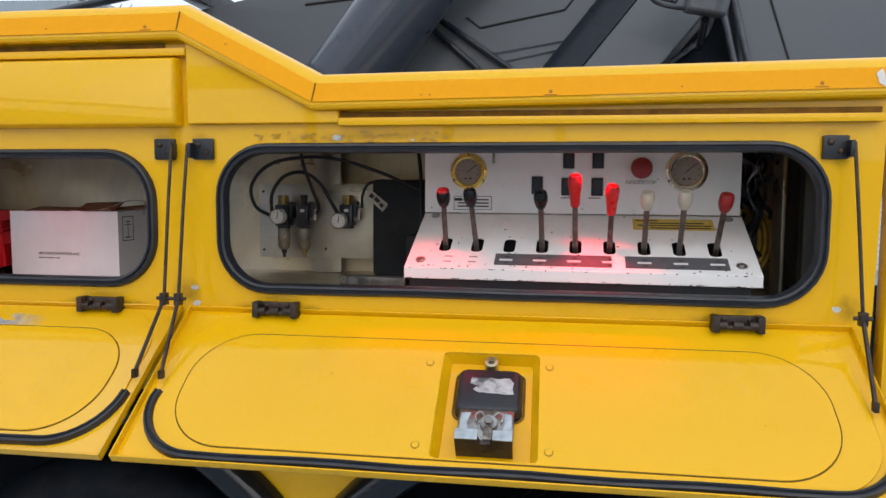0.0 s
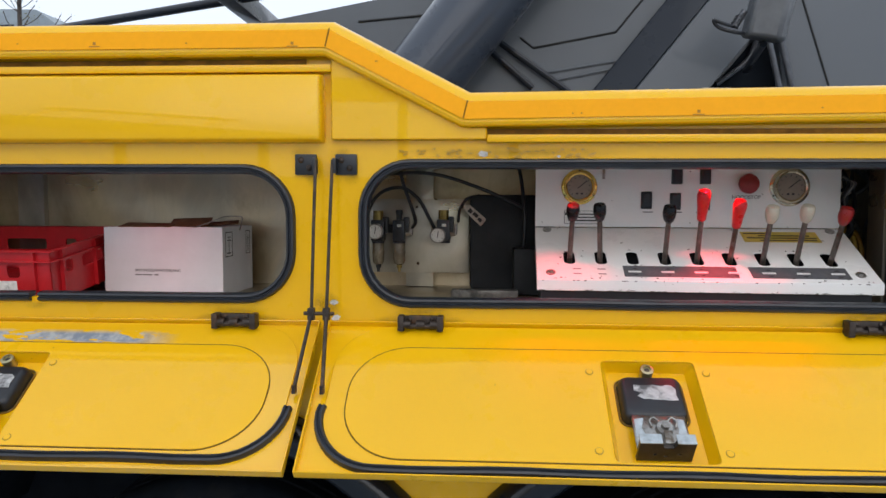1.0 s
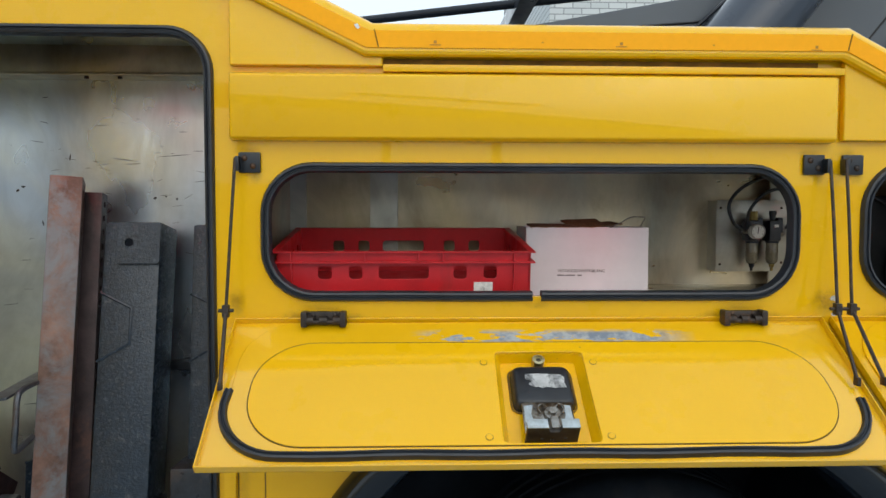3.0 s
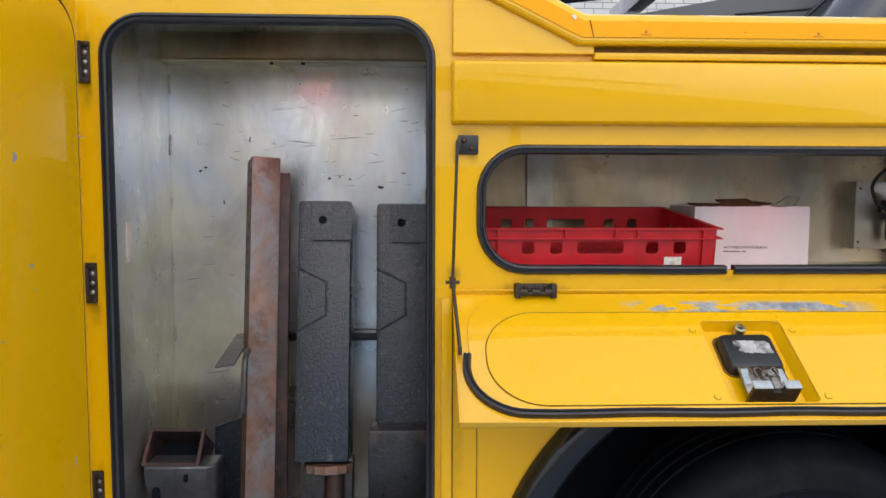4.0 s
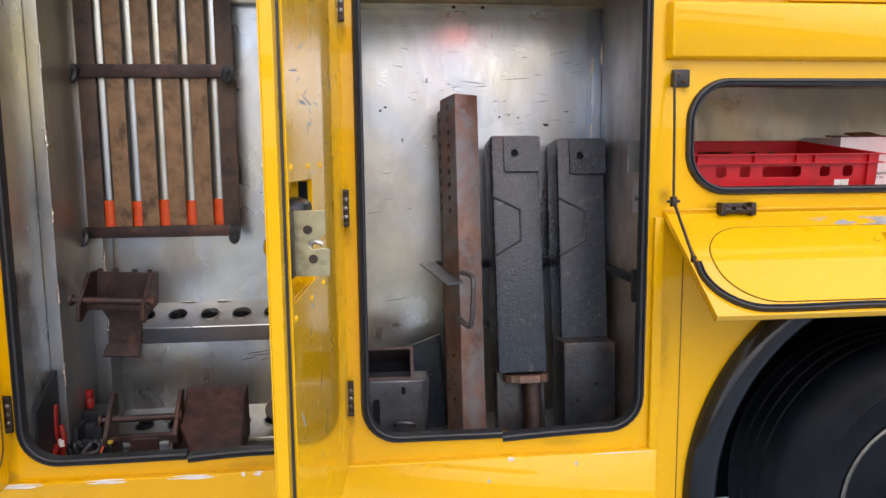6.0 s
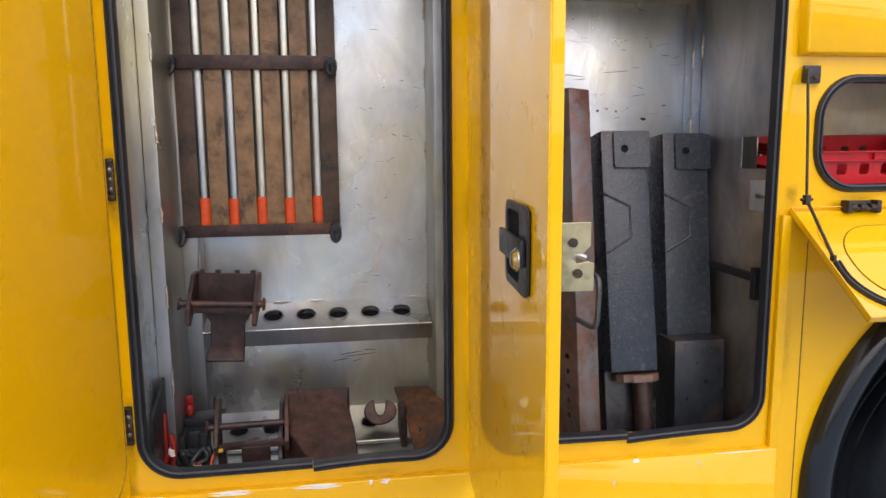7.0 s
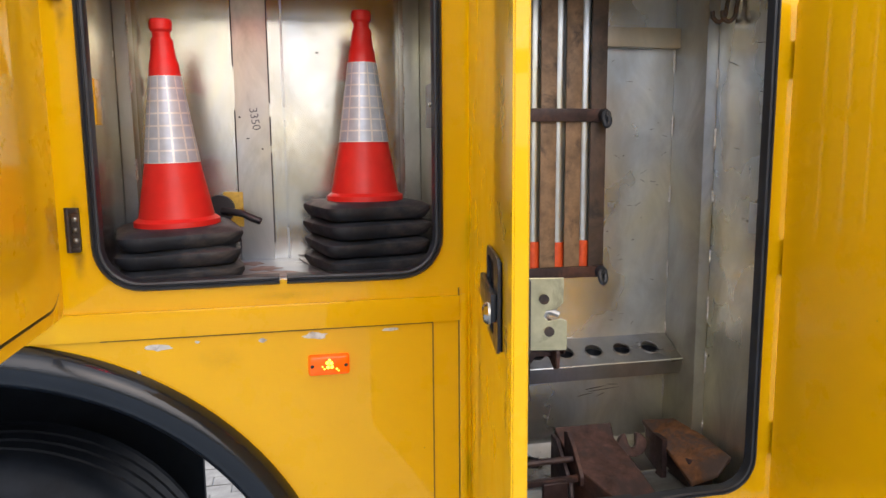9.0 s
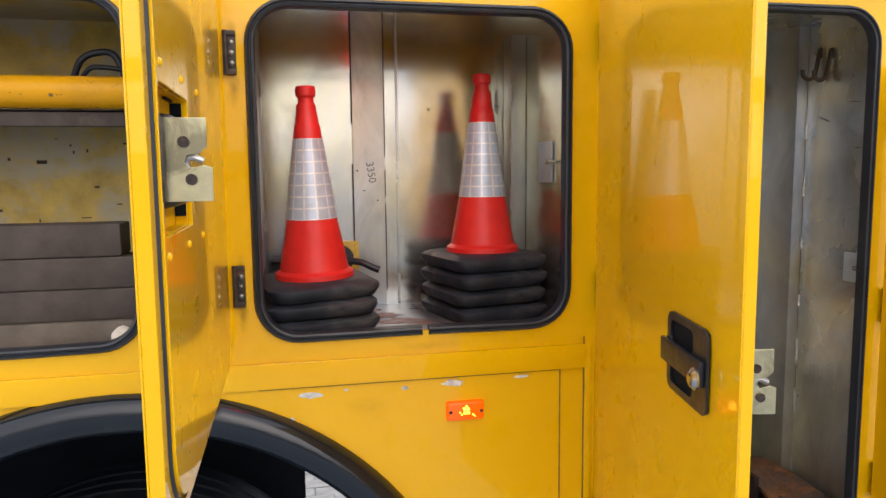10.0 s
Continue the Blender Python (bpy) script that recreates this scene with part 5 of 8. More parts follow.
for k in range(3):
    hose("thin_wire", [(0.36, 0.30, 1.66 - .01 * k), (0.385 + 0.006 * k, 0.28, 1.63), (0.375, 0.29, 1.59), (0.395, 0.30, 1.53)], 0.0016, STEEL if k == 1 else GREYLABEL, loom, LI)
bm = B()
cbox(bm, 0.430, 0.437, 0.212, 0.285, 1.336, 1.688, 0.001)
part("side_bracket", bm, ALU_DARK, loom, "scribbled grey bracket", at=LI)

# dull end sheet of the control locker with a bolted edge strip
END_SHEET = plain("dull_brown_sheet", (0.20, 0.185, 0.165), 0.5, 0.3, var=0.3, scale=9, bumpy=0.2, stain=(0.10, 0.085, 0.07), stain_at=0.58)
bm = B()
cbox(bm, 0.532, 0.5385, 0.022, 0.5645, 1.336, 1.689, 0.001)
tpart("end_sheet", bm, END_SHEET, "dull brown-grey end sheet of the control locker")
bm = B()
cbox(bm, 0.505, 0.5315, 0.30, 0.335, 1.336, 1.689, 0.002)
tpart("end_post", bm, ALU_COLUMN, "dull post in the control locker")
for y, z in ((0.16, 1.58), (0.17, 1.46), (0.25, 1.52), (0.10, 1.42)):
    bm = B()
    dome(bm, (0.532, y, z), (-1, 0, 0), 0.006, 0.004)
    tpart("bolt", bm, HINGE)

# ---------------------------------------------------------------- flat locker with crate and carton
CRATE = plain("red_crate_plastic", (0.50, 0.012, 0.018), 0.38, var=0.15, scale=12, bumpy=0.08, stain=(0.30, 0.02, 0.02), stain_at=0.7)


def crate():
    """Shallow stacking crate: walls with handle slots, rims and ribs. Local origin: front left bottom corner."""
    L, D, H, t = 0.603, 0.40, 0.125, 0.004
    e = thing("plastic_crate", "empty red plastic stacking crate tilted on the locker floor", "crate", at=pose(-2.119, 0.050, 1.338, 6.8, 0, 1.4))

    def wall_holes(n):
        hs = []
        for x, w in ((0.12, 0.030), (0.19, 0.030), (0.30, 0.115), (0.43, 0.030), (0.50, 0.030)) if n > 0.5 else ((0.09, 0.03), (0.2, 0.10), (0.31, 0.03)):
            hs.append(rrect(x - w / 2, x + w / 2, 0.060, 0.090, 0.008, 4))
        return hs
    side = Matrix(((0, 1, 0, 0), (1, 0, 0, 0), (0, 0, 1, 0), (0, 0, 0, 1)))
    for name, ln, m in (("front_wall", L, Matrix.Translation((0, 0.012, 0))), ("back_wall", L, Matrix.Translation((0, D - 0.016, 0))),
                        ("end_wall", D, Matrix.Translation((0.012, 0, 0)) @ side), ("end_wall", D, Matrix.Translation((L - 0.016, 0, 0)) @ side)):
        bm = B()
        plate(bm, [(0.012, 0), (ln - 0.012, 0), (ln - 0.012, H), (0.012, H)], wall_holes(ln), 0, t, m)
        part(name, bm, CRATE, e, bevel=0.001)
    bm = B()
    box(bm, 0.016, L - 0.016, 0.016, D - 0.016, 0.0, 0.004)
    part("base", bm, CRATE, e)
    for z in (H - 0.003, H - 0.027):
        bm = B()
        for x0, x1, y0, y1 in ((0, L, 0, 0.0118), (0, L, D - 0.0118, D), (0, 0.0118, 0.0118, D - 0.0118), (L - 0.0118, L, 0.0118, D - 0.0118)):
            cbox(bm, x0, x1, y0, y1, z, z + 0.003, 0.0008)
        part("rim", bm, CRATE, e)
    for x in (0.045, 0.21, 0.335, 0.39, 0.555):
        bm = B()
        box(bm, x - 0.0015, x + 0.0015, 0.002, 0.0118, 0.002 if x in (0.045, 0.555) else H - 0.025, H - 0.003)
        part("rib", bm, CRATE, e)
    for y in (0.05, 0.2, 0.35):
        bm = B()
        box(bm, L - 0.0118, L - 0.002, y - 0.0015, y + 0.0015, 0.002, H - 0.003)
        part("rib", bm, CRATE, e)
    bm = B()
    box(bm, 0.462, 0.506, 0.0108, 0.0118, 0.026, 0.052)
    part("sticker", bm, plain("torn_sticker", (0.68, 0.68, 0.64), 0.5, var=0.2, scale=80, stain=(0.12, 0.15, 0.12), stain_at=0.6), e, "torn white sticker")
    return e


crate()
panel("locker_ledge", -2.14, -1.50, 0.42, 0.452, 1.3352, 1.382, ALU_DARK)

CARTON = plain("white_carton", (0.70, 0.71, 0.74), 0.42, var=0.06, scale=9, bumpy=0.1, stain=(0.50, 0.49, 0.48), stain_at=0.68)
KRAFT = plain("brown_cardboard", (0.22, 0.13, 0.07), 0.8, var=0.3, scale=30)
ctn = thing("cardboard_box", "white printed cardboard carton with torn open top", "box", at=pose(-1.506, 0.262, 1.3355, 0, 0, -1.5))
bw, bd, bh = 0.318, 0.215, 0.178
for x0, x1, y0, y1 in ((0, bw, 0, 0.004), (0, bw, bd - 0.004, bd), (0, 0.004, 0.004, bd - 0.004), (bw - 0.004, bw, 0.004, bd - 0.004)):
    t = bmesh.new()
    n = 24
    along_x = x1 - x0 > 0.1
    for i in range(n + 1):
        a = i / n
        h = bh + 0.0025 * noise.noise((a * 9, x0 * 5 + y0 * 7, 1.0)) + 0.0015 * noise.noise((a * 40, x0 * 5, 2.0))
        for y in ((y0, y1) if along_x else (x0, x1)):
            for z in (0.0, h):
                t.verts.new((x0 + (x1 - x0) * a, y, z) if along_x else (y, y0 + (y1 - y0) * a, z))
    t.verts.ensure_lookup_table()
    for i in range(n):
        q4, p4 = i * 4, (i + 1) * 4
        for a, b in ((0, 1), (1, 3), (3, 2), (2, 0)):
            t.faces.new([t.verts[k] for k in (q4 + a, q4 + b, p4 + b, p4 + a)])
    t.faces.new([t.verts[k] for k in (0, 1, 3, 2)])
    t.faces.new([t.verts[k] for k in (n * 4, n * 4 + 2, n * 4 + 3, n * 4 + 1)])
    part("carton_wall", t, CARTON, ctn)
bm = B()
box(bm, 0.004, bw - 0.004, 0.004, bd - 0.004, 0.0, 0.004)
part("carton_base", bm, KRAFT, ctn)
for x0, x1, y, tilt, wob in ((0.02, 0.15, 0.03, 8, 1), (0.13, 0.235, 0.09, 16, 2), (0.20, 0.30, 0.14, 5, 3)):
    bm = B()
    m = pose(x0, y, bh - 0.004, tilt, 4 - 3 * wob, 6 * wob)
    cbox(bm, 0, x1 - x0, 0, 0.07, 0, 0.004, 0.0006, m)
    part("torn_flap", bm, KRAFT, ctn, "torn brown cardboard flap")
hose("wire_handle", [(0.205, 0.03, bh - 0.01), (0.26, 0.06, bh + 0.012), (0.292, 0.08, bh + 0.026), (0.325, 0.09, bh + 0.027), (0.335, 0.095, bh + 0.022), (0.322, 0.11, bh - 0.01)], 0.0016, STEEL, ctn, None)
lettering("WIT/WEISS/WHITE/BLANC", 0.0105, ctn, pose(0.082, -0.0004, 0.062, 90, 0, 0), INK, label="small black print")
bm = B()
for x in range(3):
    box(bm, 0.082 + (0, 0.021, 0.052)[x], 0.100 + (0, 0.028, 0.045)[x], -0.0006, -0.0002, 0.0525, 0.0555)
part("print_line", bm, GREYLABEL, ctn)
for y in (0.018, 0.165):
    bm = B()
    w = 0.048 if y < 0.1 else 0.03
    for a, b, c, d in ((y, y + w, 0.10, 0.102), (y, y + w, 0.163, 0.165), (y, y + 0.002, 0.10, 0.165), (y + w - 0.002, y + w, 0.10, 0.165), (y + w / 2 - 0.001, y + w / 2 + 0.001, 0.112, 0.152),
                       (y + 0.012, y + w - 0.012, 0.108, 0.111), (y + 0.010, y + w - 0.010, 0.142, 0.144), (y + 0.014, y + w - 0.014, 0.150, 0.152)):
        box(bm, bw + 0.0002, bw + 0.0006, a, b, c, d)
    part("handling_mark", bm, INK, ctn, "framed black handling symbol")

# stiffeners on the back sheet
for x0, x1, z0, z1 in ((-1.928, -1.847, 1.336, 1.689), (-2.164, -2.118, 1.336, 1.689)):
    panel("stiffener", x0, x1, 0.545, 0.5645, z0, z1, ALU_STRIP)
bm = B()
tube(bm, [(-1.532, 0.05, 1.689), (-1.530, 0.05, 1.672), (-1.533, 0.052, 1.660), (-1.529, 0.05, 1.648)], 0.003, 6)
tpart("chain_end", bm, STEEL)

# ---------------------------------------------------------------- tall locker: columns, beams, weld beads
STEEL_DULL = plain("dull_grey_tube", (0.16, 0.165, 0.17), 0.45, 0.3, var=0.2, scale=20)
WELD = plain("bright_weld", (0.55, 0.54, 0.52), 0.3, 1.0, var=0.3, scale=200, bumpy=0.6)
for x0, x1, y0, y1, z0, z1 in ((-2.246, -2.2155, 0.43, 0.4848, 0.605, 1.925), (-3.084, -3.0455, 0.31, 0.4918, 0.605, 2.145), (-3.8345, -3.757, 0.405, 0.4918, 0.605, 2.145),
                               (-3.8345, -3.80, 0.18, 0.405, 0.605, 2.145), (-3.962, -3.9155, 0.43, 0.5098, 1.313, 2.115), (-4.7245, -4.69, 0.44, 0.5098, 1.313, 2.115)):
    bm = B()
    cbox(bm, x0, x1, y0, y1, z0, z1, 0.003)
    tpart("corner_column", bm, ALU_COLUMN)
for x0, x1, y0, z0, z1, y1 in ((-3.005, -2.2155, 0.425, 1.930, 2.008, 0.4848), (-3.005, -2.2155, 0.405, 1.922, 1.9295, 0.4848), (-3.757, -3.084, 0.455, 1.93, 1.99, 0.4918)):
    bm = B()
    cbox(bm, x0, x1, y0, y1, z0, z1, 0.003)
    tpart("cross_beam", bm, ALU_DARK)
# dark roof frame, tube lamp and bolts in the head of the tall locker
bm = B()
cbox(bm, -3.0, -2.22, 0.16, 0.20, 2.012, 2.049, 0.003)
cbox(bm, -3.0, -2.22, 0.30, 0.34, 2.012, 2.049, 0.003)
tpart("roof_frame", bm, HINGE, "dark roof frame of the tall locker")
bm = B()
cone(bm, (-2.96, 0.10, 1.988), (-2.563, 0.10, 1.982), 0.011, seg=16)
tl = tpart("tube_lamp", bm, STEEL_DULL, "unlit grey tube lamp")
for x in (-2.97, -2.56):
    bm = B()
    cbox(bm, x - 0.014, x + 0.014, 0.086, 0.114, 1.970, 2.049, 0.003)
    part("lamp_holder", bm, BLACK, tl)
for x in (-2.69, -2.60):
    bm = B()
    cone(bm, (x, 0.42, 1.9215), (x, 0.42, 1.915), 0.006, 0.006, 6)
    tpart("bolt", bm, HINGE)
rw = random.Random(9)


def weld(p, d, ln, r=0.0035):
    bm = B()
    p, d = Vector(p), Vector(d).normalized()
    n = max(4, int(ln / 0.006))
    pts = [p + d * (ln * i / n) + Vector((rw.uniform(-1, 1), rw.uniform(-1, 1), rw.uniform(-1, 1))) * 0.0012 for i in range(n + 1)]
    rings = []
    u, w = basis(d)
    for i, q in enumerate(pts):
        rr = r * (0.8 + 0.5 * rw.random())
        rings.append([bm.verts.new(q + (u * math.cos(a) + w * math.sin(a)) * rr) for a in [2 * math.pi * k / 6 for k in range(6)]])
    for a, b in zip(rings, rings[1:]):
        for k in range(6):
            bm.faces.new((a[k], a[(k + 1) % 6], b[(k + 1) % 6], b[k]))
    tpart("weld_bead", bm, WELD)


for x, y, zs in ((-3.0855, 0.487, (0.80, 1.02, 1.20, 1.45, 1.66, 1.86)), (-3.0465, 0.309, (0.74, 0.93, 1.10, 1.28, 1.46, 1.62, 1.80)), (-3.756, 0.402, (0.95, 1.13)),
                 (-3.80, 0.178, (0.85, 1.08, 1.3, 1.5, 1.7)), (-3.0035, 0.483, (0.86, 1.10, 1.28, 1.50, 1.66, 1.84)), (-2.247, 0.428, (1.30, 1.52, 1.72)), (-2.2165, 0.428, (1.0, 1.25, 1.75)),
                 (-3.963, 0.428, (1.36, 1.48, 1.6, 1.74, 1.9)), (-4.689, 0.438, (1.55, 1.78, 1.93))):
    for z in zs:
        weld((x, y, z), (0, 0, 1), rw.uniform(0.035, 0.075))
for x in (-3.56, -3.45, -3.16):
    weld((x, 0.490, 1.0165), (1, 0, 0), 0.045, 0.0024)
bm = B()
cbox(bm, -3.0045, -3.0022, 0.142, 0.170, 1.370, 1.472, 0.0008)
tpart("sticker_strip", bm, plain("cream_sticker", (0.72, 0.68, 0.58), 0.5, var=0.1, scale=40), "cream sticker strip")

# ---------------------------------------------------------------- tall locker: steel supports
RUST = plain("rusty_steel", (0.155, 0.088, 0.066), 0.45, 0.3, var=0.5, scale=13, bumpy=0.4, stain=(0.155, 0.165, 0.18), stain_at=0.52)
RUSTDARK = plain("dark_rusty_steel", (0.042, 0.026, 0.027), 0.44, 0.3, var=0.55, scale=20, bumpy=0.6, stain=(0.11, 0.052, 0.038), stain_at=0.58)
CASTBLACK = plain("black_painted_steel", (0.022, 0.034, 0.051), 0.22, 0.0, var=0.4, scale=50, bumpy=0.9, stain=(0.09, 0.10, 0.11), stain_at=0.66)
SLEEVEBLACK = plain("rust_streaked_black", (0.017, 0.023, 0.032), 0.34, 0.1, var=0.5, scale=22, bumpy=0.7, stain=(0.070, 0.050, 0.044), stain_at=0.58)
GREYSTEEL = plain("dull_grey_steel", (0.10, 0.108, 0.125), 0.42, 0.6, var=0.35, scale=16, bumpy=0.3, stain=(0.08, 0.05, 0.035), stain_at=0.62)


def leaning(x0, y0, z0, lean_x, lean_y):
    """Frame at a foot whose z axis leans: sideways lean_x, backwards lean_y (degrees)."""
    return pose(x0, y0, z0, -lean_y, lean_x, 0)


def prism(bm, loop, z0, z1, m=None):
    """Plan loop (x, y) extruded from z0 to z1."""
    a = [bm.verts.new(Vector((x, y, z0)) if m is None else m @ Vector((x, y, z0))) for x, y in loop]
    b = [bm.verts.new(Vector((x, y, z1)) if m is None else m @ Vector((x, y, z1))) for x, y in loop]
    n = len(loop)
    for i in range(n):
        j = (i + 1) % n
        bm.faces.new((a[i], a[j], b[j], b[i]))
    bm.faces.new(a[::-1])
    bm.faces.new(b)


# perforated rusty bars
def perforated_bar(name, label, x, y, yaw, w, d, h, lean_y, lean_x, zs, material):
    down = 0.0945 / math.cos(radians(lean_y))
    e = thing(name, label, "steel bar", "supports in the tall locker", at=leaning(x, y, 0.703, lean_x, lean_y) @ pose(0, 0, -down, 0, 0, yaw))
    t, h, zs = 0.006, h + down, [z + down for z in zs]
    bm = B()
    cbox(bm, 0, w, 0, t, 0, h, 0.0028)
    part("face", bm, material, e)
    bm = B()
    cbox(bm, 0, w, d - t, d, 0, h, 0.0025)
    part("rear_face", bm, material, e)
    side = Matrix(((0, 1, 0, 0), (1, 0, 0, 0), (0, 0, 1, 0), (0, 0, 0, 1)))
    hs = [rrect(d * 0.5 - 0.009, d * 0.5 + 0.009, z - 0.009, z + 0.009, 0.0088, 4) for z in zs]
    for xx in (0.0005, w - t - 0.0005):
        bm = B()
        plate(bm, [(t, 0), (d - t, 0), (d - t, h), (t, h)], hs, xx, xx + t, side)
        part("perforated_side", bm, material, e)
    return e


zs = [0.03 + 0.042 * i for i in range(5)] + [0.62 + 0.038 * i for i in range(9)]
perforated_bar("steel_bar", "rusty perforated square steel bar leaning on the locker wall", -2.712, 0.100, 21, 0.075, 0.095, 0.955, 9.2, 0.1, zs, RUST)
perforated_bar("steel_bar", "dark rusty perforated steel bar behind another", -2.735, 0.205, 8, 0.110, 0.05, 0.915, 9.2, -0.3, zs[:-1], RUSTDARK)

hb = thing("bar_handle", "flat steel strip and bent rod handle beside the rusty bar", "handle", at=pose(-2.704, 0.16, 1.085))
bm = B()
cbox(bm, -0.023, 0.023, 0.0, 0.385, -0.003, 0.003, 0.001, pose(-0.034, -0.115, 0.042, 0.5, -6, 6.5))
part("strip", bm, GREYSTEEL, hb)
bm = B()
tube(bm, smooth_path([(-0.004, 0.0, 0.055), (0.010, -0.085, 0.060), (0.014, -0.115, 0.045), (0.012, -0.120, -0.010), (0.008, -0.122, -0.060), (0.002, -0.100, -0.078), (-0.012, -0.01, -0.075)], 5), 0.0075, 8)
part("rod", bm, GREYSTEEL, hb)


def post(x0, w, ytop, ztop, zfoot, lean_y, d, label):
    """Black box-section leg with a welded head plate, pin hole and gusset weld outline."""
    y0 = ytop - (ztop - zfoot) * math.tan(radians(lean_y))
    e = thing("support_leg", label, "steel leg", "supports in the tall locker", at=leaning(x0, y0, zfoot, 0, lean_y))
    h = (ztop - zfoot) / math.cos(radians(lean_y))
    bm = B()
    cbox(bm, 0, w, 0, d, 0, h, 0.012)
    part("leg_tube", bm, CASTBLACK, e, "knobbly black painted tube")
    bm = B()
    plate(bm, rrect(w * 0.25, w + 0.002, h - 0.112, h - 0.006, 0.008, 4), [rrect(w * 0.47 - 0.011, w * 0.47 + 0.011, h - 0.068, h - 0.046, 0.0108, 6)], -0.010, 0.002)
    part("head_plate", bm, CASTBLACK, e, bevel=0.003)
    bm = B()
    cone(bm, (w * 0.47, -0.0045, h - 0.057), (w * 0.47, 0.004, h - 0.057), 0.0108, seg=14)
    part("pin_hole", bm, WELL_AND_SHADE, e)
    bm = B()
    tube(bm, [(0.0, -0.001, h - 0.185), (w * 0.55, -0.001, h - 0.225), (w * 0.55, -0.001, h - 0.315), (0.0, -0.001, h - 0.36)], 0.004, 6)
    part("gusset_weld", bm, CASTBLACK, e)
    return e


leg1 = post(-2.597, 0.145, 0.300, 1.528, 0.835, 10.8, 0.13, "black box-section support leg with rusty foot disc")
bm = B()
t = bmesh.new()
n = 28
ring = [(0.064 + (0.004 if k % 2 else -0.002)) for k in range(n)]
prism(t, [(0.088 + r * math.cos(2 * math.pi * k / n), 0.035 + r * 0.9 * math.sin(2 * math.pi * k / n)) for k, r in enumerate(ring)], -0.028, -0.006)
part("foot_disc", t, RUST, leg1, "rusty serrated foot disc", bevel=0.002)
bm = B()
cone(bm, (0.105, 0.030, -0.228), (0.105, 0.035, -0.028), 0.027, seg=20)
part("screw_shaft", bm, RUSTDARK, leg1)
bm = B()
cbox(bm, 0.004, 0.150, 0.066, 0.128, -0.222, 0.0, 0.006)
part("foot_block", bm, SLEEVEBLACK, leg1)
leg2 = post(-2.385, 0.148, 0.340, 1.520, 0.609, 7.6, 0.13, "black box-section support leg in a rusty sleeve")
bm = B()
cbox(bm, -0.016, 0.142, -0.060, 0.066, 0.002, 0.306, 0.008, pose(0, 0, 0, 4.0, 0, 0))
part("sleeve", bm, SLEEVEBLACK, leg2, "rust-streaked black sleeve")

# open-ended socket and plate on the locker floor
sk = thing("steel_socket", "dull grey steel socket with open square mouth", "steel socket", "supports in the tall locker", at=pose(-2.90, 0.2, 0.608))
bm = B()
lo = [(-0.066, -0.030), (0.080, -0.030), (0.092, -0.012), (0.092, 0.06), (-0.070, 0.06)]
hi = [(-0.086, -0.040), (0.078, -0.040), (0.100, -0.022), (0.100, 0.05), (-0.086, 0.05)]
vs = [[bm.verts.new((x, y, z)) for x, y in lp] for lp, z in ((lo, 0.0), (lo, 0.06), (hi, 0.19), (hi, 0.224))]
for a, b in zip(vs, vs[1:]):
    for k in range(5):
        bm.faces.new((a[k], a[(k + 1) % 5], b[(k + 1) % 5], b[k]))
bm.faces.new(vs[0][::-1])
bm.faces.new(vs[-1])
part("body", bm, GREYSTEEL, sk, bevel=0.006)
mm = pose(-0.019, 0.002, 0.262, -38, 0, -2)
bm = B()
plate(bm, rrect(-0.076, 0.076, -0.052, 0.052, 0.004, 2), [rrect(-0.066, 0.066, -0.042, 0.042, 0.003, 2)], -0.002, 0.008, mm)
plate(bm, rrect(-0.071, 0.071, -0.046, 0.046, 0.004, 2), [rrect(-0.066, 0.066, -0.042, 0.042, 0.003, 2)], 0.008, 0.11, mm)
part("mouth", bm, RUSTDARK, sk, "rusty square mouth", bevel=0.001)
bm = B()
plate(bm, rrect(-0.066, 0.066, -0.042, 0.042, 0.004, 2), [], 0.09, 0.098, mm)
part("mouth_floor", bm, WELL_AND_SHADE, sk)
bm = B()
plate(bm, rrect(-0.064, -0.044, 0.085, 0.170, 0.0098, 5), [], -0.044, -0.030)
part("slot", bm, WELL_AND_SHADE, sk)
bm = B()
plate(bm, rrect(0.018, 0.030, 0.182, 0.204, 0.0058, 5), [], -0.0425, -0.036)
part("slot", bm, WELL_AND_SHADE, sk)
hose("lifting_eye", [(0.0, -0.034, 0.088), (0.008, -0.062, 0.106), (0.045, -0.066, 0.104), (0.055, -0.036, 0.085)], 0.006, GREYSTEEL, sk, None)
bk = thing("steel_plate", "black bent steel plate leaning behind the socket", "steel plate", at=pose(-2.80, 0.37, 0.608, -3, 0, 0))
bm = B()
plate(bm, [(-0.06, 0.0), (0.072, 0.0), (0.052, 0.298), (-0.062, 0.258), (-0.07, 0.02)], [], 0.0, 0.012)
tube(bm, [(0.070, -0.003, 0.005), (0.050, -0.003, 0.295), (-0.060, -0.003, 0.257)], 0.006, 6)
part("sheet", bm, CASTBLACK, bk, bevel=0.002)

rb = thing("retaining_bar", "black steel retaining bar bracketed to the locker side", "steel bar", at=pose(-2.23, 0.45, 1.12))
bm = B()
cbox(bm, -0.52, 0.0, -0.020, 0.018, -0.012, 0.012, 0.002)
part("bar", bm, BLACK, rb)
bm = B()
cbox(bm, -0.012, 0.002, -0.39, 0.0, -0.010, 0.012, 0.002)
part("arm", bm, BLACK, rb)
bm = B()
cbox(bm, -0.014, 0.004, -0.400, -0.380, -0.060, 0.030, 0.003)
part("catch", bm, BLACK, rb)

# ---------------------------------------------------------------- tall locker: pole rack, holed shelves, brackets
SLAT = plain("scuffed_brown_slat", (0.235, 0.145, 0.080), 0.5, var=0.4, scale=24, bumpy=0.3, stain=(0.045, 0.030, 0.022), stain_at=0.60)
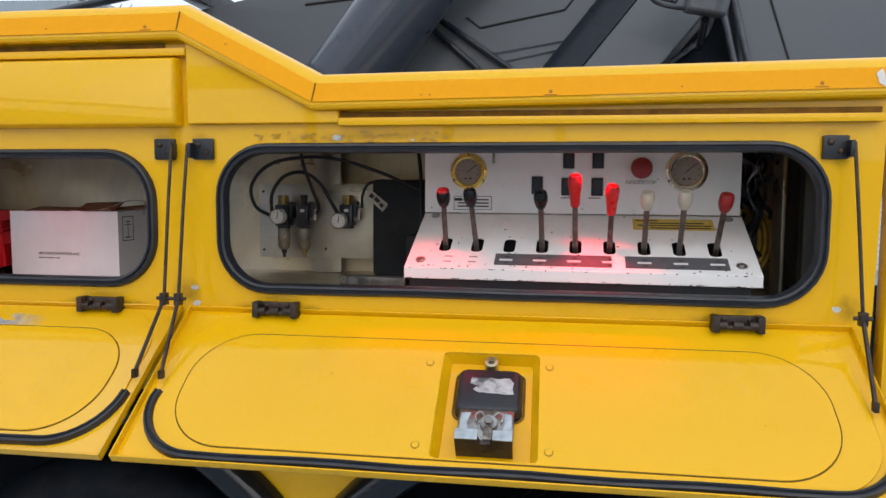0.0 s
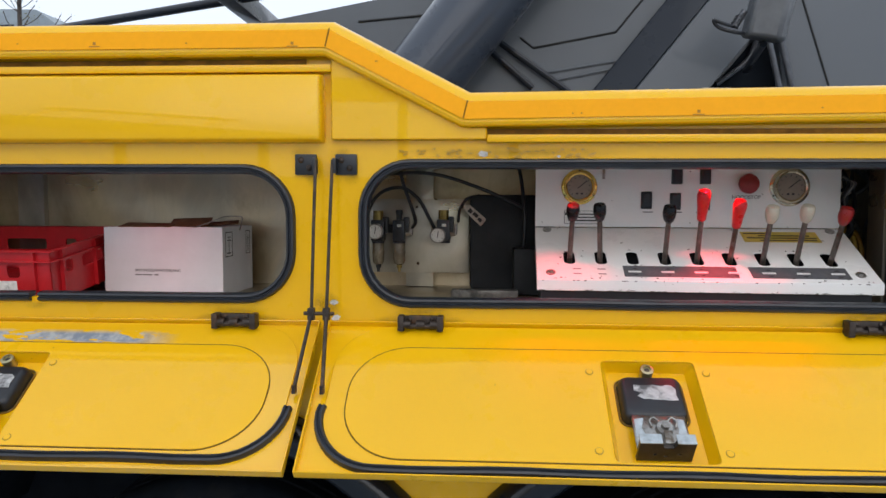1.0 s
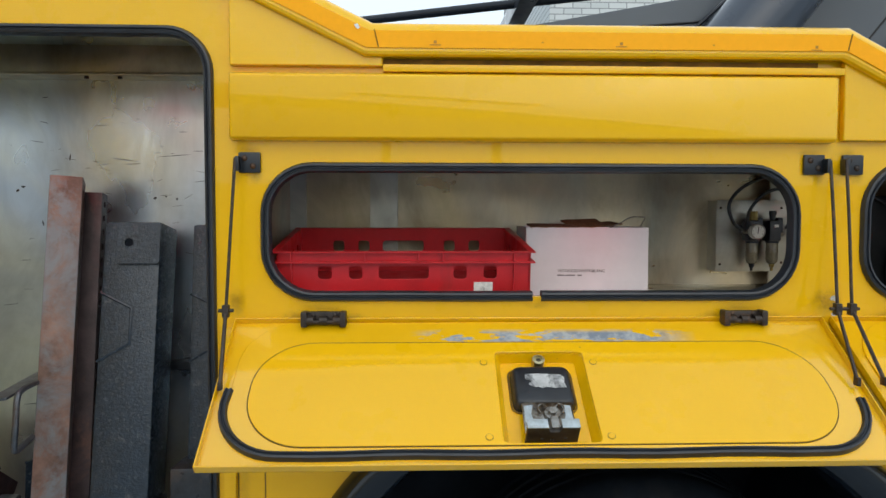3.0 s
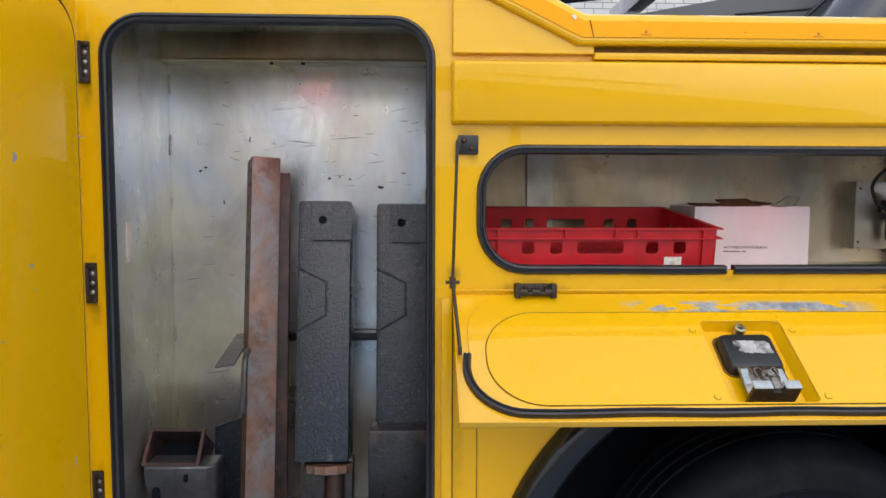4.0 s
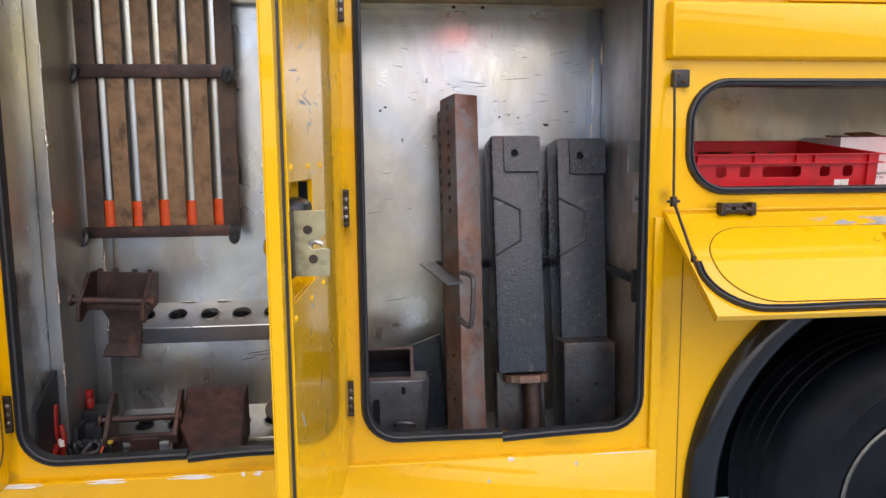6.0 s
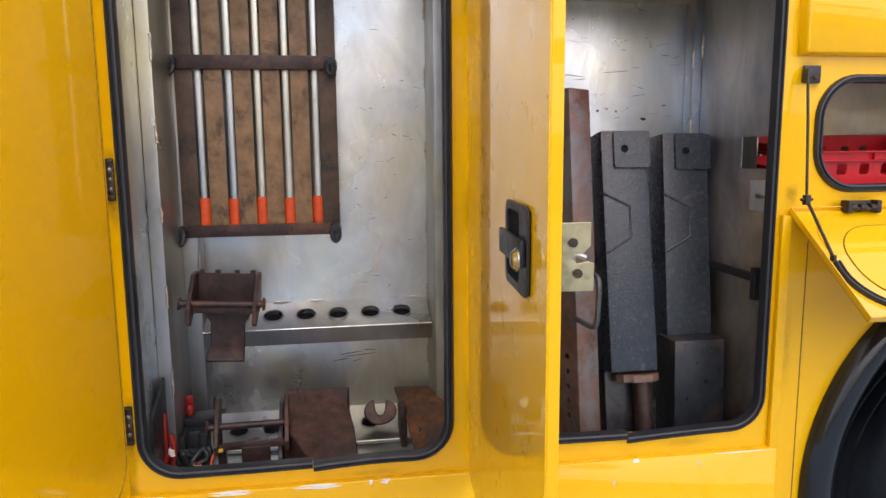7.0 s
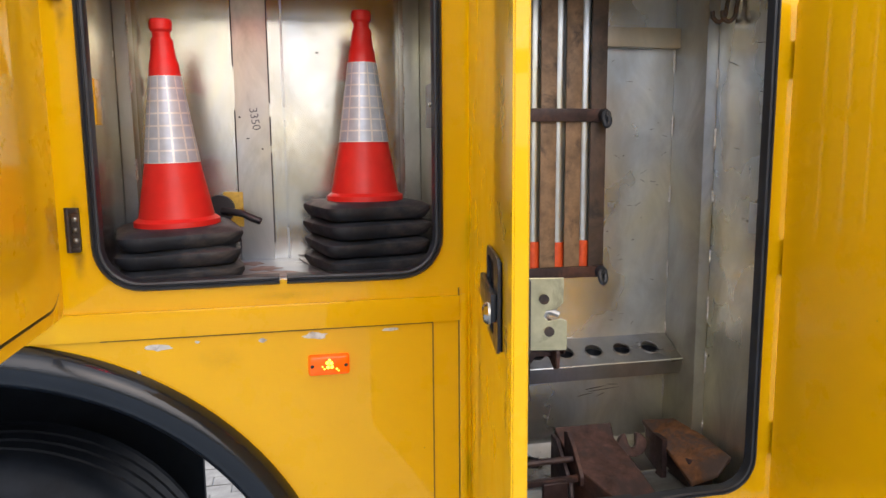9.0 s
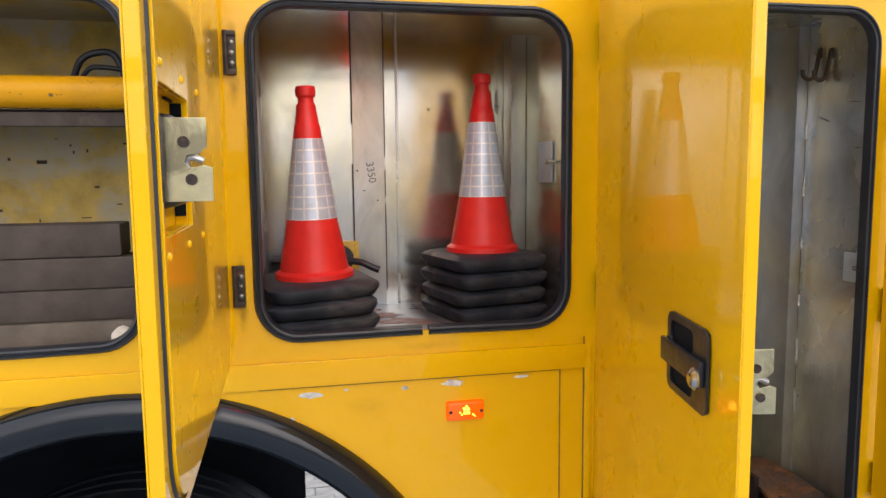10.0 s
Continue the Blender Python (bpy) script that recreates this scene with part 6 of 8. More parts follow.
SLAT_DARK = plain("blackened_brown_slat", (0.075, 0.048, 0.034), 0.55, var=0.4, scale=16, bumpy=0.3, stain=(0.025, 0.02, 0.018), stain_at=0.58)
ORANGE = plain("orange_grip", (0.72, 0.09, 0.02), 0.45, var=0.15, scale=40)
ROD = metal("steel_rod", (0.58, 0.64, 0.70), 0.36, (1, 1, 0.3), dirt_amt=0.25, scratch=0.2)
rack = thing("pole_rack", "rack of brown slats holding steel poles with orange grips", "rack", at=pose(-3.58, 0.41, 1.24))
KI = Matrix.Translation((3.58, -0.41, -1.24))
for i in range(6):
    x = -3.797 + 0.0788 * i
    bm = B()
    cbox(bm, x + 0.002, x + 0.051, 0.404, 0.412, 1.262, 2.14, 0.0015, pose(0, 0, 0, 0, 0.0, 0))
    part("slat", bm, SLAT_DARK if i in (0, 5) else SLAT, rack, at=KI)
for i in range(5):
    x = -3.797 + 0.0788 * i + (0.060, 0.0665, 0.0665, 0.0660, 0.0700)[i]
    bm = B()
    cone(bm, (x, 0.4375, 1.28), (x, 0.4375, 2.14), 0.0240, seg=20)
    p_ob = part("pole", bm, ROD, rack, "bright steel pole", at=KI)
    bm = B()
    cone(bm, (x, 0.4375, 1.262), (x, 0.4375, 1.345 - 0.004 * (i % 2)), 0.0249, 0.0247, 20)
    part("grip", bm, ORANGE, p_ob, "orange grip")
for z, h in ((1.722, 0.019), (1.250, 0.017)):
    bm = B()
    cbox(bm, -3.812, -3.352, 0.392, 0.403, z - h, z + h, 0.002)
    c_ob = part("crossbar", bm, RUSTDARK, rack, "dark brown crossbar", at=KI)
    for x in (-3.800, -3.366):
        bm = B()
        cone(bm, (x, 0.392, z), (x, 0.372, z), 0.018, 0.015, 16)
        cone(bm, (x, 0.372, z), (x, 0.366, z), 0.008, 0.006, 6)
        tube(bm, smooth_path([(x - 0.006, 0.380, z + 0.004), (x - 0.008, 0.370, z - 0.020), (x, 0.368, z - 0.032), (x + 0.009, 0.370, z - 0.020), (x + 0.008, 0.380, z)], 4), 0.0085, 8)
        part("rubber_catch", bm, RUBBER, c_ob, "black rubber catch")
for x in (-3.75, -3.40):
    bm = B()
    box(bm, x - 0.01, x + 0.01, 0.412, 0.4915, 1.70, 1.73)
    part("standoff", bm, ALU_DARK, rack, at=KI)


def holed_shelf(z, holes, yf=0.400, yb=0.4915, drop=0.080, lip=0.0765):
    """Bent aluminium strip: sloping top with round holes and a turned-down lip."""
    e = thing("holed_shelf", "bent aluminium shelf strip with a row of round holes", "shelf", "holed shelves", at=pose(-3.42, 0.45, z - drop - lip))
    EI = Matrix.Translation((3.42, -0.45, -(z - drop - lip)))
    a, b = Vector((0, yf, z - drop)), Vector((0, yb, z))
    d = (b - a).normalized()
    nn = Vector((0, -d.z, d.y))
    q = Matrix(((1, 0, 0, 0), (0, -nn.y, d.y, a.y), (0, -nn.z, d.z, a.z), (0, 0, 0, 1)))
    ln = (b - a).length
    bm = B()
    hs = [rrect(x - 0.027, x + 0.027, ln * 0.5 - 0.027, ln * 0.5 + 0.027, 0.0269, 7) for x in holes]
    plate(bm, [(-3.752, 0), (-3.0865, 0), (-3.0865, ln), (-3.752, ln)], hs, 0.0, 0.003, q)
    part("top", bm, ALU_SHELF, e, at=EI)
    bm = B()
    box(bm, -3.752, -3.0865, -0.001, 0.002, -lip, -0.0008, pose(0, yf, z - drop, 16, 0, 0))
    part("lip", bm, ALU_SHELF, e, at=EI)
    bm = B()
    tube(bm, [(-3.752, yf + 0.0015, z - drop - 0.0005), (-3.0865, yf + 0.0015, z - drop - 0.0005)], 0.0028, 8)
    part("folded_edge", bm, ALU, e, at=EI)
    for x in holes:
        bm = B()
        pts = [q @ Vector((x + 0.0295 * math.cos(t), -0.0008, ln * 0.5 + 0.0295 * math.sin(t))) for t in [2 * math.pi * k / 20 for k in range(20)]]
        tube(bm, pts, 0.0026, 6, closed=True)
        part("hole_rim", bm, ALU_SHELF, e, at=EI)
        # closed black cup added under each hole to keep it dark
        bm = B()
        c0, c1 = q @ Vector((x, 0.004, ln * 0.5)), q @ Vector((x, 0.004, ln * 0.5)) + Vector((0, 0.004, -min(0.055, drop + lip - 0.02)))
        cone(bm, c0, c1, 0.0268, 0.0268, 18, caps=False)
        lo = [v for v in bm.verts][18:]
        bm.faces.new(lo)
        part("hole_darkener", bm, BLACK, e, "black cup added to darken the hole", at=EI)


ALU_SHELF = metal("brushed_shelf", (0.52, 0.53, 0.57), 0.36, (1, 1, 3), dirt_amt=0.2)
holed_shelf(1.014, [-3.172 - 0.0965 * i for i in range(6)], 0.372, 0.4915, 0.055, 0.052)
holed_shelf(0.668, [-3.277 - 0.0985 * i for i in range(5)], 0.325, 0.4915, 0.050, 0.011)


def bracket(at, label, tongue=True):
    """Rusty clevis: two cheeks, front bar, cross pin with washers; a toothed back plate and tapering tongue on the hung one."""
    e = thing("clevis_bracket", label, "bracket", "rusty brackets", at=at)
    q = lambda x: Matrix(((0, 1, 0, x), (1, 0, 0, 0), (0, 0, 1, 0), (0, 0, 0, 1)))
    prof = [(-0.062, -0.052), (-0.046, -0.060), (-0.010, -0.040), (0.075, -0.030), (0.075, 0.066), (0.020, 0.066), (-0.062, -0.010)]
    if not tongue:
        prof = [(-0.074, -0.034), (-0.072, -0.060), (-0.050, -0.066), (0.030, -0.066), (0.046, 0.056), (0.024, 0.064), (-0.020, 0.030)]
    for x in (0.0, 0.168 if tongue else 0.184):
        bm = B()
        plate(bm, prof, [], 0.0, 0.012, q(x))
        part("cheek", bm, RUSTDARK, e, bevel=0.002)
    bm = B()
    py = -0.034 if tongue else -0.016
    cone(bm, (-0.022, py, -0.002), (0.200, py, -0.002), 0.0095, seg=14)
    pin = part("pin", bm, RUSTDARK, e)
    for x in (-0.022, 0.193):
        bm = B()
        cone(bm, (x, py, -0.002), (x + 0.007, py, -0.002), 0.018, 0.015, 14)
        part("washer", bm, RUSTDARK, pin)
    if tongue:
        bm = B()
        box(bm, 0.012, 0.168, 0.064, 0.074, -0.028, 0.062)
        for x in (0.014, 0.056, 0.108, 0.150):
            box(bm, x, x + 0.014, 0.066, 0.073, 0.062, 0.071)
        part("back_plate", bm, RUSTDARK, e, bevel=0.001)
        bm = B()
        box(bm, 0.0125, 0.1675, 0.0005, 0.0635, -0.036, -0.028)
        part("floor_plate", bm, RUSTDARK, e)
        bm = B()
        cbox(bm, 0.0125, 0.1675, -0.022, -0.010, -0.030, -0.014, 0.002)
        part("front_bar", bm, RUSTDARK, e)
        bm = B()
        plate(bm, [(0.014, -0.030), (0.166, -0.030), (0.138, -0.076), (0.138, -0.150), (0.046, -0.150), (0.046, -0.076)], [], 0.056, 0.064)
        part("tongue", bm, RUSTDARK, e, bevel=0.002)
        bm = B()
        plate(bm, [(0.036, -0.040), (0.138, -0.040), (0.138, 0.0), (0.040, 0.0)], [], 0.0, 0.009, pose(0, 0.056, -0.146, -40, 0, 0))
        part("lip", bm, RUSTDARK, e, bevel=0.002)
    else:
        bm = B()
        cbox(bm, 0.0125, 0.1835, -0.062, -0.048, -0.052, -0.034, 0.002)
        part("front_bar", bm, RUSTDARK, e)
        bm = B()
        plate(bm, [(0.072, -0.040), (0.146, -0.040), (0.146, -0.132), (0.072, -0.132)], [], -0.076, -0.0625)
        part("tongue", bm, RUSTDARK, e, bevel=0.002)
        for x in (0.004, 0.172):
            bm = B()
            box(bm, x, x + 0.02, -0.02, 0.02, -0.134, -0.067)
            part("foot", bm, RUSTDARK, e)
    return e


bracket(pose(-3.757, 0.236, 1.086, 0, 3.0, 0), "dark rusty clevis bracket hung over the shelf")
bracket(pose(-3.706, 0.224, 0.740, 0, 0.0, 2), "rusty clevis bracket standing on the locker floor", tongue=False)


RUSTPLATE = plain("rust_brown_plate", (0.098, 0.052, 0.043), 0.48, 0.3, var=0.6, scale=24, bumpy=0.6, stain=(0.060, 0.042, 0.042), stain_at=0.52)
RUSTORANGE = plain("orange_rust_plate", (0.18, 0.078, 0.032), 0.52, 0.3, var=0.6, scale=24, bumpy=0.6, stain=(0.075, 0.056, 0.05), stain_at=0.50)

def ramp_block(at, rows, label, mat, depth):
    """Rusty welded ramp: plate over rows of (y, z, left x, right x), closed down to depth below it."""
    e = thing("steel_block", label, "steel block", "rusty blocks", at=at)
    bm = B()
    rings = []
    for y, z, xa, xb in rows:
        d = min(depth, z)
        rings.append([bm.verts.new(p) for p in ((xa, y, z), (xb, y, z), (xb, y, z - d), (xa, y, z - d))])
    for a, b in zip(rings, rings[1:]):
        for q4 in range(4):
            bm.faces.new((a[q4], a[(q4 + 1) % 4], b[(q4 + 1) % 4], b[q4]))
    bm.faces.new(rings[0][::-1])
    bm.faces.new(rings[-1])
    part("plate", bm, mat, e, bevel=0.004)
    return e


blk1 = ramp_block(pose(-3.42, 0.24, 0.6055), [(0.108, 0.176, -0.105, 0.080), (0.068, 0.143, -0.100, 0.073), (-0.033, 0.110, -0.094, 0.088), (-0.127, 0.079, -0.043, 0.094), (-0.200, 0.056, 0.0, 0.100)],
                  "rust-brown ramped steel block with a cut corner", RUSTPLATE, 0.5)
bm = B()
plate(bm, [(-0.070, 0.002), (0.098, 0.002), (0.098, 0.160), (0.06, 0.158), (-0.05, 0.068)], [], 0.0, 0.012, Matrix(((0, 1, 0, -0.120), (1, 0, 0, 0), (0, 0, 1, 0), (0, 0, 0, 1))))
part("side_cheek", bm, RUSTDARK, blk1, "dark side cheek", bevel=0.002)
blk = thing("steel_block", "orange rusty steel plate block with an open hook", "steel block", "rusty blocks", at=pose(-3.13, 0.27, 0.6055))
bm = B()
top = [(-0.072, 0.140, 0.148), (0.028, 0.118, 0.152), (0.066, 0.0, 0.136), (0.070, -0.135, 0.125), (0.020, -0.148, 0.085), (-0.036, -0.104, 0.042), (-0.046, 0.0, 0.09)]
a = [bm.verts.new(p) for p in top]
b = [bm.verts.new((x, y, z - 0.014)) for x, y, z in top]
for q4 in range(7):
    bm.faces.new((a[q4], a[(q4 + 1) % 7], b[(q4 + 1) % 7], b[q4]))
cen = [bm.verts.new((0.0, 0.0, 0.118)), bm.verts.new((0.0, 0.0, 0.104))]
for q4 in range(7):
    bm.faces.new((a[q4], a[(q4 + 1) % 7], cen[0]))
    bm.faces.new((b[(q4 + 1) % 7], b[q4], cen[1]))
part("plate", bm, RUSTORANGE, blk, "orange-rusted top plate", bevel=0.003)
bm = B()
cbox(bm, -0.020, 0.064, -0.06, 0.10, 0.0, 0.088, 0.004)
cbox(bm, -0.064, -0.046, 0.02, 0.13, 0.0, 0.126, 0.003)
part("foot", bm, RUSTDARK, blk, "dark rusty foot under the plate")
bm = B()
rim = [(0.050 * math.cos(t), 0.040 * math.sin(t)) for t in [radians(112 + 316 * q4 / 26) for q4 in range(27)]]
plate(bm, rim + [(0.014, 0.002), (0.007, -0.010), (-0.007, -0.010), (-0.014, 0.002)], [], -0.011, 0.011, pose(-0.118, 0.115, 0.078, -24, 0, 0))
part("hook", bm, RUSTPLATE, blk, "rusty open hook", bevel=0.004)

# battery clamp clutter
clut = thing("jump_leads", "black and red jump leads with clamps heaped in the corner", "cables", at=pose(-3.76, 0.2, 0.606))
bm = B()
cbox(bm, -0.038, 0.046, 0.065, 0.130, 0.110, 0.140, 0.006)
cbox(bm, 0.006, 0.030, 0.02, 0.085, 0.0, 0.112, 0.006)
cbox(bm, -0.038, -0.022, -0.01, 0.065, 0.0, 0.118, 0.006)
cbox(bm, -0.036, 0.012, 0.04, 0.10, 0.0, 0.112, 0.008)
part("clamp", bm, BLACK, clut)
bm = B()
lathe(bm, [(0.010, 0.13), (0.013, 0.15), (0.009, 0.158), (0.012, 0.170), (0.010, 0.182), (0.003, 0.185)], 14, Matrix.Translation((-0.026, 0.10, 0.010)))
part("knob", bm, DARKRED, clut, "red knob")
rj = random.Random(12)
for k in range(6):
    x = rj.uniform(-0.030, 0.030)
    y = rj.uniform(-0.075, 0.02)
    pts = [(x + rj.uniform(-.03, .03), y + rj.uniform(-.03, .03), 0.012 + 0.07 * abs(math.sin(j * 1.3 + k))) for j in range(6)]
    hose("lead", pts, 0.0075, RUBBER, clut, None)
# upright red leads with white sleeves, a black flap with a red edge
for k, (x, y, h, lean) in enumerate(((-0.056, -0.070, 0.095, 0.006), (-0.044, -0.058, 0.145, -0.005), (0.014, -0.045, 0.055, 0.006), (-0.062, -0.050, 0.200, 0.0))):
    hose("lead", [(x, y, 0.006), (x + lean, y + 0.004, h * 0.35), (x - lean, y, h * 0.7), (x + lean * 0.5, y + 0.006, h)], 0.0075, DARKRED, clut, None)
    if k in (1, 2):
        bm = B()
        cone(bm, (x, y - 0.001, h * 0.62), (x, y - 0.001, h * 0.62 + 0.018), 0.0098, seg=10)
        part("sleeve", bm, PAPER, clut, "white sleeve")
bm = B()
plate(bm, [(-0.14, 0.0), (-0.022, 0.0), (-0.022, 0.290), (-0.06, 0.270), (-0.14, 0.215)], [], 0.0, 0.008, Matrix(((0.06, 1, 0, -0.066), (1, 0, 0, 0), (0, 0, 1, 0), (0, 0, 0, 1))))
part("flap", bm, BLACK, clut, "black rubber flap")
hose("thin_wire", [(0.030, -0.085, 0.006), (0.036, -0.082, 0.03), (0.048, -0.060, 0.050), (0.056, -0.04, 0.078), (0.072, -0.03, 0.090)], 0.0028, ORANGE, clut, None)
hose("thin_wire", [(0.018, -0.090, 0.004), (0.022, -0.090, 0.018), (0.030, -0.086, 0.030)], 0.0028, YLABEL, clut, None)
bm = B()
cbox(bm, 0.060, 0.080, -0.046, -0.034, 0.082, 0.090, 0.002)
part("terminal", bm, YLABEL, clut, "pale yellow terminal")
for k, (y, z) in enumerate(((0.215, 2.045), (0.262, 2.052))):
    hk = thing("coat_hook", "dark bent steel hook on the locker side sheet", "hook", "hooks in the locker head", at=pose(-3.0475, y, z))
    bm = B()
    cbox(bm, -0.004, 0.0, -0.009, 0.009, -0.012, 0.018, 0.001)
    part("plate", bm, HINGE, hk)
    hose("bent_rod", [(-0.004, 0.0, 0.006), (-0.010, 0.0, -0.030), (-0.014, 0.004, -0.062), (-0.028, 0.010, -0.074), (-0.042, 0.016, -0.062), (-0.044, 0.017, -0.044)], 0.0062, HINGE, hk, None)

# ---------------------------------------------------------------- cone locker
CONERED = plain("red_cone_plastic", (0.68, 0.020, 0.016), 0.42, var=0.08, scale=18, bumpy=0.06, stain=(0.5, 0.03, 0.03), stain_at=0.72)
CONEBASE = plain("black_cone_base", (0.016, 0.021, 0.030), 0.55, var=0.5, scale=14, bumpy=0.5, stain=(0.075, 0.068, 0.066), stain_at=0.60)


def sleeve_mat():
    """Silver-white reflective sleeve with a square honeycomb print."""
    m, nt, b = node_mat("reflective_sleeve")
    tc = nt.nodes.new("ShaderNodeTexCoord")
    br = nt.nodes.new("ShaderNodeTexBrick")
    br.offset = 0.0
    br.inputs["Scale"].default_value = 1.0
    br.inputs["Mortar Size"].default_value = 0.0022
    br.inputs["Brick Width"].default_value = 0.026
    br.inputs["Row Height"].default_value = 0.029
    br.inputs["Color1"].default_value = (0.52, 0.60, 0.70, 1)
    br.inputs["Color2"].default_value = (0.46, 0.54, 0.64, 1)
    br.inputs["Mortar"].default_value = (0.74, 0.75, 0.75, 1)
    nt.links.new(tc.outputs["UV"], br.inputs["Vector"])
    nt.links.new(mix(nt, 1.0, br.outputs["Color"], ramp(nt, tex_noise(nt, 30, 4), [(0.3, 0.85), (0.7, 1.05)]), "MULTIPLY"), b.inputs["Base Color"])
    b.inputs["Roughness"].default_value = 0.33
    b.inputs["Metallic"].default_value = 0.25
    return m


SLEEVE = sleeve_mat()
CONE_BASE_H = 0.046


def traffic_cone(at, label):
    """Half-metre cone: hollow red body with a grip neck, reflective sleeve, heavy square base. Origin under the base."""
    e = thing("traffic_cone", label, "traffic cone", "stacked traffic cones", at=at)
    h0 = CONE_BASE_H
    body = [(0.101, 0.0), (0.100, 0.012), (0.094, 0.016), (0.0885, 0.020), (0.0640, 0.150), (0.0362, 0.352), (0.0325, 0.385), (0.0300, 0.388), (0.0270, 0.412), (0.0225, 0.432), (0.0200, 0.440), (0.0200, 0.452), (0.0250, 0.458), (0.0258, 0.474), (0.0225, 0.482), (0.012, 0.483), (0.0115, 0.470)]
    bm = B()
    lathe(bm, [(r, z + h0) for r, z in body], 40)
    part("body", bm, CONERED, e, "red plastic body")
    z0, z1 = 0.150, 0.352
    me = bpy.data.meshes.new("sleeve")
    seg, rows = 40, 3
    vs, fs = [], []
    for j in range(rows + 1):
        z = z0 + (z1 - z0) * j / rows
        r = 0.0640 + (0.0362 - 0.0640) * (z - 0.150) / 0.202 + 0.0012
        for i in range(seg + 1):
            a = 2 * math.pi * i / seg
            vs.append((r * math.cos(a), r * math.sin(a), z + h0))
    for j in range(rows):
        for i in range(seg):
            k = j * (seg + 1) + i
            fs.append((k, k + 1, k + seg + 2, k + seg + 1))
    me.from_pydata(vs, [], fs)
    uv = me.uv_layers.new(name="wrap")
    for lp in me.loops:
        i, j = lp.vertex_index % (seg + 1), lp.vertex_index // (seg + 1)
        uv.data[lp.index].uv = (i / seg * 0.312, j / rows * 0.203)
    me.polygons.foreach_set("use_smooth", [True] * len(me.polygons))
    me.materials.append(SLEEVE)
    s = new("sleeve", me)
    s.parent = e
    s["label"] = "silver-white reflective sleeve with square print"
    bm = B()
    loops = []
    for z, w, c in ((0.0, 0.118, 0.030), (0.004, 0.128, 0.034), (0.024, 0.140, 0.040), (0.034, 0.139, 0.040), (0.042, 0.126, 0.036), (0.046, 0.108, 0.030)):
        loops.append([bm.verts.new((x, y, z)) for x, y in rrect(-w, w, -w, w, c, 4)])
    for a, b in zip(loops, loops[1:]):
        for i in range(len(a)):
            j = (i + 1) % len(a)
            bm.faces.new((a[i], a[j], b[j], b[i]))
    bm.faces.new(loops[0][::-1])
    bm.faces.new(loops[-1])
    part("base", bm, CONEBASE, e, "heavy black rubber base", sharp=50)
    return e


first = traffic_cone(pose(-4.556, 0.226, 1.3165, 1.2, -1.6, 10), "red traffic cone with silver sleeve in a stack")
for k, (dx, dy, turn) in enumerate(((0.001, -0.001, 6), (0.0, 0.0, 12))):
    copy_thing(first, pose(-4.556 + dx - 0.0012 * (k + 1), 0.226 + dy - 0.0009 * (k + 1), 1.3165 + 0.0435 * (k + 1), 1.2, -1.6, turn))
for k, (dx, dy, turn) in enumerate(((0.001, 0.001, 16), (-0.001, 0.001, 12), (0.001, -0.001, 17), (0.0, 0.0, 14))):
    copy_thing(first, pose(-4.094 + dx, 0.278 + dy, 1.3125 + 0.0455 * k, 0, 0, turn))

panel("stiffener", -4.430, -4.338, 0.498, 0.5098, 1.3125, 2.1895, ALU_STRIP)
panel("stiffener", -4.300, -4.294, 0.500, 0.5098, 1.3125, 2.1895, ALU)
for x, z0, z1 in ((-4.4322, 1.86, 2.18), (-4.4322, 1.50, 1.74), (-4.3365, 1.76, 2.18), (-4.3365, 1.36, 1.62), (-4.3365, 1.64, 1.72)):
    panel("open_joint", x - 0.0016, x + 0.0016, 0.4965, 0.509, z0, z1, HINGE)
lettering("3350", 0.032, truck, TR @ pose(-4.393, 0.4975, 1.745, 90, 82, 0), GREYLABEL, name="marker_writing", label="faded marker writing on the sheet")
sa = thing("slotted_angle", "short slotted steel angle on the locker floor", "steel angle", at=pose(-4.215, 0.30, 1.3125, 0, 0, 12))
bm = B()
plate(bm, [(-0.018, -0.12), (0.018, -0.12), (0.018, 0.18), (-0.018, 0.18)], [rrect(-0.006, 0.006, -0.10 + 0.045 * k, -0.078 + 0.045 * k, 0.004, 2) for k in range(6)], 0.0, 0.003,
      Matrix(((1, 0, 0, 0), (0, 0, 1, 0), (0, 1, 0, 0), (0, 0, 0, 1))))
part("flange", bm, ALU_STRIP, sa)
bm = B()
box(bm, 0.018, 0.021, -0.12, 0.18, 0.0, 0.032)
part("web", bm, ALU_STRIP, sa)
# thin yellow patch added in place of a slot in the side sheet
bm = B()
cbox(bm, -4.7245, -4.7205, 0.196, 0.252, 1.688, 1.794, 0.0015)
tpart("side_patch", bm, YELLOW, "yellow patch standing in for a slot in the locker side")
vl = thing("drain_valve", "black hose end on a yellowed flange on the back sheet", "valve", at=pose(-4.455, 0.48, 1.46))
bm = B()
cbox(bm, -0.02, 0.035, 0.010, 0.028, -0.05, 0.05, 0.004)
part("flange", bm, YLABEL, vl, "yellowed flange")
bm = B()
cone(bm, (-0.025, -0.045, 0.005), (-0.025, 0.028, 0.005), 0.040, 0.036, 20)
part("cap", bm, RUBBER, vl)
hose("hose", [(-0.02, -0.04, 0.0), (0.03, -0.06, -0.005), (0.06, -0.07, -0.018), (0.085, -0.075, -0.028)], 0.010, RUBBER, vl, None)
hose("hose", [(-0.06, 0.0, 0.0), (-0.13, -0.01, 0.002), (-0.22, -0.01, 0.0)], 0.010, RUBBER, vl, None)

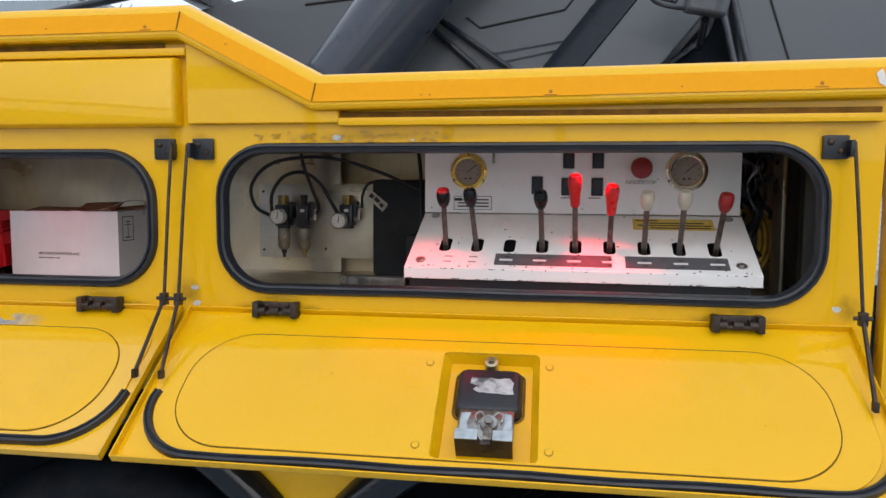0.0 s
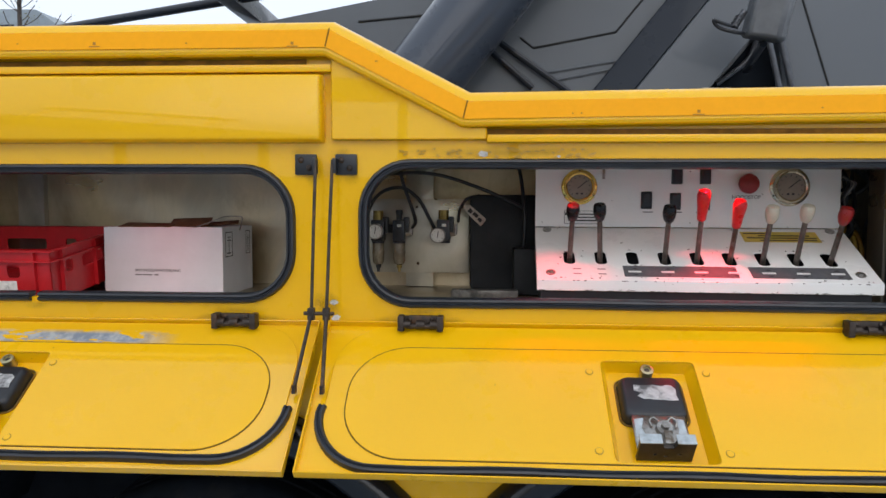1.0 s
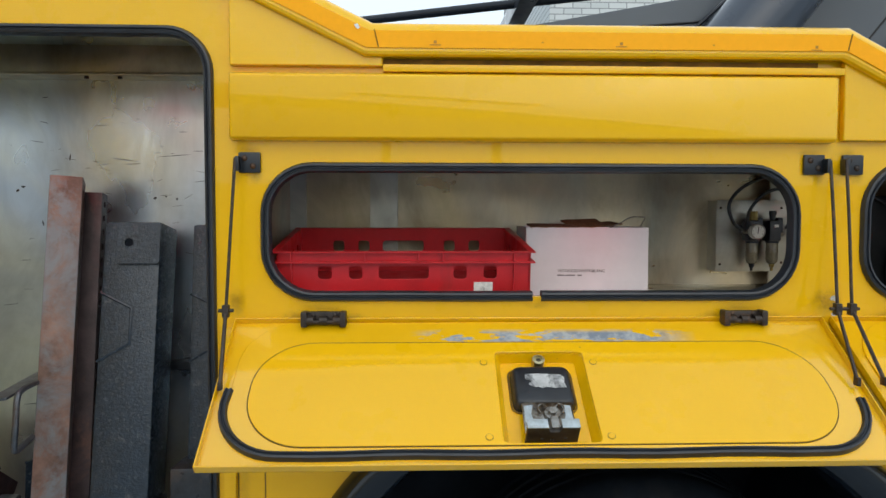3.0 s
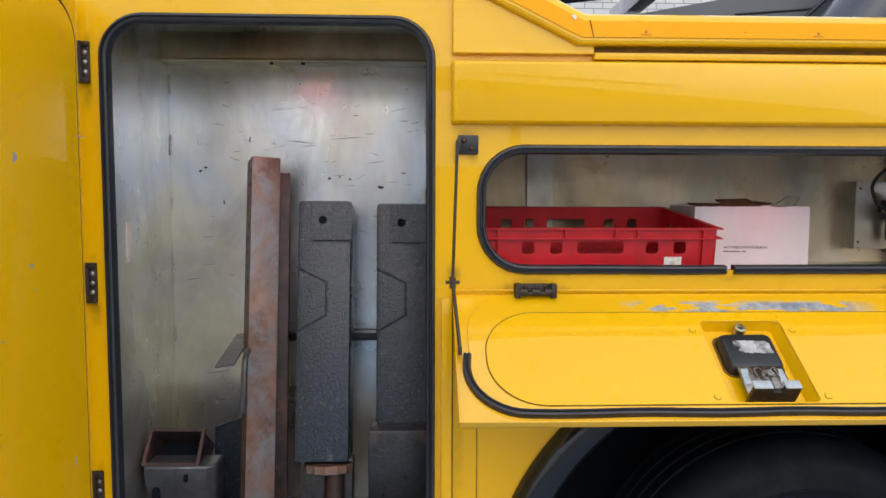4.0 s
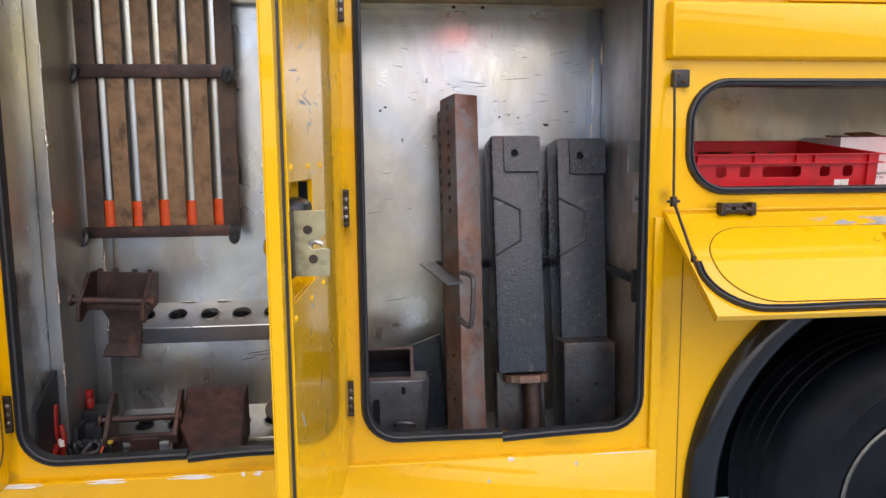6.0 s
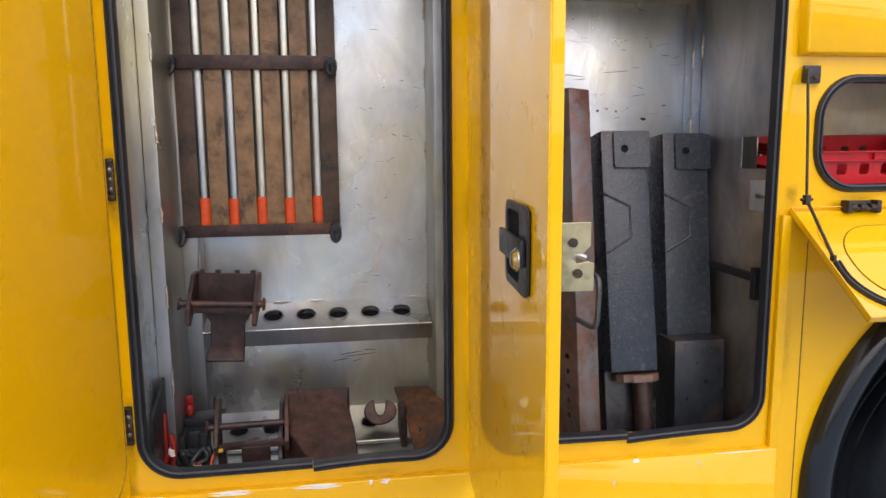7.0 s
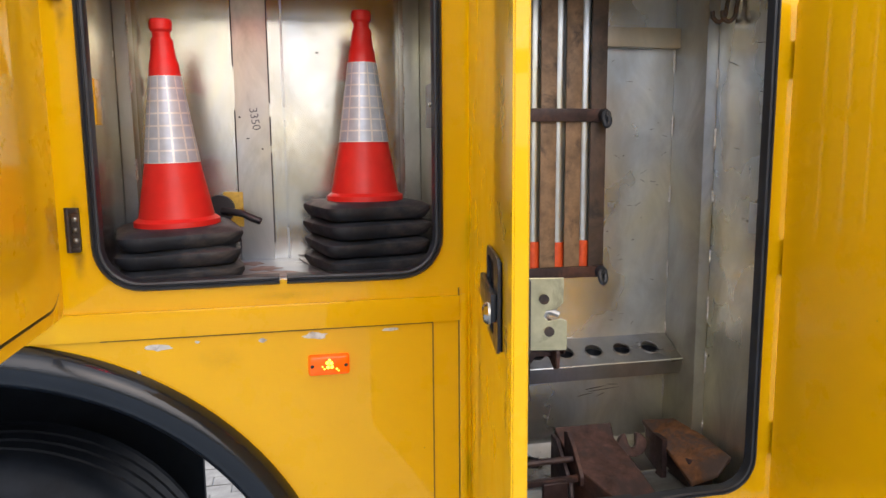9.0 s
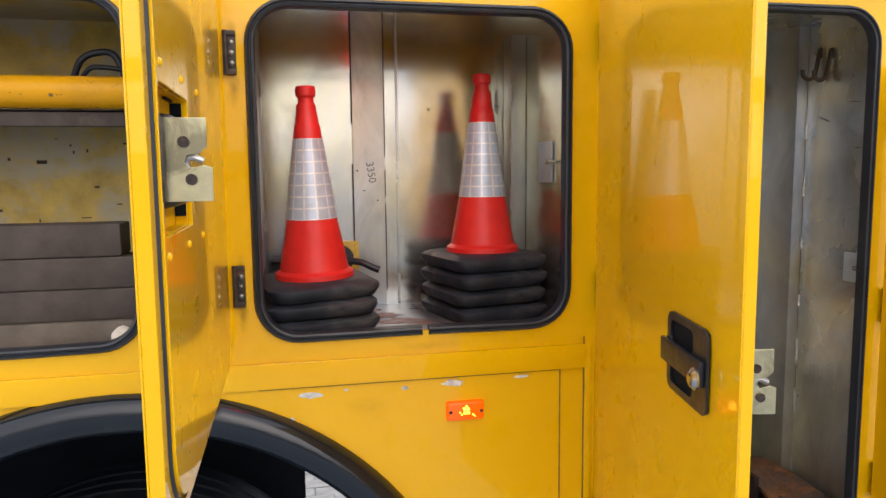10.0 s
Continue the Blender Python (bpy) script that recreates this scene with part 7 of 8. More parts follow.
# ---------------------------------------------------------------- far locker
DARKWOOD = plain("dark_timber", (0.055, 0.042, 0.035), 0.75, var=0.35, scale=9, bumpy=0.5, stain=(0.10, 0.085, 0.07), stain_at=0.62)
GREYWOOD = plain("greyed_timber", (0.11, 0.090, 0.072), 0.75, var=0.35, scale=9, bumpy=0.5, stain=(0.16, 0.14, 0.12), stain_at=0.6)
YWORN = painted("worn_yellow_tube", (0.66, 0.32, 0.006), 0.35, 0.2, chips=(0.16, 0.09, 0.04), chip_at=0.66, grime=0.6)
z = 1.3155
for k, (h, x1, dy, label) in enumerate(((0.074, -4.955, -0.012, "greyed worn timber beam at the foot of the stack"), (0.070, -4.960, 0.0, "dark weathered timber beam stacked in the locker"),
                                     (0.071, -4.964, 0.006, "dark weathered timber beam stacked in the locker"), (0.073, -4.990, 0.003, "dark weathered timber beam on top of the stack"))):
    e = thing("timber_beam", label, "timber", "stacked timbers", at=pose(-5.36, 0.06 + dy, z, 0, 0, 0.4 * (k % 2)))
    bm = B()
    cbox(bm, -0.40, x1 + 5.36, 0.0, 0.10, 0.0, h, 0.005)
    part("beam", bm, GREYWOOD if k == 0 else DARKWOOD, e)
    z += h + 0.001
tb = thing("yellow_tube", "worn yellow steel tube across the locker", "tube", at=pose(-5.36, 0.12, 1.90))
bm = B()
cone(bm, (-0.415, 0.0, 0.0), (0.405, 0.0, 0.0), 0.036, seg=28)
part("tube", bm, YWORN, tb)
bm = B()
cbox(bm, -0.415, 0.405, 0.0, 0.03, -0.075, -0.037, 0.003)
part("shelf_lip", bm, DARKWOOD, tb, "dark brown shelf edge")
bm = B()
cbox(bm, -0.415, 0.405, 0.0, 0.29, -0.045, -0.037, 0.001)
part("shelf", bm, DARKWOOD, tb, "dark brown shelf board")
bm = B()
rf = random.Random(5)
for k in range(26):
    x, z = -5.70 + 0.70 * rf.random(), 1.56 + 0.25 * rf.random()
    cbox(bm, x, x + rf.uniform(0.004, 0.03), 0.4185, 0.4195, z, z + rf.uniform(0.002, 0.010), 0.0004, None)
scuffs = tpart("scuff_mark", bm, DARKWOOD, "dark scuffs on the lining")
scuffs["kind"] = "stuff"
hook_w = thing("wire_loop", "black rubber strap loop on the shelf", "strap", at=pose(-5.05, 0.2, 1.865))
hose("loop", [(-0.06, 0, 0.0), (-0.058, 0.01, 0.06), (-0.035, 0.0, 0.115), (0.0, 0.0, 0.135), (0.04, 0.0, 0.13), (0.06, 0.0, 0.07), (0.05, 0, 0.0)], 0.008, RUBBER, hook_w, None)
hose("loop", [(-0.048, -0.012, 0.0), (-0.045, 0.0, 0.05), (-0.015, -0.012, 0.095), (0.02, -0.012, 0.10), (0.06, -0.01, 0.095)], 0.006, RUBBER, hook_w, None)
hose("loop", [(-0.04, -0.04, 0.002), (0.0, -0.05, 0.02), (0.05, -0.04, 0.018), (0.08, -0.03, 0.004)], 0.008, RUBBER, hook_w, None)
wires = thing("steel_wire", "thin bent wire lying on the shelf", "wire", at=pose(-5.16, 0.15, 1.865))
hose("wire", [(-0.03, 0, 0.0), (-0.04, 0, 0.03), (0.0, 0.0, 0.035), (0.02, 0.0, 0.06), (0.022, 0, 0.01), (0.0, 0, 0.002)], 0.003, RUSTDARK, wires, None)
hose("wire", [(-0.20, 0, 0.0), (-0.17, 0, 0.03), (-0.14, 0.0, 0.02), (-0.13, 0.0, 0.002)], 0.003, RUSTDARK, wires, None)
rag = thing("rag", "crumpled off-white rag at the sill", "rag", at=pose(-4.985, 0.04, 1.345))
bm = B()
bmesh.ops.create_icosphere(bm, subdivisions=3, radius=0.03)
for v in bm.verts:
    v.co *= 1 + 0.35 * noise.noise(v.co * 40)
    v.co.z *= 1.1
part("cloth", bm, plain("off_white_cloth", (0.62, 0.56, 0.48), 0.9, var=0.15, scale=40), rag)

# ---------------------------------------------------------------- recovery boom behind the lockers
crane = thing("recovery_boom", "anthracite steel boom with hydraulic ram on the truck deck", "boom", at=pose(0, 1.2, 1.6))
XI = Matrix.Translation((0, -1.2, -1.6))


def xpart(name, bm, mat, label="", **kw):
    return part(name, bm, mat, crane, label, at=XI, **kw)


bm = B()
plate(bm, [(-1.95, 2.165), (-1.95, 2.10), (-1.0, 1.6), (0.60, 1.6), (0.60, 2.63)], [], 1.19, 1.24)
xpart("boom_plate", bm, BOOM, "anthracite boom side plate", bevel=0.004)
bm = B()
plate(bm, [(0.615, 1.6), (0.525, 2.22), (0.47, 2.60), (0.57, 2.62), (0.93, 2.33), (1.9, 1.6)], [], 1.13, 1.18)
xpart("rear_plate", bm, BOOM, "anthracite rear side plate", bevel=0.004)
SEAM = plain("seam_line", (0.012, 0.013, 0.015), 0.5, var=0.2)
for name, y, pts, r in (("plate_seam", 1.189, [(-0.387, 2.202), (-0.337, 2.163), (-0.034, 2.218), (0.08, 2.357), (0.2, 2.5)], 0.0045),
                        ("plate_seam", 1.129, [(0.58, 2.40), (0.609, 2.33), (0.712, 2.02), (0.78, 1.8)], 0.004),
                        ("plate_seam", 1.189, [(-1.0, 2.268), (-0.73, 2.290), (-0.66, 2.30)], 0.005)):
    bm = B()
    tube(bm, [(x, y, z) for x, z in pts], r, 6)
    xpart(name, bm, SEAM)
for pts in ([(-0.287, 2.072), (-0.032, 2.111)], [(-0.267, 2.040), (-0.057, 2.079)]):
    bm = B()
    a, b = Vector((pts[0][0], 1.188, pts[0][1])), Vector((pts[1][0], 1.188, pts[1][1]))
    tube(bm, [a.lerp(b, i / 14) + Vector((0, 0, 0.003 * noise.noise((i * 0.9, a.z * 9, 0)))) for i in range(15)], 0.006, 6)
    xpart("weld_line", bm, BOOM)
for a, b in (((-0.433, 2.157), (-0.19, 1.985)), ((-0.478, 2.131), (-0.34, 2.01))):
    d = Vector((b[0] - a[0], 0, b[1] - a[1]))
    bm = B()
    cone(bm, (a[0] - d.x * 0.4, 1.165, a[1] - d.z * 0.4), (b[0], 1.165, b[1]), 0.012, seg=8)
    xpart("brace_rod", bm, BOOM_DARK)
bm = B()
cone(bm, (-0.80, 1.15, 2.19), (-0.55, 1.15, 2.42), 0.008, seg=8)
xpart("pipe", bm, BOOM_DARK)
# hydraulic ram
RAM = painted("blue_black_ram_paint", (0.050, 0.062, 0.086), 0.3, 0.8, chips=(0.1, 0.1, 0.1), chip_at=0.84, grime=0.1)
bm = B()
cone(bm, (-1.15, 1.0, 1.51), (0.15, 1.0, 3.12), 0.136, seg=48)
xpart("ram_cylinder", bm, RAM, "large dark hydraulic cylinder")
# leg with a chamfered edge; a dark-painted bar puts in the chamfer's shade
d = Vector((0.269, 0, 0.335))


def slanted(name, sec, mat, label):
    """Bar of the given section running along the leg."""
    bm = B()
    ends = [[bm.verts.new(Vector(p) + d * s) for p in sec] for s in (-1.3, 2.2)]
    n = len(sec)
    for i in range(n):
        bm.faces.new((ends[0][i], ends[0][(i + 1) % n], ends[1][(i + 1) % n], ends[1][i]))
    bm.faces.new(ends[0][::-1])
    bm.faces.new(ends[1])
    xpart(name, bm, mat, label, bevel=0.006)


slanted("boom_leg", [(0.027, 1.08, 1.995), (0.291, 1.08, 2.003), (0.30, 1.187, 2.003), (0.027, 1.187, 2.0)], BOOM, "anthracite box-section leg")
slanted("leg_edge_shade", [(-0.115, 1.150, 2.007), (0.024, 1.088, 1.995), (0.0245, 1.187, 1.998), (-0.11, 1.187, 2.005)], BOOM_DARK, "leg chamfer painted blue-black for its shade")
# flat near-black sheet paints the shade in the gap beside the leg
bm = B()
plate(bm, [(0.30, 1.98), (0.455, 2.17), (0.50, 2.20), (0.60, 1.98)], [], 1.1855, 1.1885)
xpart("gap_shade", bm, WELL_AND_SHADE)
bm = B()
tube(bm, smooth_path([(0.33, 1.165, 2.02), (0.40, 1.165, 2.07), (0.45, 1.165, 2.12), (0.475, 1.165, 2.20)], 6), 0.010, 8)
xpart("hydraulic_pipe", bm, GREYSTEEL)
for x in (0.538, 0.582):
    bm = B()
    cone(bm, (x + 0.01, 1.11, 1.95), (x - 0.055, 1.11, 2.21), 0.011, seg=10)
    xpart("guide_bar", bm, GREYSTEEL)
bm = B()
cbox(bm, 0.24, 0.34, 1.02, 1.09, 1.96, 1.985, 0.003, pose(0, 0, 0.0, 0, 0, 0))
xpart("deck_clip", bm, ALU_DARK)
# work light
bm = B()
prism(bm, [(-0.060, -0.05), (0.035, -0.06), (0.070, -0.02), (0.065, 0.05), (-0.055, 0.05)], -0.065, 0.085, pose(0.385, 0.85, 2.175, 8, 10, 0))
wl = xpart("work_light", bm, plain("grey_lamp_plastic", (0.10, 0.108, 0.12), 0.4, var=0.15, scale=20), "grey plastic work light", bevel=0.012)
bm = B()
cone(bm, (0.385, 0.87, 2.10), (0.42, 1.12, 2.06), 0.012, seg=10)
part("lamp_arm", bm, BOOM_DARK, wl)
bm = B()
for k in range(4):
    cone(bm, (0.300 - 0.006 * k, 0.85, 2.190 - 0.010 * k), (0.302 - 0.006 * k, 0.85, 2.184 - 0.010 * k), 0.015, seg=12)
cone(bm, (0.315, 0.85, 2.20), (0.285, 0.85, 2.150), 0.011, seg=12)
part("cable_gland", bm, GREYSTEEL, wl)
bm = B()
tube(bm, smooth_path([(0.285, 0.85, 2.152), (0.25, 0.84, 2.158), (0.215, 0.84, 2.170), (0.235, 0.85, 2.150), (0.28, 0.85, 2.135), (0.33, 0.86, 2.13)], 6), 0.006, 8)
part("cable", bm, RUBBER, wl)
# cross beam and rod over the deck
bm = B()
cbox(bm, -1.442, -1.378, 0.25, 1.45, 2.272, 2.345, 0.006)
xpart("cross_beam", bm, BOOM_DARK, "dark cross beam")
bm = B()
cone(bm, (-2.75, 1.535, 2.288), (-1.05, 0.855, 2.306), 0.017, seg=12)
xpart("tie_rod", bm, BOOM_DARK, "dark tie rod")
bm = B()
box(bm, -2.6, 1.9, 0.62, 2.2, 1.56, 1.60)
xpart("deck", bm, BOOM_DARK, "dark steel deck")

# ---------------------------------------------------------------- small red lamps inside the locker heads
LAMPRED = glow("red_lamp_lens", (1.0, 0.02, 0.03), 2.5)


def red_lamp(x, y, z, watts, cone_deg=110, fall=(0.10, 0.25)):
    bm = B()
    cbox(bm, x - 0.02, x + 0.02, y - 0.008, y + 0.008, z - 0.006, z, 0.002)
    ob = tpart("locker_lamp", bm, LAMPRED, "small red locker lamp")
    ld = bpy.data.lights.new("locker_lamp_light", "AREA")
    ld.energy, ld.color, ld.shape = watts, (1.0, 0.006, 0.03), "RECTANGLE"
    ld.size, ld.size_y, ld.spread = 0.034, 0.012, radians(cone_deg)
    lo = new("locker_lamp_light", ld)
    lo.matrix_world = look((x, y, z - 0.012), (x, y + fall[0], z - fall[1]))


for x, w in ((-0.352, 0.20), (0.005, 0.42)):
    red_lamp(x, 0.066, 1.688, w, 66, (0.004, 0.27))
red_lamp(-1.33, 0.05, 1.688, 0.06, 80, (0.20, 0.30))
red_lamp(-2.62, 0.035, 1.990, 0.2)
red_lamp(-4.40, 0.035, 2.1145, 0.2)

# ---------------------------------------------------------------- far setting
def far_brick():
    m, nt, b = node_mat("white_painted_brick")
    tc = nt.nodes.new("ShaderNodeTexCoord")
    mp = nt.nodes.new("ShaderNodeMapping")
    mp.inputs["Rotation"].default_value = (radians(90), 0, 0)
    br = nt.nodes.new("ShaderNodeTexBrick")
    br.inputs["Scale"].default_value = 1.0
    br.inputs["Brick Width"].default_value = 0.42
    br.inputs["Row Height"].default_value = 0.14
    br.inputs["Mortar Size"].default_value = 0.012
    br.inputs["Color1"].default_value = (0.62, 0.63, 0.62, 1)
    br.inputs["Color2"].default_value = (0.52, 0.54, 0.53, 1)
    br.inputs["Mortar"].default_value = (0.26, 0.27, 0.27, 1)
    nt.links.new(tc.outputs["Object"], mp.inputs["Vector"])
    nt.links.new(mp.outputs["Vector"], br.inputs["Vector"])
    nt.links.new(br.outputs["Color"], b.inputs["Base Color"])
    b.inputs["Roughness"].default_value = 0.8
    return m


hall = thing("brick_hall", "white brick building beyond the truck", "building", at=pose(6, 15, GROUND))
bm = B()
box(bm, -4.74, 9, 0, 8, 0, 8.5)
part("wall", bm, far_brick(), hall)
bm = B()
cbox(bm, -4.84, 9.1, -0.1, 8.1, 8.5, 8.75, 0.02)
part("roof_edge", bm, BOOM, hall)
house = thing("grey_house", "far grey gabled roof behind the truck", "house", at=pose(-16.0, 20, GROUND))
bm = B()
box(bm, -2.2, 2.2, 0, 6, 0, 6.6)
part("wall", bm, PAPER, house)
bm = B()
plate(bm, [(-2.5, 6.6), (2.5, 6.6), (2.5, 7.1), (1.7, 7.65), (-2.5, 7.75)], [], -0.2, 6.2)
roof = part("roof", bm, plain("blue_grey_cladding", (0.28, 0.33, 0.37), 0.6, var=0.1, scale=2), house)
bm = B()
box(bm, 0.55, 1.0, -0.24, -0.2, 6.85, 7.2)
part("window", bm, BLACK, roof)

tree = thing("bare_tree", "young tree with thin budding branches", "tree", at=pose(-14.3, 19.0, GROUND))
rt = random.Random(21)
bm = B()
tube(bm, [(0, 0, 0), (0.03, 0, 3), (0.0, 0.02, 6), (0.02, 0, 8.4)], 0.06, 8)
part("trunk", bm, DARKWOOD, tree)
tips = []
for k in range(34):
    h = 4.6 + 3.6 * rt.random()
    a = rt.random() * 2 * math.pi
    ln = 0.5 + 0.9 * rt.random()
    p = Vector((0.01, 0.01, h))
    pts = [p]
    for j in range(4):
        p = p + Vector((math.cos(a) * ln / 4, math.sin(a) * ln / 4, ln / 4 * (0.5 + 0.25 * j))) + Vector((rt.uniform(-.04, .04), rt.uniform(-.04, .04), 0))
        pts.append(p)
    tips += pts[2:]
    bm = B()
    tube(bm, pts, 0.012, 5)
    part("limb", bm, DARKWOOD, tree)
bm = B()
for t in tips:
    for k in range(5):
        c = t + Vector((rt.gauss(0, .07), rt.gauss(0, .07), rt.gauss(0, .07)))
        u, w = basis(Vector((rt.gauss(0, 1), rt.gauss(0, 1), rt.gauss(0, 1))))
        s = 0.014 + 0.018 * rt.random()
        bm.faces.new([bm.verts.new(c + u * s), bm.verts.new(c + w * s * 0.6), bm.verts.new(c - u * s), bm.verts.new(c - w * s * 0.6)])
lv = part("buds", bm, plain("yellow_green_buds", (0.22, 0.20, 0.07), 0.7, var=0.3), tree)
lv["kind"] = "stuff"

# unseen plain building closes the yard behind the camera; its ochre brightens the lockers
bm = B()
plate(bm, [(-30, GROUND), (24, GROUND), (24, 2.3), (-30, 2.3)], [], -17.3, -17.0)
tagged(part("wall_south", bm, plain("ochre_bounce_facade", (0.60, 0.50, 0.33), 0.8, var=0.2, scale=1.5)), "unseen plain ochre facade across the yard, added to warm the locker reflections", "wall", kind="structure")

# unseen canopy, added for the dark band it reflects in the upper panel
canopy = thing("unseen_canopy", "unseen dark flat-roofed canopy on posts, added for its reflection", "canopy", at=pose(-2.0, -16, GROUND))
bm = B()
cbox(bm, -9, 3, -1.5, 0, 4.45, 4.85, 0.03)
part("roof", bm, plain("dark_canopy_sheet", (0.10, 0.095, 0.085), 0.7, var=0.2, scale=1.5), canopy)
for x in (-8, -4.2, -0.6, 2.2):
    bm = B()
    cbox(bm, x - 0.12, x + 0.12, -0.6, -0.36, 0, 4.45, 0.01)
    part("post", bm, BOOM, canopy)

# block paving under and beyond the truck
pave = tagged(new("pavement"), "grey concrete block paving with open joints", "pavement", kind="structure")
pave.matrix_basis = pose(-4.4, 2.9, GROUND)
bm = B()
cbox(bm, -0.103, 0.103, -0.0495, 0.0495, -0.02, 0.012, 0.004)
PAVER = plain("paver_concrete", (0.34, 0.33, 0.31), 0.85, var=0.25, scale=9, bumpy=0.4)
one = part("paver", bm, PAVER, pave)
rp = random.Random(2)
mesh = one.data
bpy.data.objects.remove(one)
for i in range(9):
    for j in range(26):
        ob = new("paver", mesh)
        ob.parent = pave
        ob.matrix_basis = pose(-0.88 + 0.211 * i + (0.1055 if j % 2 else 0), -1.35 + 0.1035 * j, rp.uniform(-0.002, 0.002), rp.uniform(-.6, .6), rp.uniform(-.6, .6), 0)

# ---------------------------------------------------------------- wear: scratches, chips, pits
PRIMER = plain("bare_primer", (0.30, 0.33, 0.37), 0.55, var=0.25, scale=60)
CHIPGREY = plain("chipped_filler", (0.62, 0.61, 0.58), 0.6, var=0.25, scale=50, stain=(0.25, 0.22, 0.2), stain_at=0.6)
CHIPWHITE = plain("white_filler", (0.80, 0.79, 0.75), 0.6, var=0.1, scale=50)
PIT = plain("dark_pit", (0.03, 0.028, 0.026), 0.7, var=0.3)
rk = random.Random(33)


def blot(bm, c, u, w, a, b, turn=0.0, n=14, th=0.0004):
    """Irregular thin patch of half-sizes a and b at c in the plane of u and w."""
    c, u, w = Vector(c), Vector(u), Vector(w)
    nn = u.cross(w).normalized()
    ph = rk.random() * 9
    pts = []
    for i in range(n):
        t = 2 * math.pi * i / n
        k = 0.75 + 0.45 * noise.noise((math.cos(t) * 1.7 + ph, math.sin(t) * 1.7, ph))
        x, y = a * k * math.cos(t), b * k * math.sin(t)
        x, y = x * math.cos(turn) - y * math.sin(turn), x * math.sin(turn) + y * math.cos(turn)
        pts.append(c + u * x + w * y)
    vs = [bm.verts.new(p) for p in pts]
    ws = [bm.verts.new(p + nn * th) for p in pts]
    bm.faces.new(vs)
    bm.faces.new(ws[::-1])
    for i in range(n):
        j = (i + 1) % n
        bm.faces.new((vs[i], ws[i], ws[j], vs[j]))


def wear(name, bm, mat, parent, at, label):
    ob = part(name, bm, mat, parent, label, at=at)
    ob["kind"] = "stuff"
    return ob


# scratches inside the first door: local x to the free edge, z up
bm = B()
X_, Z_ = (1, 0, 0), (0, 0, 1)
for u, z, a, b, t in ((0.60, 1.553, 0.075, 0.0026, -0.08), (0.65, 1.546, 0.045, 0.0042, 0.05), (0.50, 1.557, 0.055, 0.0020, -0.06), (0.62, 1.565, 0.030, 0.0020, 0.25), (0.58, 1.541, 0.025, 0.0022, -0.3),
                      (0.73, 1.586, 0.050, 0.0022, 0.12), (0.69, 1.578, 0.030, 0.0015, 0.30), (0.658, 1.632, 0.022, 0.0030, 0.4), (0.63, 1.640, 0.012, 0.0022, -0.5), (0.445, 1.659, 0.020, 0.0014, 0.05), (0.27, 1.612, 0.008, 0.012, 0.0),
                      (0.04, 1.671, 0.030, 0.0016, 0.06), (0.584, 1.516, 0.034, 0.0030, 0.10), (0.61, 1.509, 0.016, 0.0022, -0.2), (0.565, 1.436, 0.040, 0.0014, 0.08), (0.483, 1.283, 0.012, 0.013, 0.6), (0.475, 1.262, 0.004, 0.009, 0.2),
                      (0.607, 1.211, 0.020, 0.005, -0.4), (0.585, 1.222, 0.009, 0.007, 0.3), (0.231, 1.398, 0.006, 0.007, 0.7), (0.74, 1.06, 0.030, 0.006, -0.7), (0.142, 0.846, 0.004, 0.020, 0.3), (0.165, 0.82, 0.003, 0.012, 0.3),
                      (0.55, 0.925, 0.018, 0.0030, -0.8), (0.40, 0.86, 0.010, 0.002, 0.8), (0.099, 0.947, 0.003, 0.014, -0.2), (0.36, 1.477, 0.004, 0.003, 0.0), (0.34, 1.27, 0.030, 0.0012, -0.4), (0.22, 1.35, 0.004, 0.003, 0)):
    blot(bm, (u, 0.0001, z), X_, Z_, a, b, -t)
wear("scratched_paint", bm, PRIMER, door_c, None, "blue-grey scratches through the paint")

# filler showing along the edge under the cone locker and on the skirt edge
bm = B()
for x, z, a, b in ((-4.579, 1.200, 0.036, 0.010), (-4.242, 1.205, 0.040, 0.010), (-4.362, 1.202, 0.012, 0.007), (-4.072, 1.209, 0.026, 0.005), (-4.501, 1.207, 0.007, 0.004), (-4.627, 1.142, 0.010, 0.009)):
    blot(bm, (x, -0.0006, z), X_, Z_, a, b)
wear("chipped_paint", bm, CHIPGREY, truck, TR, "pale chips in the paint")
bm = B()
for x, a in ((-3.842, 0.070), (-3.632, 0.068), (-3.427, 0.064), (-3.263, 0.014), (-3.30, 0.006), (-2.60, 0.012)):
    blot(bm, (x, -0.0206, 0.6560), X_, Z_, a, 0.0048, 0, 22)
    blot(bm, (x, -0.0196, 0.6618), X_, (0, 0.7, 0.7), a, 0.0024, 0, 22)
blot(bm, (-2.30, -0.0206, 0.6595), X_, Z_, 0.11, 0.0018, 0, 18)
wear("chipped_paint", bm, CHIPWHITE, truck, TR, "white chips along the skirt edge")
bm = B()
for x, z in ((-2.42, 0.636), (-2.66, 0.60)):
    blot(bm, (x, -0.0206, z), X_, Z_, 0.006, 0.007)
wear("chipped_paint", bm, CHIPGREY, truck, TR, "pale chips in the paint")

# corroded strip over the control locker
CORR = plain("corroded_paint", (0.55, 0.31, 0.02), 0.55, var=0.35, scale=70, bumpy=1.0, stain=(0.24, 0.18, 0.10), stain_at=0.62)
bm = B()
for k in range(46):
    x = -0.70 + 0.42 * rk.random()
    blot(bm, (x, -0.0004 - 0.0001 * k % 7, 1.684 + rk.gauss(0, 0.006)), X_, Z_, rk.uniform(0.004, 0.013), rk.uniform(0.002, 0.004), rk.uniform(-0.3, 0.3), 10, 0.0008)
wear("corrosion", bm, CORR, truck, TR, "blistered corroded paint")
bm = B()
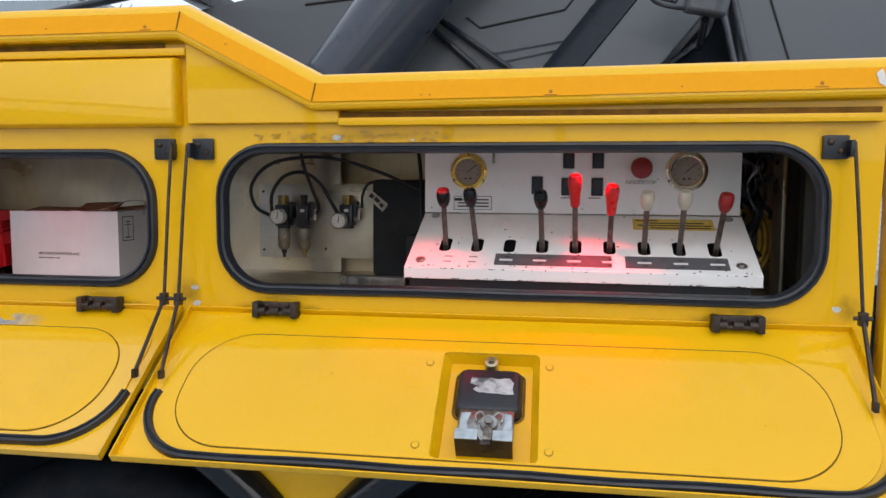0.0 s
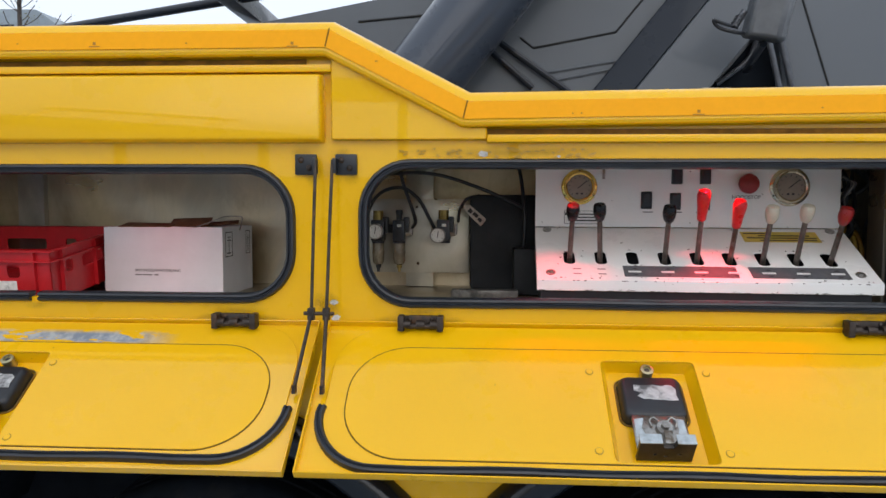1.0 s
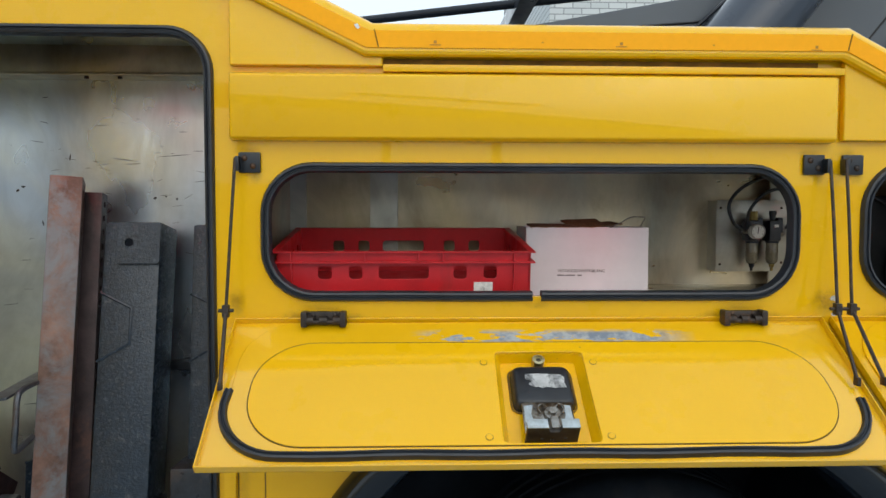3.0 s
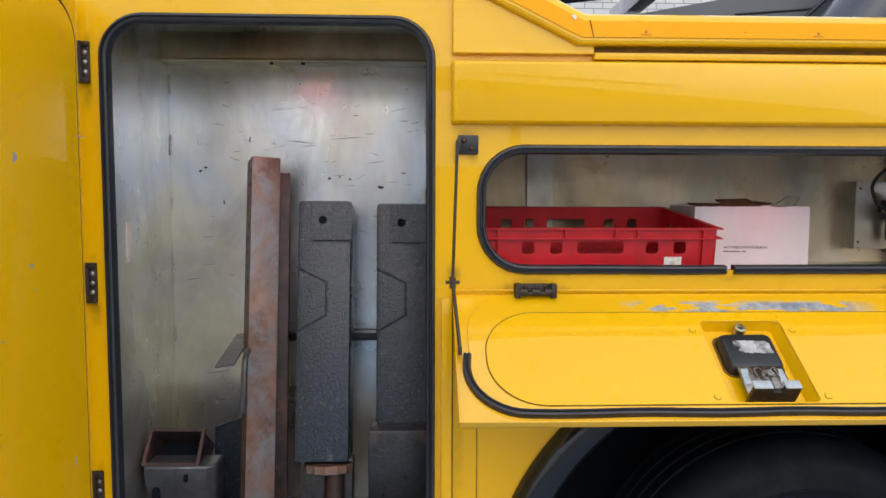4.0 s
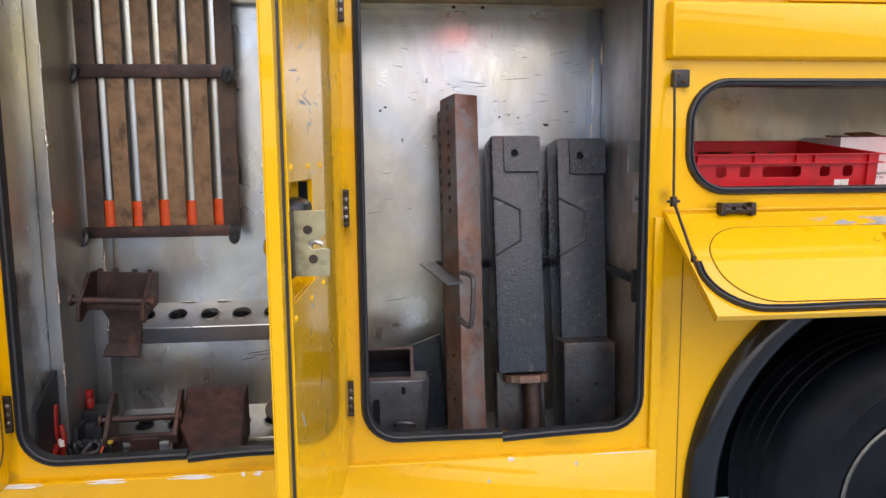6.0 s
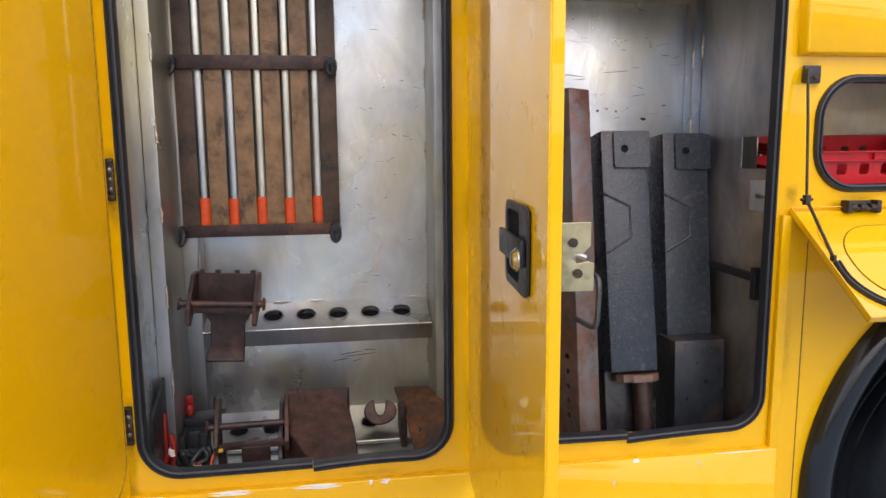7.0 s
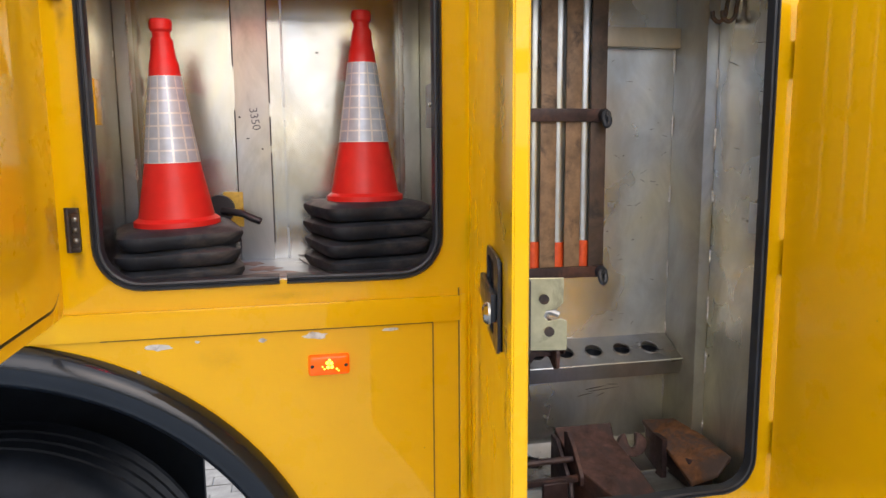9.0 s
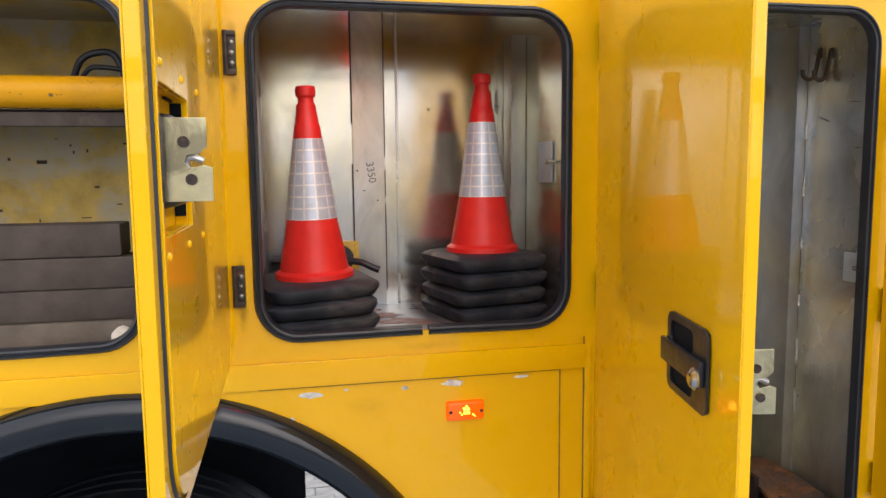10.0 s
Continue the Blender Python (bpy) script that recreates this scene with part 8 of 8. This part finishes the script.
for x, z, a, b in ((-0.522, 1.683, 0.014, 0.008), (-0.36, 1.677, 0.005, 0.003)):
    blot(bm, (x, -0.0014, z), X_, Z_, a, b)
for x, z in ((-0.846, 1.36), (-0.84, 1.325), (0.47, 1.35)):
    blot(bm, (x, -0.0008, z), X_, Z_, 0.012, 0.008)
wear("bare_spots", bm, CHIPGREY, truck, TR, "bare grey spots")

# pits and scores on the tall locker's back sheet
bm = B()
for x, z, a, b in ((-2.535, 1.591, 0.006, 0.005), (-2.504, 1.596, 0.004, 0.003), (-2.473, 1.589, 0.004, 0.005), (-2.382, 1.566, 0.014, 0.006), (-2.312, 1.608, 0.010, 0.0025), (-2.77, 1.706, 0.0025, 0.012),
                   (-2.62, 1.700, 0.05, 0.0012), (-2.48, 1.712, 0.06, 0.0012), (-2.595, 1.688, 0.03, 0.001), (-2.453, 1.779, 0.012, 0.0012), (-2.681, 1.796, 0.03, 0.001), (-2.903, 1.623, 0.008, 0.004),
                   (-2.918, 1.612, 0.006, 0.005), (-2.88, 1.003, 0.055, 0.0012), (-2.875, 0.917, 0.03, 0.001), (-2.66, 1.66, 0.008, 0.001), (-2.40, 1.64, 0.035, 0.001), (-2.85, 1.52, 0.003, 0.010), (-2.83, 1.30, 0.012, 0.001)):
    blot(bm, (x, 0.4846, z), X_, Z_, a, b, rk.uniform(-0.15, 0.15))
wear("scores", bm, PIT, truck, TR, "dark pits and scores in the sheet")
bm = B()
for k in range(46):     # fine handling scratches, mostly level
    x, z = rk.uniform(-2.95, -2.27), rk.gauss(1.62, 0.16)
    blot(bm, (x, 0.4847, min(z, 1.90)), X_, Z_, rk.uniform(0.003, 0.030), rk.uniform(0.0005, 0.0010), rk.gauss(0, 0.18), 8)
for k in range(26):
    blot(bm, (rk.uniform(-3.33, -3.10), 0.4914, rk.uniform(1.05, 1.92)), X_, Z_, rk.uniform(0.003, 0.020), rk.uniform(0.0005, 0.0009), rk.gauss(0, 0.4), 8)
for k in range(24):
    blot(bm, (rk.uniform(-4.29, -3.98), 0.5095, rk.uniform(1.40, 2.05)), X_, Z_, rk.uniform(0.003, 0.018), rk.uniform(0.0005, 0.0010), rk.gauss(0, 0.5), 8)
wear("fine_scores", bm, PIT, truck, TR, "fine handling scratches in the sheet")
bm = B()
for x, z in ((-4.199, 1.902), (-4.40, 1.66), (-4.36, 1.63), (-4.42, 1.72), (-4.15, 1.55)):
    blot(bm, (x, 0.4975 if -4.43 < x < -4.338 else 0.5095, z), X_, Z_, rk.uniform(0.003, 0.008), rk.uniform(0.002, 0.004))
wear("scores", bm, PIT, truck, TR, "dark pits and scores in the sheet")

bm = B()
for x, z, a, b, t in ((-3.33, 0.842, 0.050, 0.0016, 0.12), (-3.30, 0.835, 0.060, 0.0012, 0.08), (-3.36, 0.822, 0.040, 0.0014, 0.16), (-3.27, 0.850, 0.030, 0.0012, -0.05), (-3.31, 0.818, 0.020, 0.0010, 0.3),
                      (-3.25, 1.60, 0.004, 0.002, 0.0), (-3.21, 1.33, 0.006, 0.0012, 0.5), (-3.30, 1.36, 0.004, 0.0015, 0.2), (-3.18, 1.52, 0.012, 0.001, -0.4), (-3.70, 0.93, 0.003, 0.012, 0.1)):
    blot(bm, (x, 0.4913, z), X_, Z_, a, b, t)
wear("scores", bm, PIT, truck, TR, "dark pits and scores in the sheet")
bm = B()
for y, z, a, b, t in ((0.24, 1.86, 0.035, 0.0014, 0.35), (0.12, 1.90, 0.030, 0.0010, 0.12), (0.10, 1.77, 0.022, 0.0012, 0.1), (0.14, 1.42, 0.005, 0.003, 0.0), (0.16, 1.425, 0.003, 0.002, 0.0), (0.22, 1.33, 0.003, 0.002, 0.0), (0.20, 1.62, 0.016, 0.0008, 0.2), (0.08, 1.10, 0.02, 0.0008, -0.3)):
    blot(bm, (-3.0462, y, z), (0, 1, 0), Z_, a, b, t)
wear("scores", bm, PIT, truck, TR, "dark pits and scores in the sheet")

# rusty patch on the cone locker floor
bm = B()
for x, y, a, b in ((-4.33, 0.24, 0.075, 0.05), (-4.36, 0.33, 0.05, 0.05), (-4.28, 0.20, 0.05, 0.03), (-4.40, 0.42, 0.05, 0.04)):
    blot(bm, (x, y, 1.3124), X_, (0, 1, 0), a, b, rk.uniform(-0.5, 0.5), 22, 0.0004 + 0.0002 * rk.random())
wear("rust_stain", bm, plain("pinkish_rust_stain", (0.20, 0.105, 0.085), 0.5, 0.3, var=0.5, scale=30, stain=(0.26, 0.20, 0.19), stain_at=0.55), truck, TR, "pinkish brown rust stain on the floor")

# small printed marks on the tape
bm = B()
for x, z in ((-1.149, 1.913), (-0.744, 1.872), (-0.336, 1.763), (-0.318, 1.763), (0.164, 1.772), (-1.52, 1.915)):
    blot(bm, (x, -0.0392, z), X_, Z_, 0.0035, 0.0016, 0, 8)
for x, z in ((-0.922, 1.905), (-0.081, 1.760), (0.411, 1.768), (-1.35, 1.908), (-1.75, 1.908)):
    box(bm, x - 0.012, x + 0.012, -0.0394, -0.0389, z - 0.0012, z + 0.0006)
    box(bm, x - 0.003, x + 0.003, -0.0394, -0.0389, z + 0.003, z + 0.009)
wear("tape_marks", bm, plain("faded_tape_print", (0.42, 0.18, 0.012), 0.5, var=0.2, scale=60), truck, TR, "tiny printed marks")
bm = B()
blot(bm, (0.512, -0.0395, 1.783), X_, Z_, 0.010, 0.020, 0.35)
blot(bm, (-1.915, -0.0405, 1.945), X_, Z_, 0.010, 0.005, -0.6)
wear("tape_tears", bm, PAPER, truck, TR, "white torn spots in the tape")

# seams of the panel under the cone locker
for x0, x1, z0, z1 in ((-3.971, -3.968, 0.42, 1.218), (-4.70, -3.968, 1.2185, 1.2215), (-3.908, -3.9045, 0.4, 1.30), (-2.128, -2.1255, 0.3, 1.3), (-2.187, -2.1845, 0.66, 1.3)):
    bm = B()
    box(bm, x0, x1, -0.0012, 0.0005, z0, z1)
    tpart("panel_seam", bm, JOINT_AND_SHADE, "brown panel seam")
# rust chips on the valve console: along its front edge and round the slots
RUSTCHIP = plain("rust_chip", (0.055, 0.030, 0.018), 0.75, var=0.5, scale=90, stain=(0.012, 0.011, 0.011), stain_at=0.52)
rc = random.Random(5)
bm = B()
for k in range(60):
    x = 0.004 + (W - 0.008) * rc.random()
    blot(bm, (x, 0.0872, 1.3808 + abs(rc.gauss(0, 0.0012))), X_, Z_, rc.uniform(0.0015, 0.008), rc.uniform(0.0004, 0.0011), 0, 9)
for k in range(26):
    x = 0.004 + (W - 0.008) * rc.random()
    blot(bm, (x, 0.0872, 1.4035), X_, Z_, rc.uniform(0.001, 0.005), rc.uniform(0.0008, 0.0015), 0, 8)
for k in range(52):
    x, s_ = (0.004 + (W - 0.008) * rc.random(), rc.uniform(0.004, 0.02)) if k % 2 else (SLOTS[rc.randrange(9)] + rc.gauss(0, 0.016), rc.choice((0.066, 0.131, 0.10)) + rc.gauss(0, 0.006))
    if k > 42:
        x, s_ = 0.02 + (W - 0.04) * rc.random(), rc.uniform(0.12, 0.24)
    blot(bm, slope_at(x, s_, 0.0012), X_, sd, rc.uniform(0.0012, 0.005), rc.uniform(0.0008, 0.0026), rc.uniform(-0.5, 0.5), 9)
for k in range(14):
    blot(bm, (0.01 + (W - 0.02) * rc.random(), 0.3040, rc.choice((1.522, 1.53, 1.60, 1.66)) + rc.gauss(0, 0.004)), X_, Z_, rc.uniform(0.001, 0.003), rc.uniform(0.001, 0.002), 0, 8)
wear("rust_chips", bm, RUSTCHIP, panel_thing, CI, "dark rust chips in the white paint")

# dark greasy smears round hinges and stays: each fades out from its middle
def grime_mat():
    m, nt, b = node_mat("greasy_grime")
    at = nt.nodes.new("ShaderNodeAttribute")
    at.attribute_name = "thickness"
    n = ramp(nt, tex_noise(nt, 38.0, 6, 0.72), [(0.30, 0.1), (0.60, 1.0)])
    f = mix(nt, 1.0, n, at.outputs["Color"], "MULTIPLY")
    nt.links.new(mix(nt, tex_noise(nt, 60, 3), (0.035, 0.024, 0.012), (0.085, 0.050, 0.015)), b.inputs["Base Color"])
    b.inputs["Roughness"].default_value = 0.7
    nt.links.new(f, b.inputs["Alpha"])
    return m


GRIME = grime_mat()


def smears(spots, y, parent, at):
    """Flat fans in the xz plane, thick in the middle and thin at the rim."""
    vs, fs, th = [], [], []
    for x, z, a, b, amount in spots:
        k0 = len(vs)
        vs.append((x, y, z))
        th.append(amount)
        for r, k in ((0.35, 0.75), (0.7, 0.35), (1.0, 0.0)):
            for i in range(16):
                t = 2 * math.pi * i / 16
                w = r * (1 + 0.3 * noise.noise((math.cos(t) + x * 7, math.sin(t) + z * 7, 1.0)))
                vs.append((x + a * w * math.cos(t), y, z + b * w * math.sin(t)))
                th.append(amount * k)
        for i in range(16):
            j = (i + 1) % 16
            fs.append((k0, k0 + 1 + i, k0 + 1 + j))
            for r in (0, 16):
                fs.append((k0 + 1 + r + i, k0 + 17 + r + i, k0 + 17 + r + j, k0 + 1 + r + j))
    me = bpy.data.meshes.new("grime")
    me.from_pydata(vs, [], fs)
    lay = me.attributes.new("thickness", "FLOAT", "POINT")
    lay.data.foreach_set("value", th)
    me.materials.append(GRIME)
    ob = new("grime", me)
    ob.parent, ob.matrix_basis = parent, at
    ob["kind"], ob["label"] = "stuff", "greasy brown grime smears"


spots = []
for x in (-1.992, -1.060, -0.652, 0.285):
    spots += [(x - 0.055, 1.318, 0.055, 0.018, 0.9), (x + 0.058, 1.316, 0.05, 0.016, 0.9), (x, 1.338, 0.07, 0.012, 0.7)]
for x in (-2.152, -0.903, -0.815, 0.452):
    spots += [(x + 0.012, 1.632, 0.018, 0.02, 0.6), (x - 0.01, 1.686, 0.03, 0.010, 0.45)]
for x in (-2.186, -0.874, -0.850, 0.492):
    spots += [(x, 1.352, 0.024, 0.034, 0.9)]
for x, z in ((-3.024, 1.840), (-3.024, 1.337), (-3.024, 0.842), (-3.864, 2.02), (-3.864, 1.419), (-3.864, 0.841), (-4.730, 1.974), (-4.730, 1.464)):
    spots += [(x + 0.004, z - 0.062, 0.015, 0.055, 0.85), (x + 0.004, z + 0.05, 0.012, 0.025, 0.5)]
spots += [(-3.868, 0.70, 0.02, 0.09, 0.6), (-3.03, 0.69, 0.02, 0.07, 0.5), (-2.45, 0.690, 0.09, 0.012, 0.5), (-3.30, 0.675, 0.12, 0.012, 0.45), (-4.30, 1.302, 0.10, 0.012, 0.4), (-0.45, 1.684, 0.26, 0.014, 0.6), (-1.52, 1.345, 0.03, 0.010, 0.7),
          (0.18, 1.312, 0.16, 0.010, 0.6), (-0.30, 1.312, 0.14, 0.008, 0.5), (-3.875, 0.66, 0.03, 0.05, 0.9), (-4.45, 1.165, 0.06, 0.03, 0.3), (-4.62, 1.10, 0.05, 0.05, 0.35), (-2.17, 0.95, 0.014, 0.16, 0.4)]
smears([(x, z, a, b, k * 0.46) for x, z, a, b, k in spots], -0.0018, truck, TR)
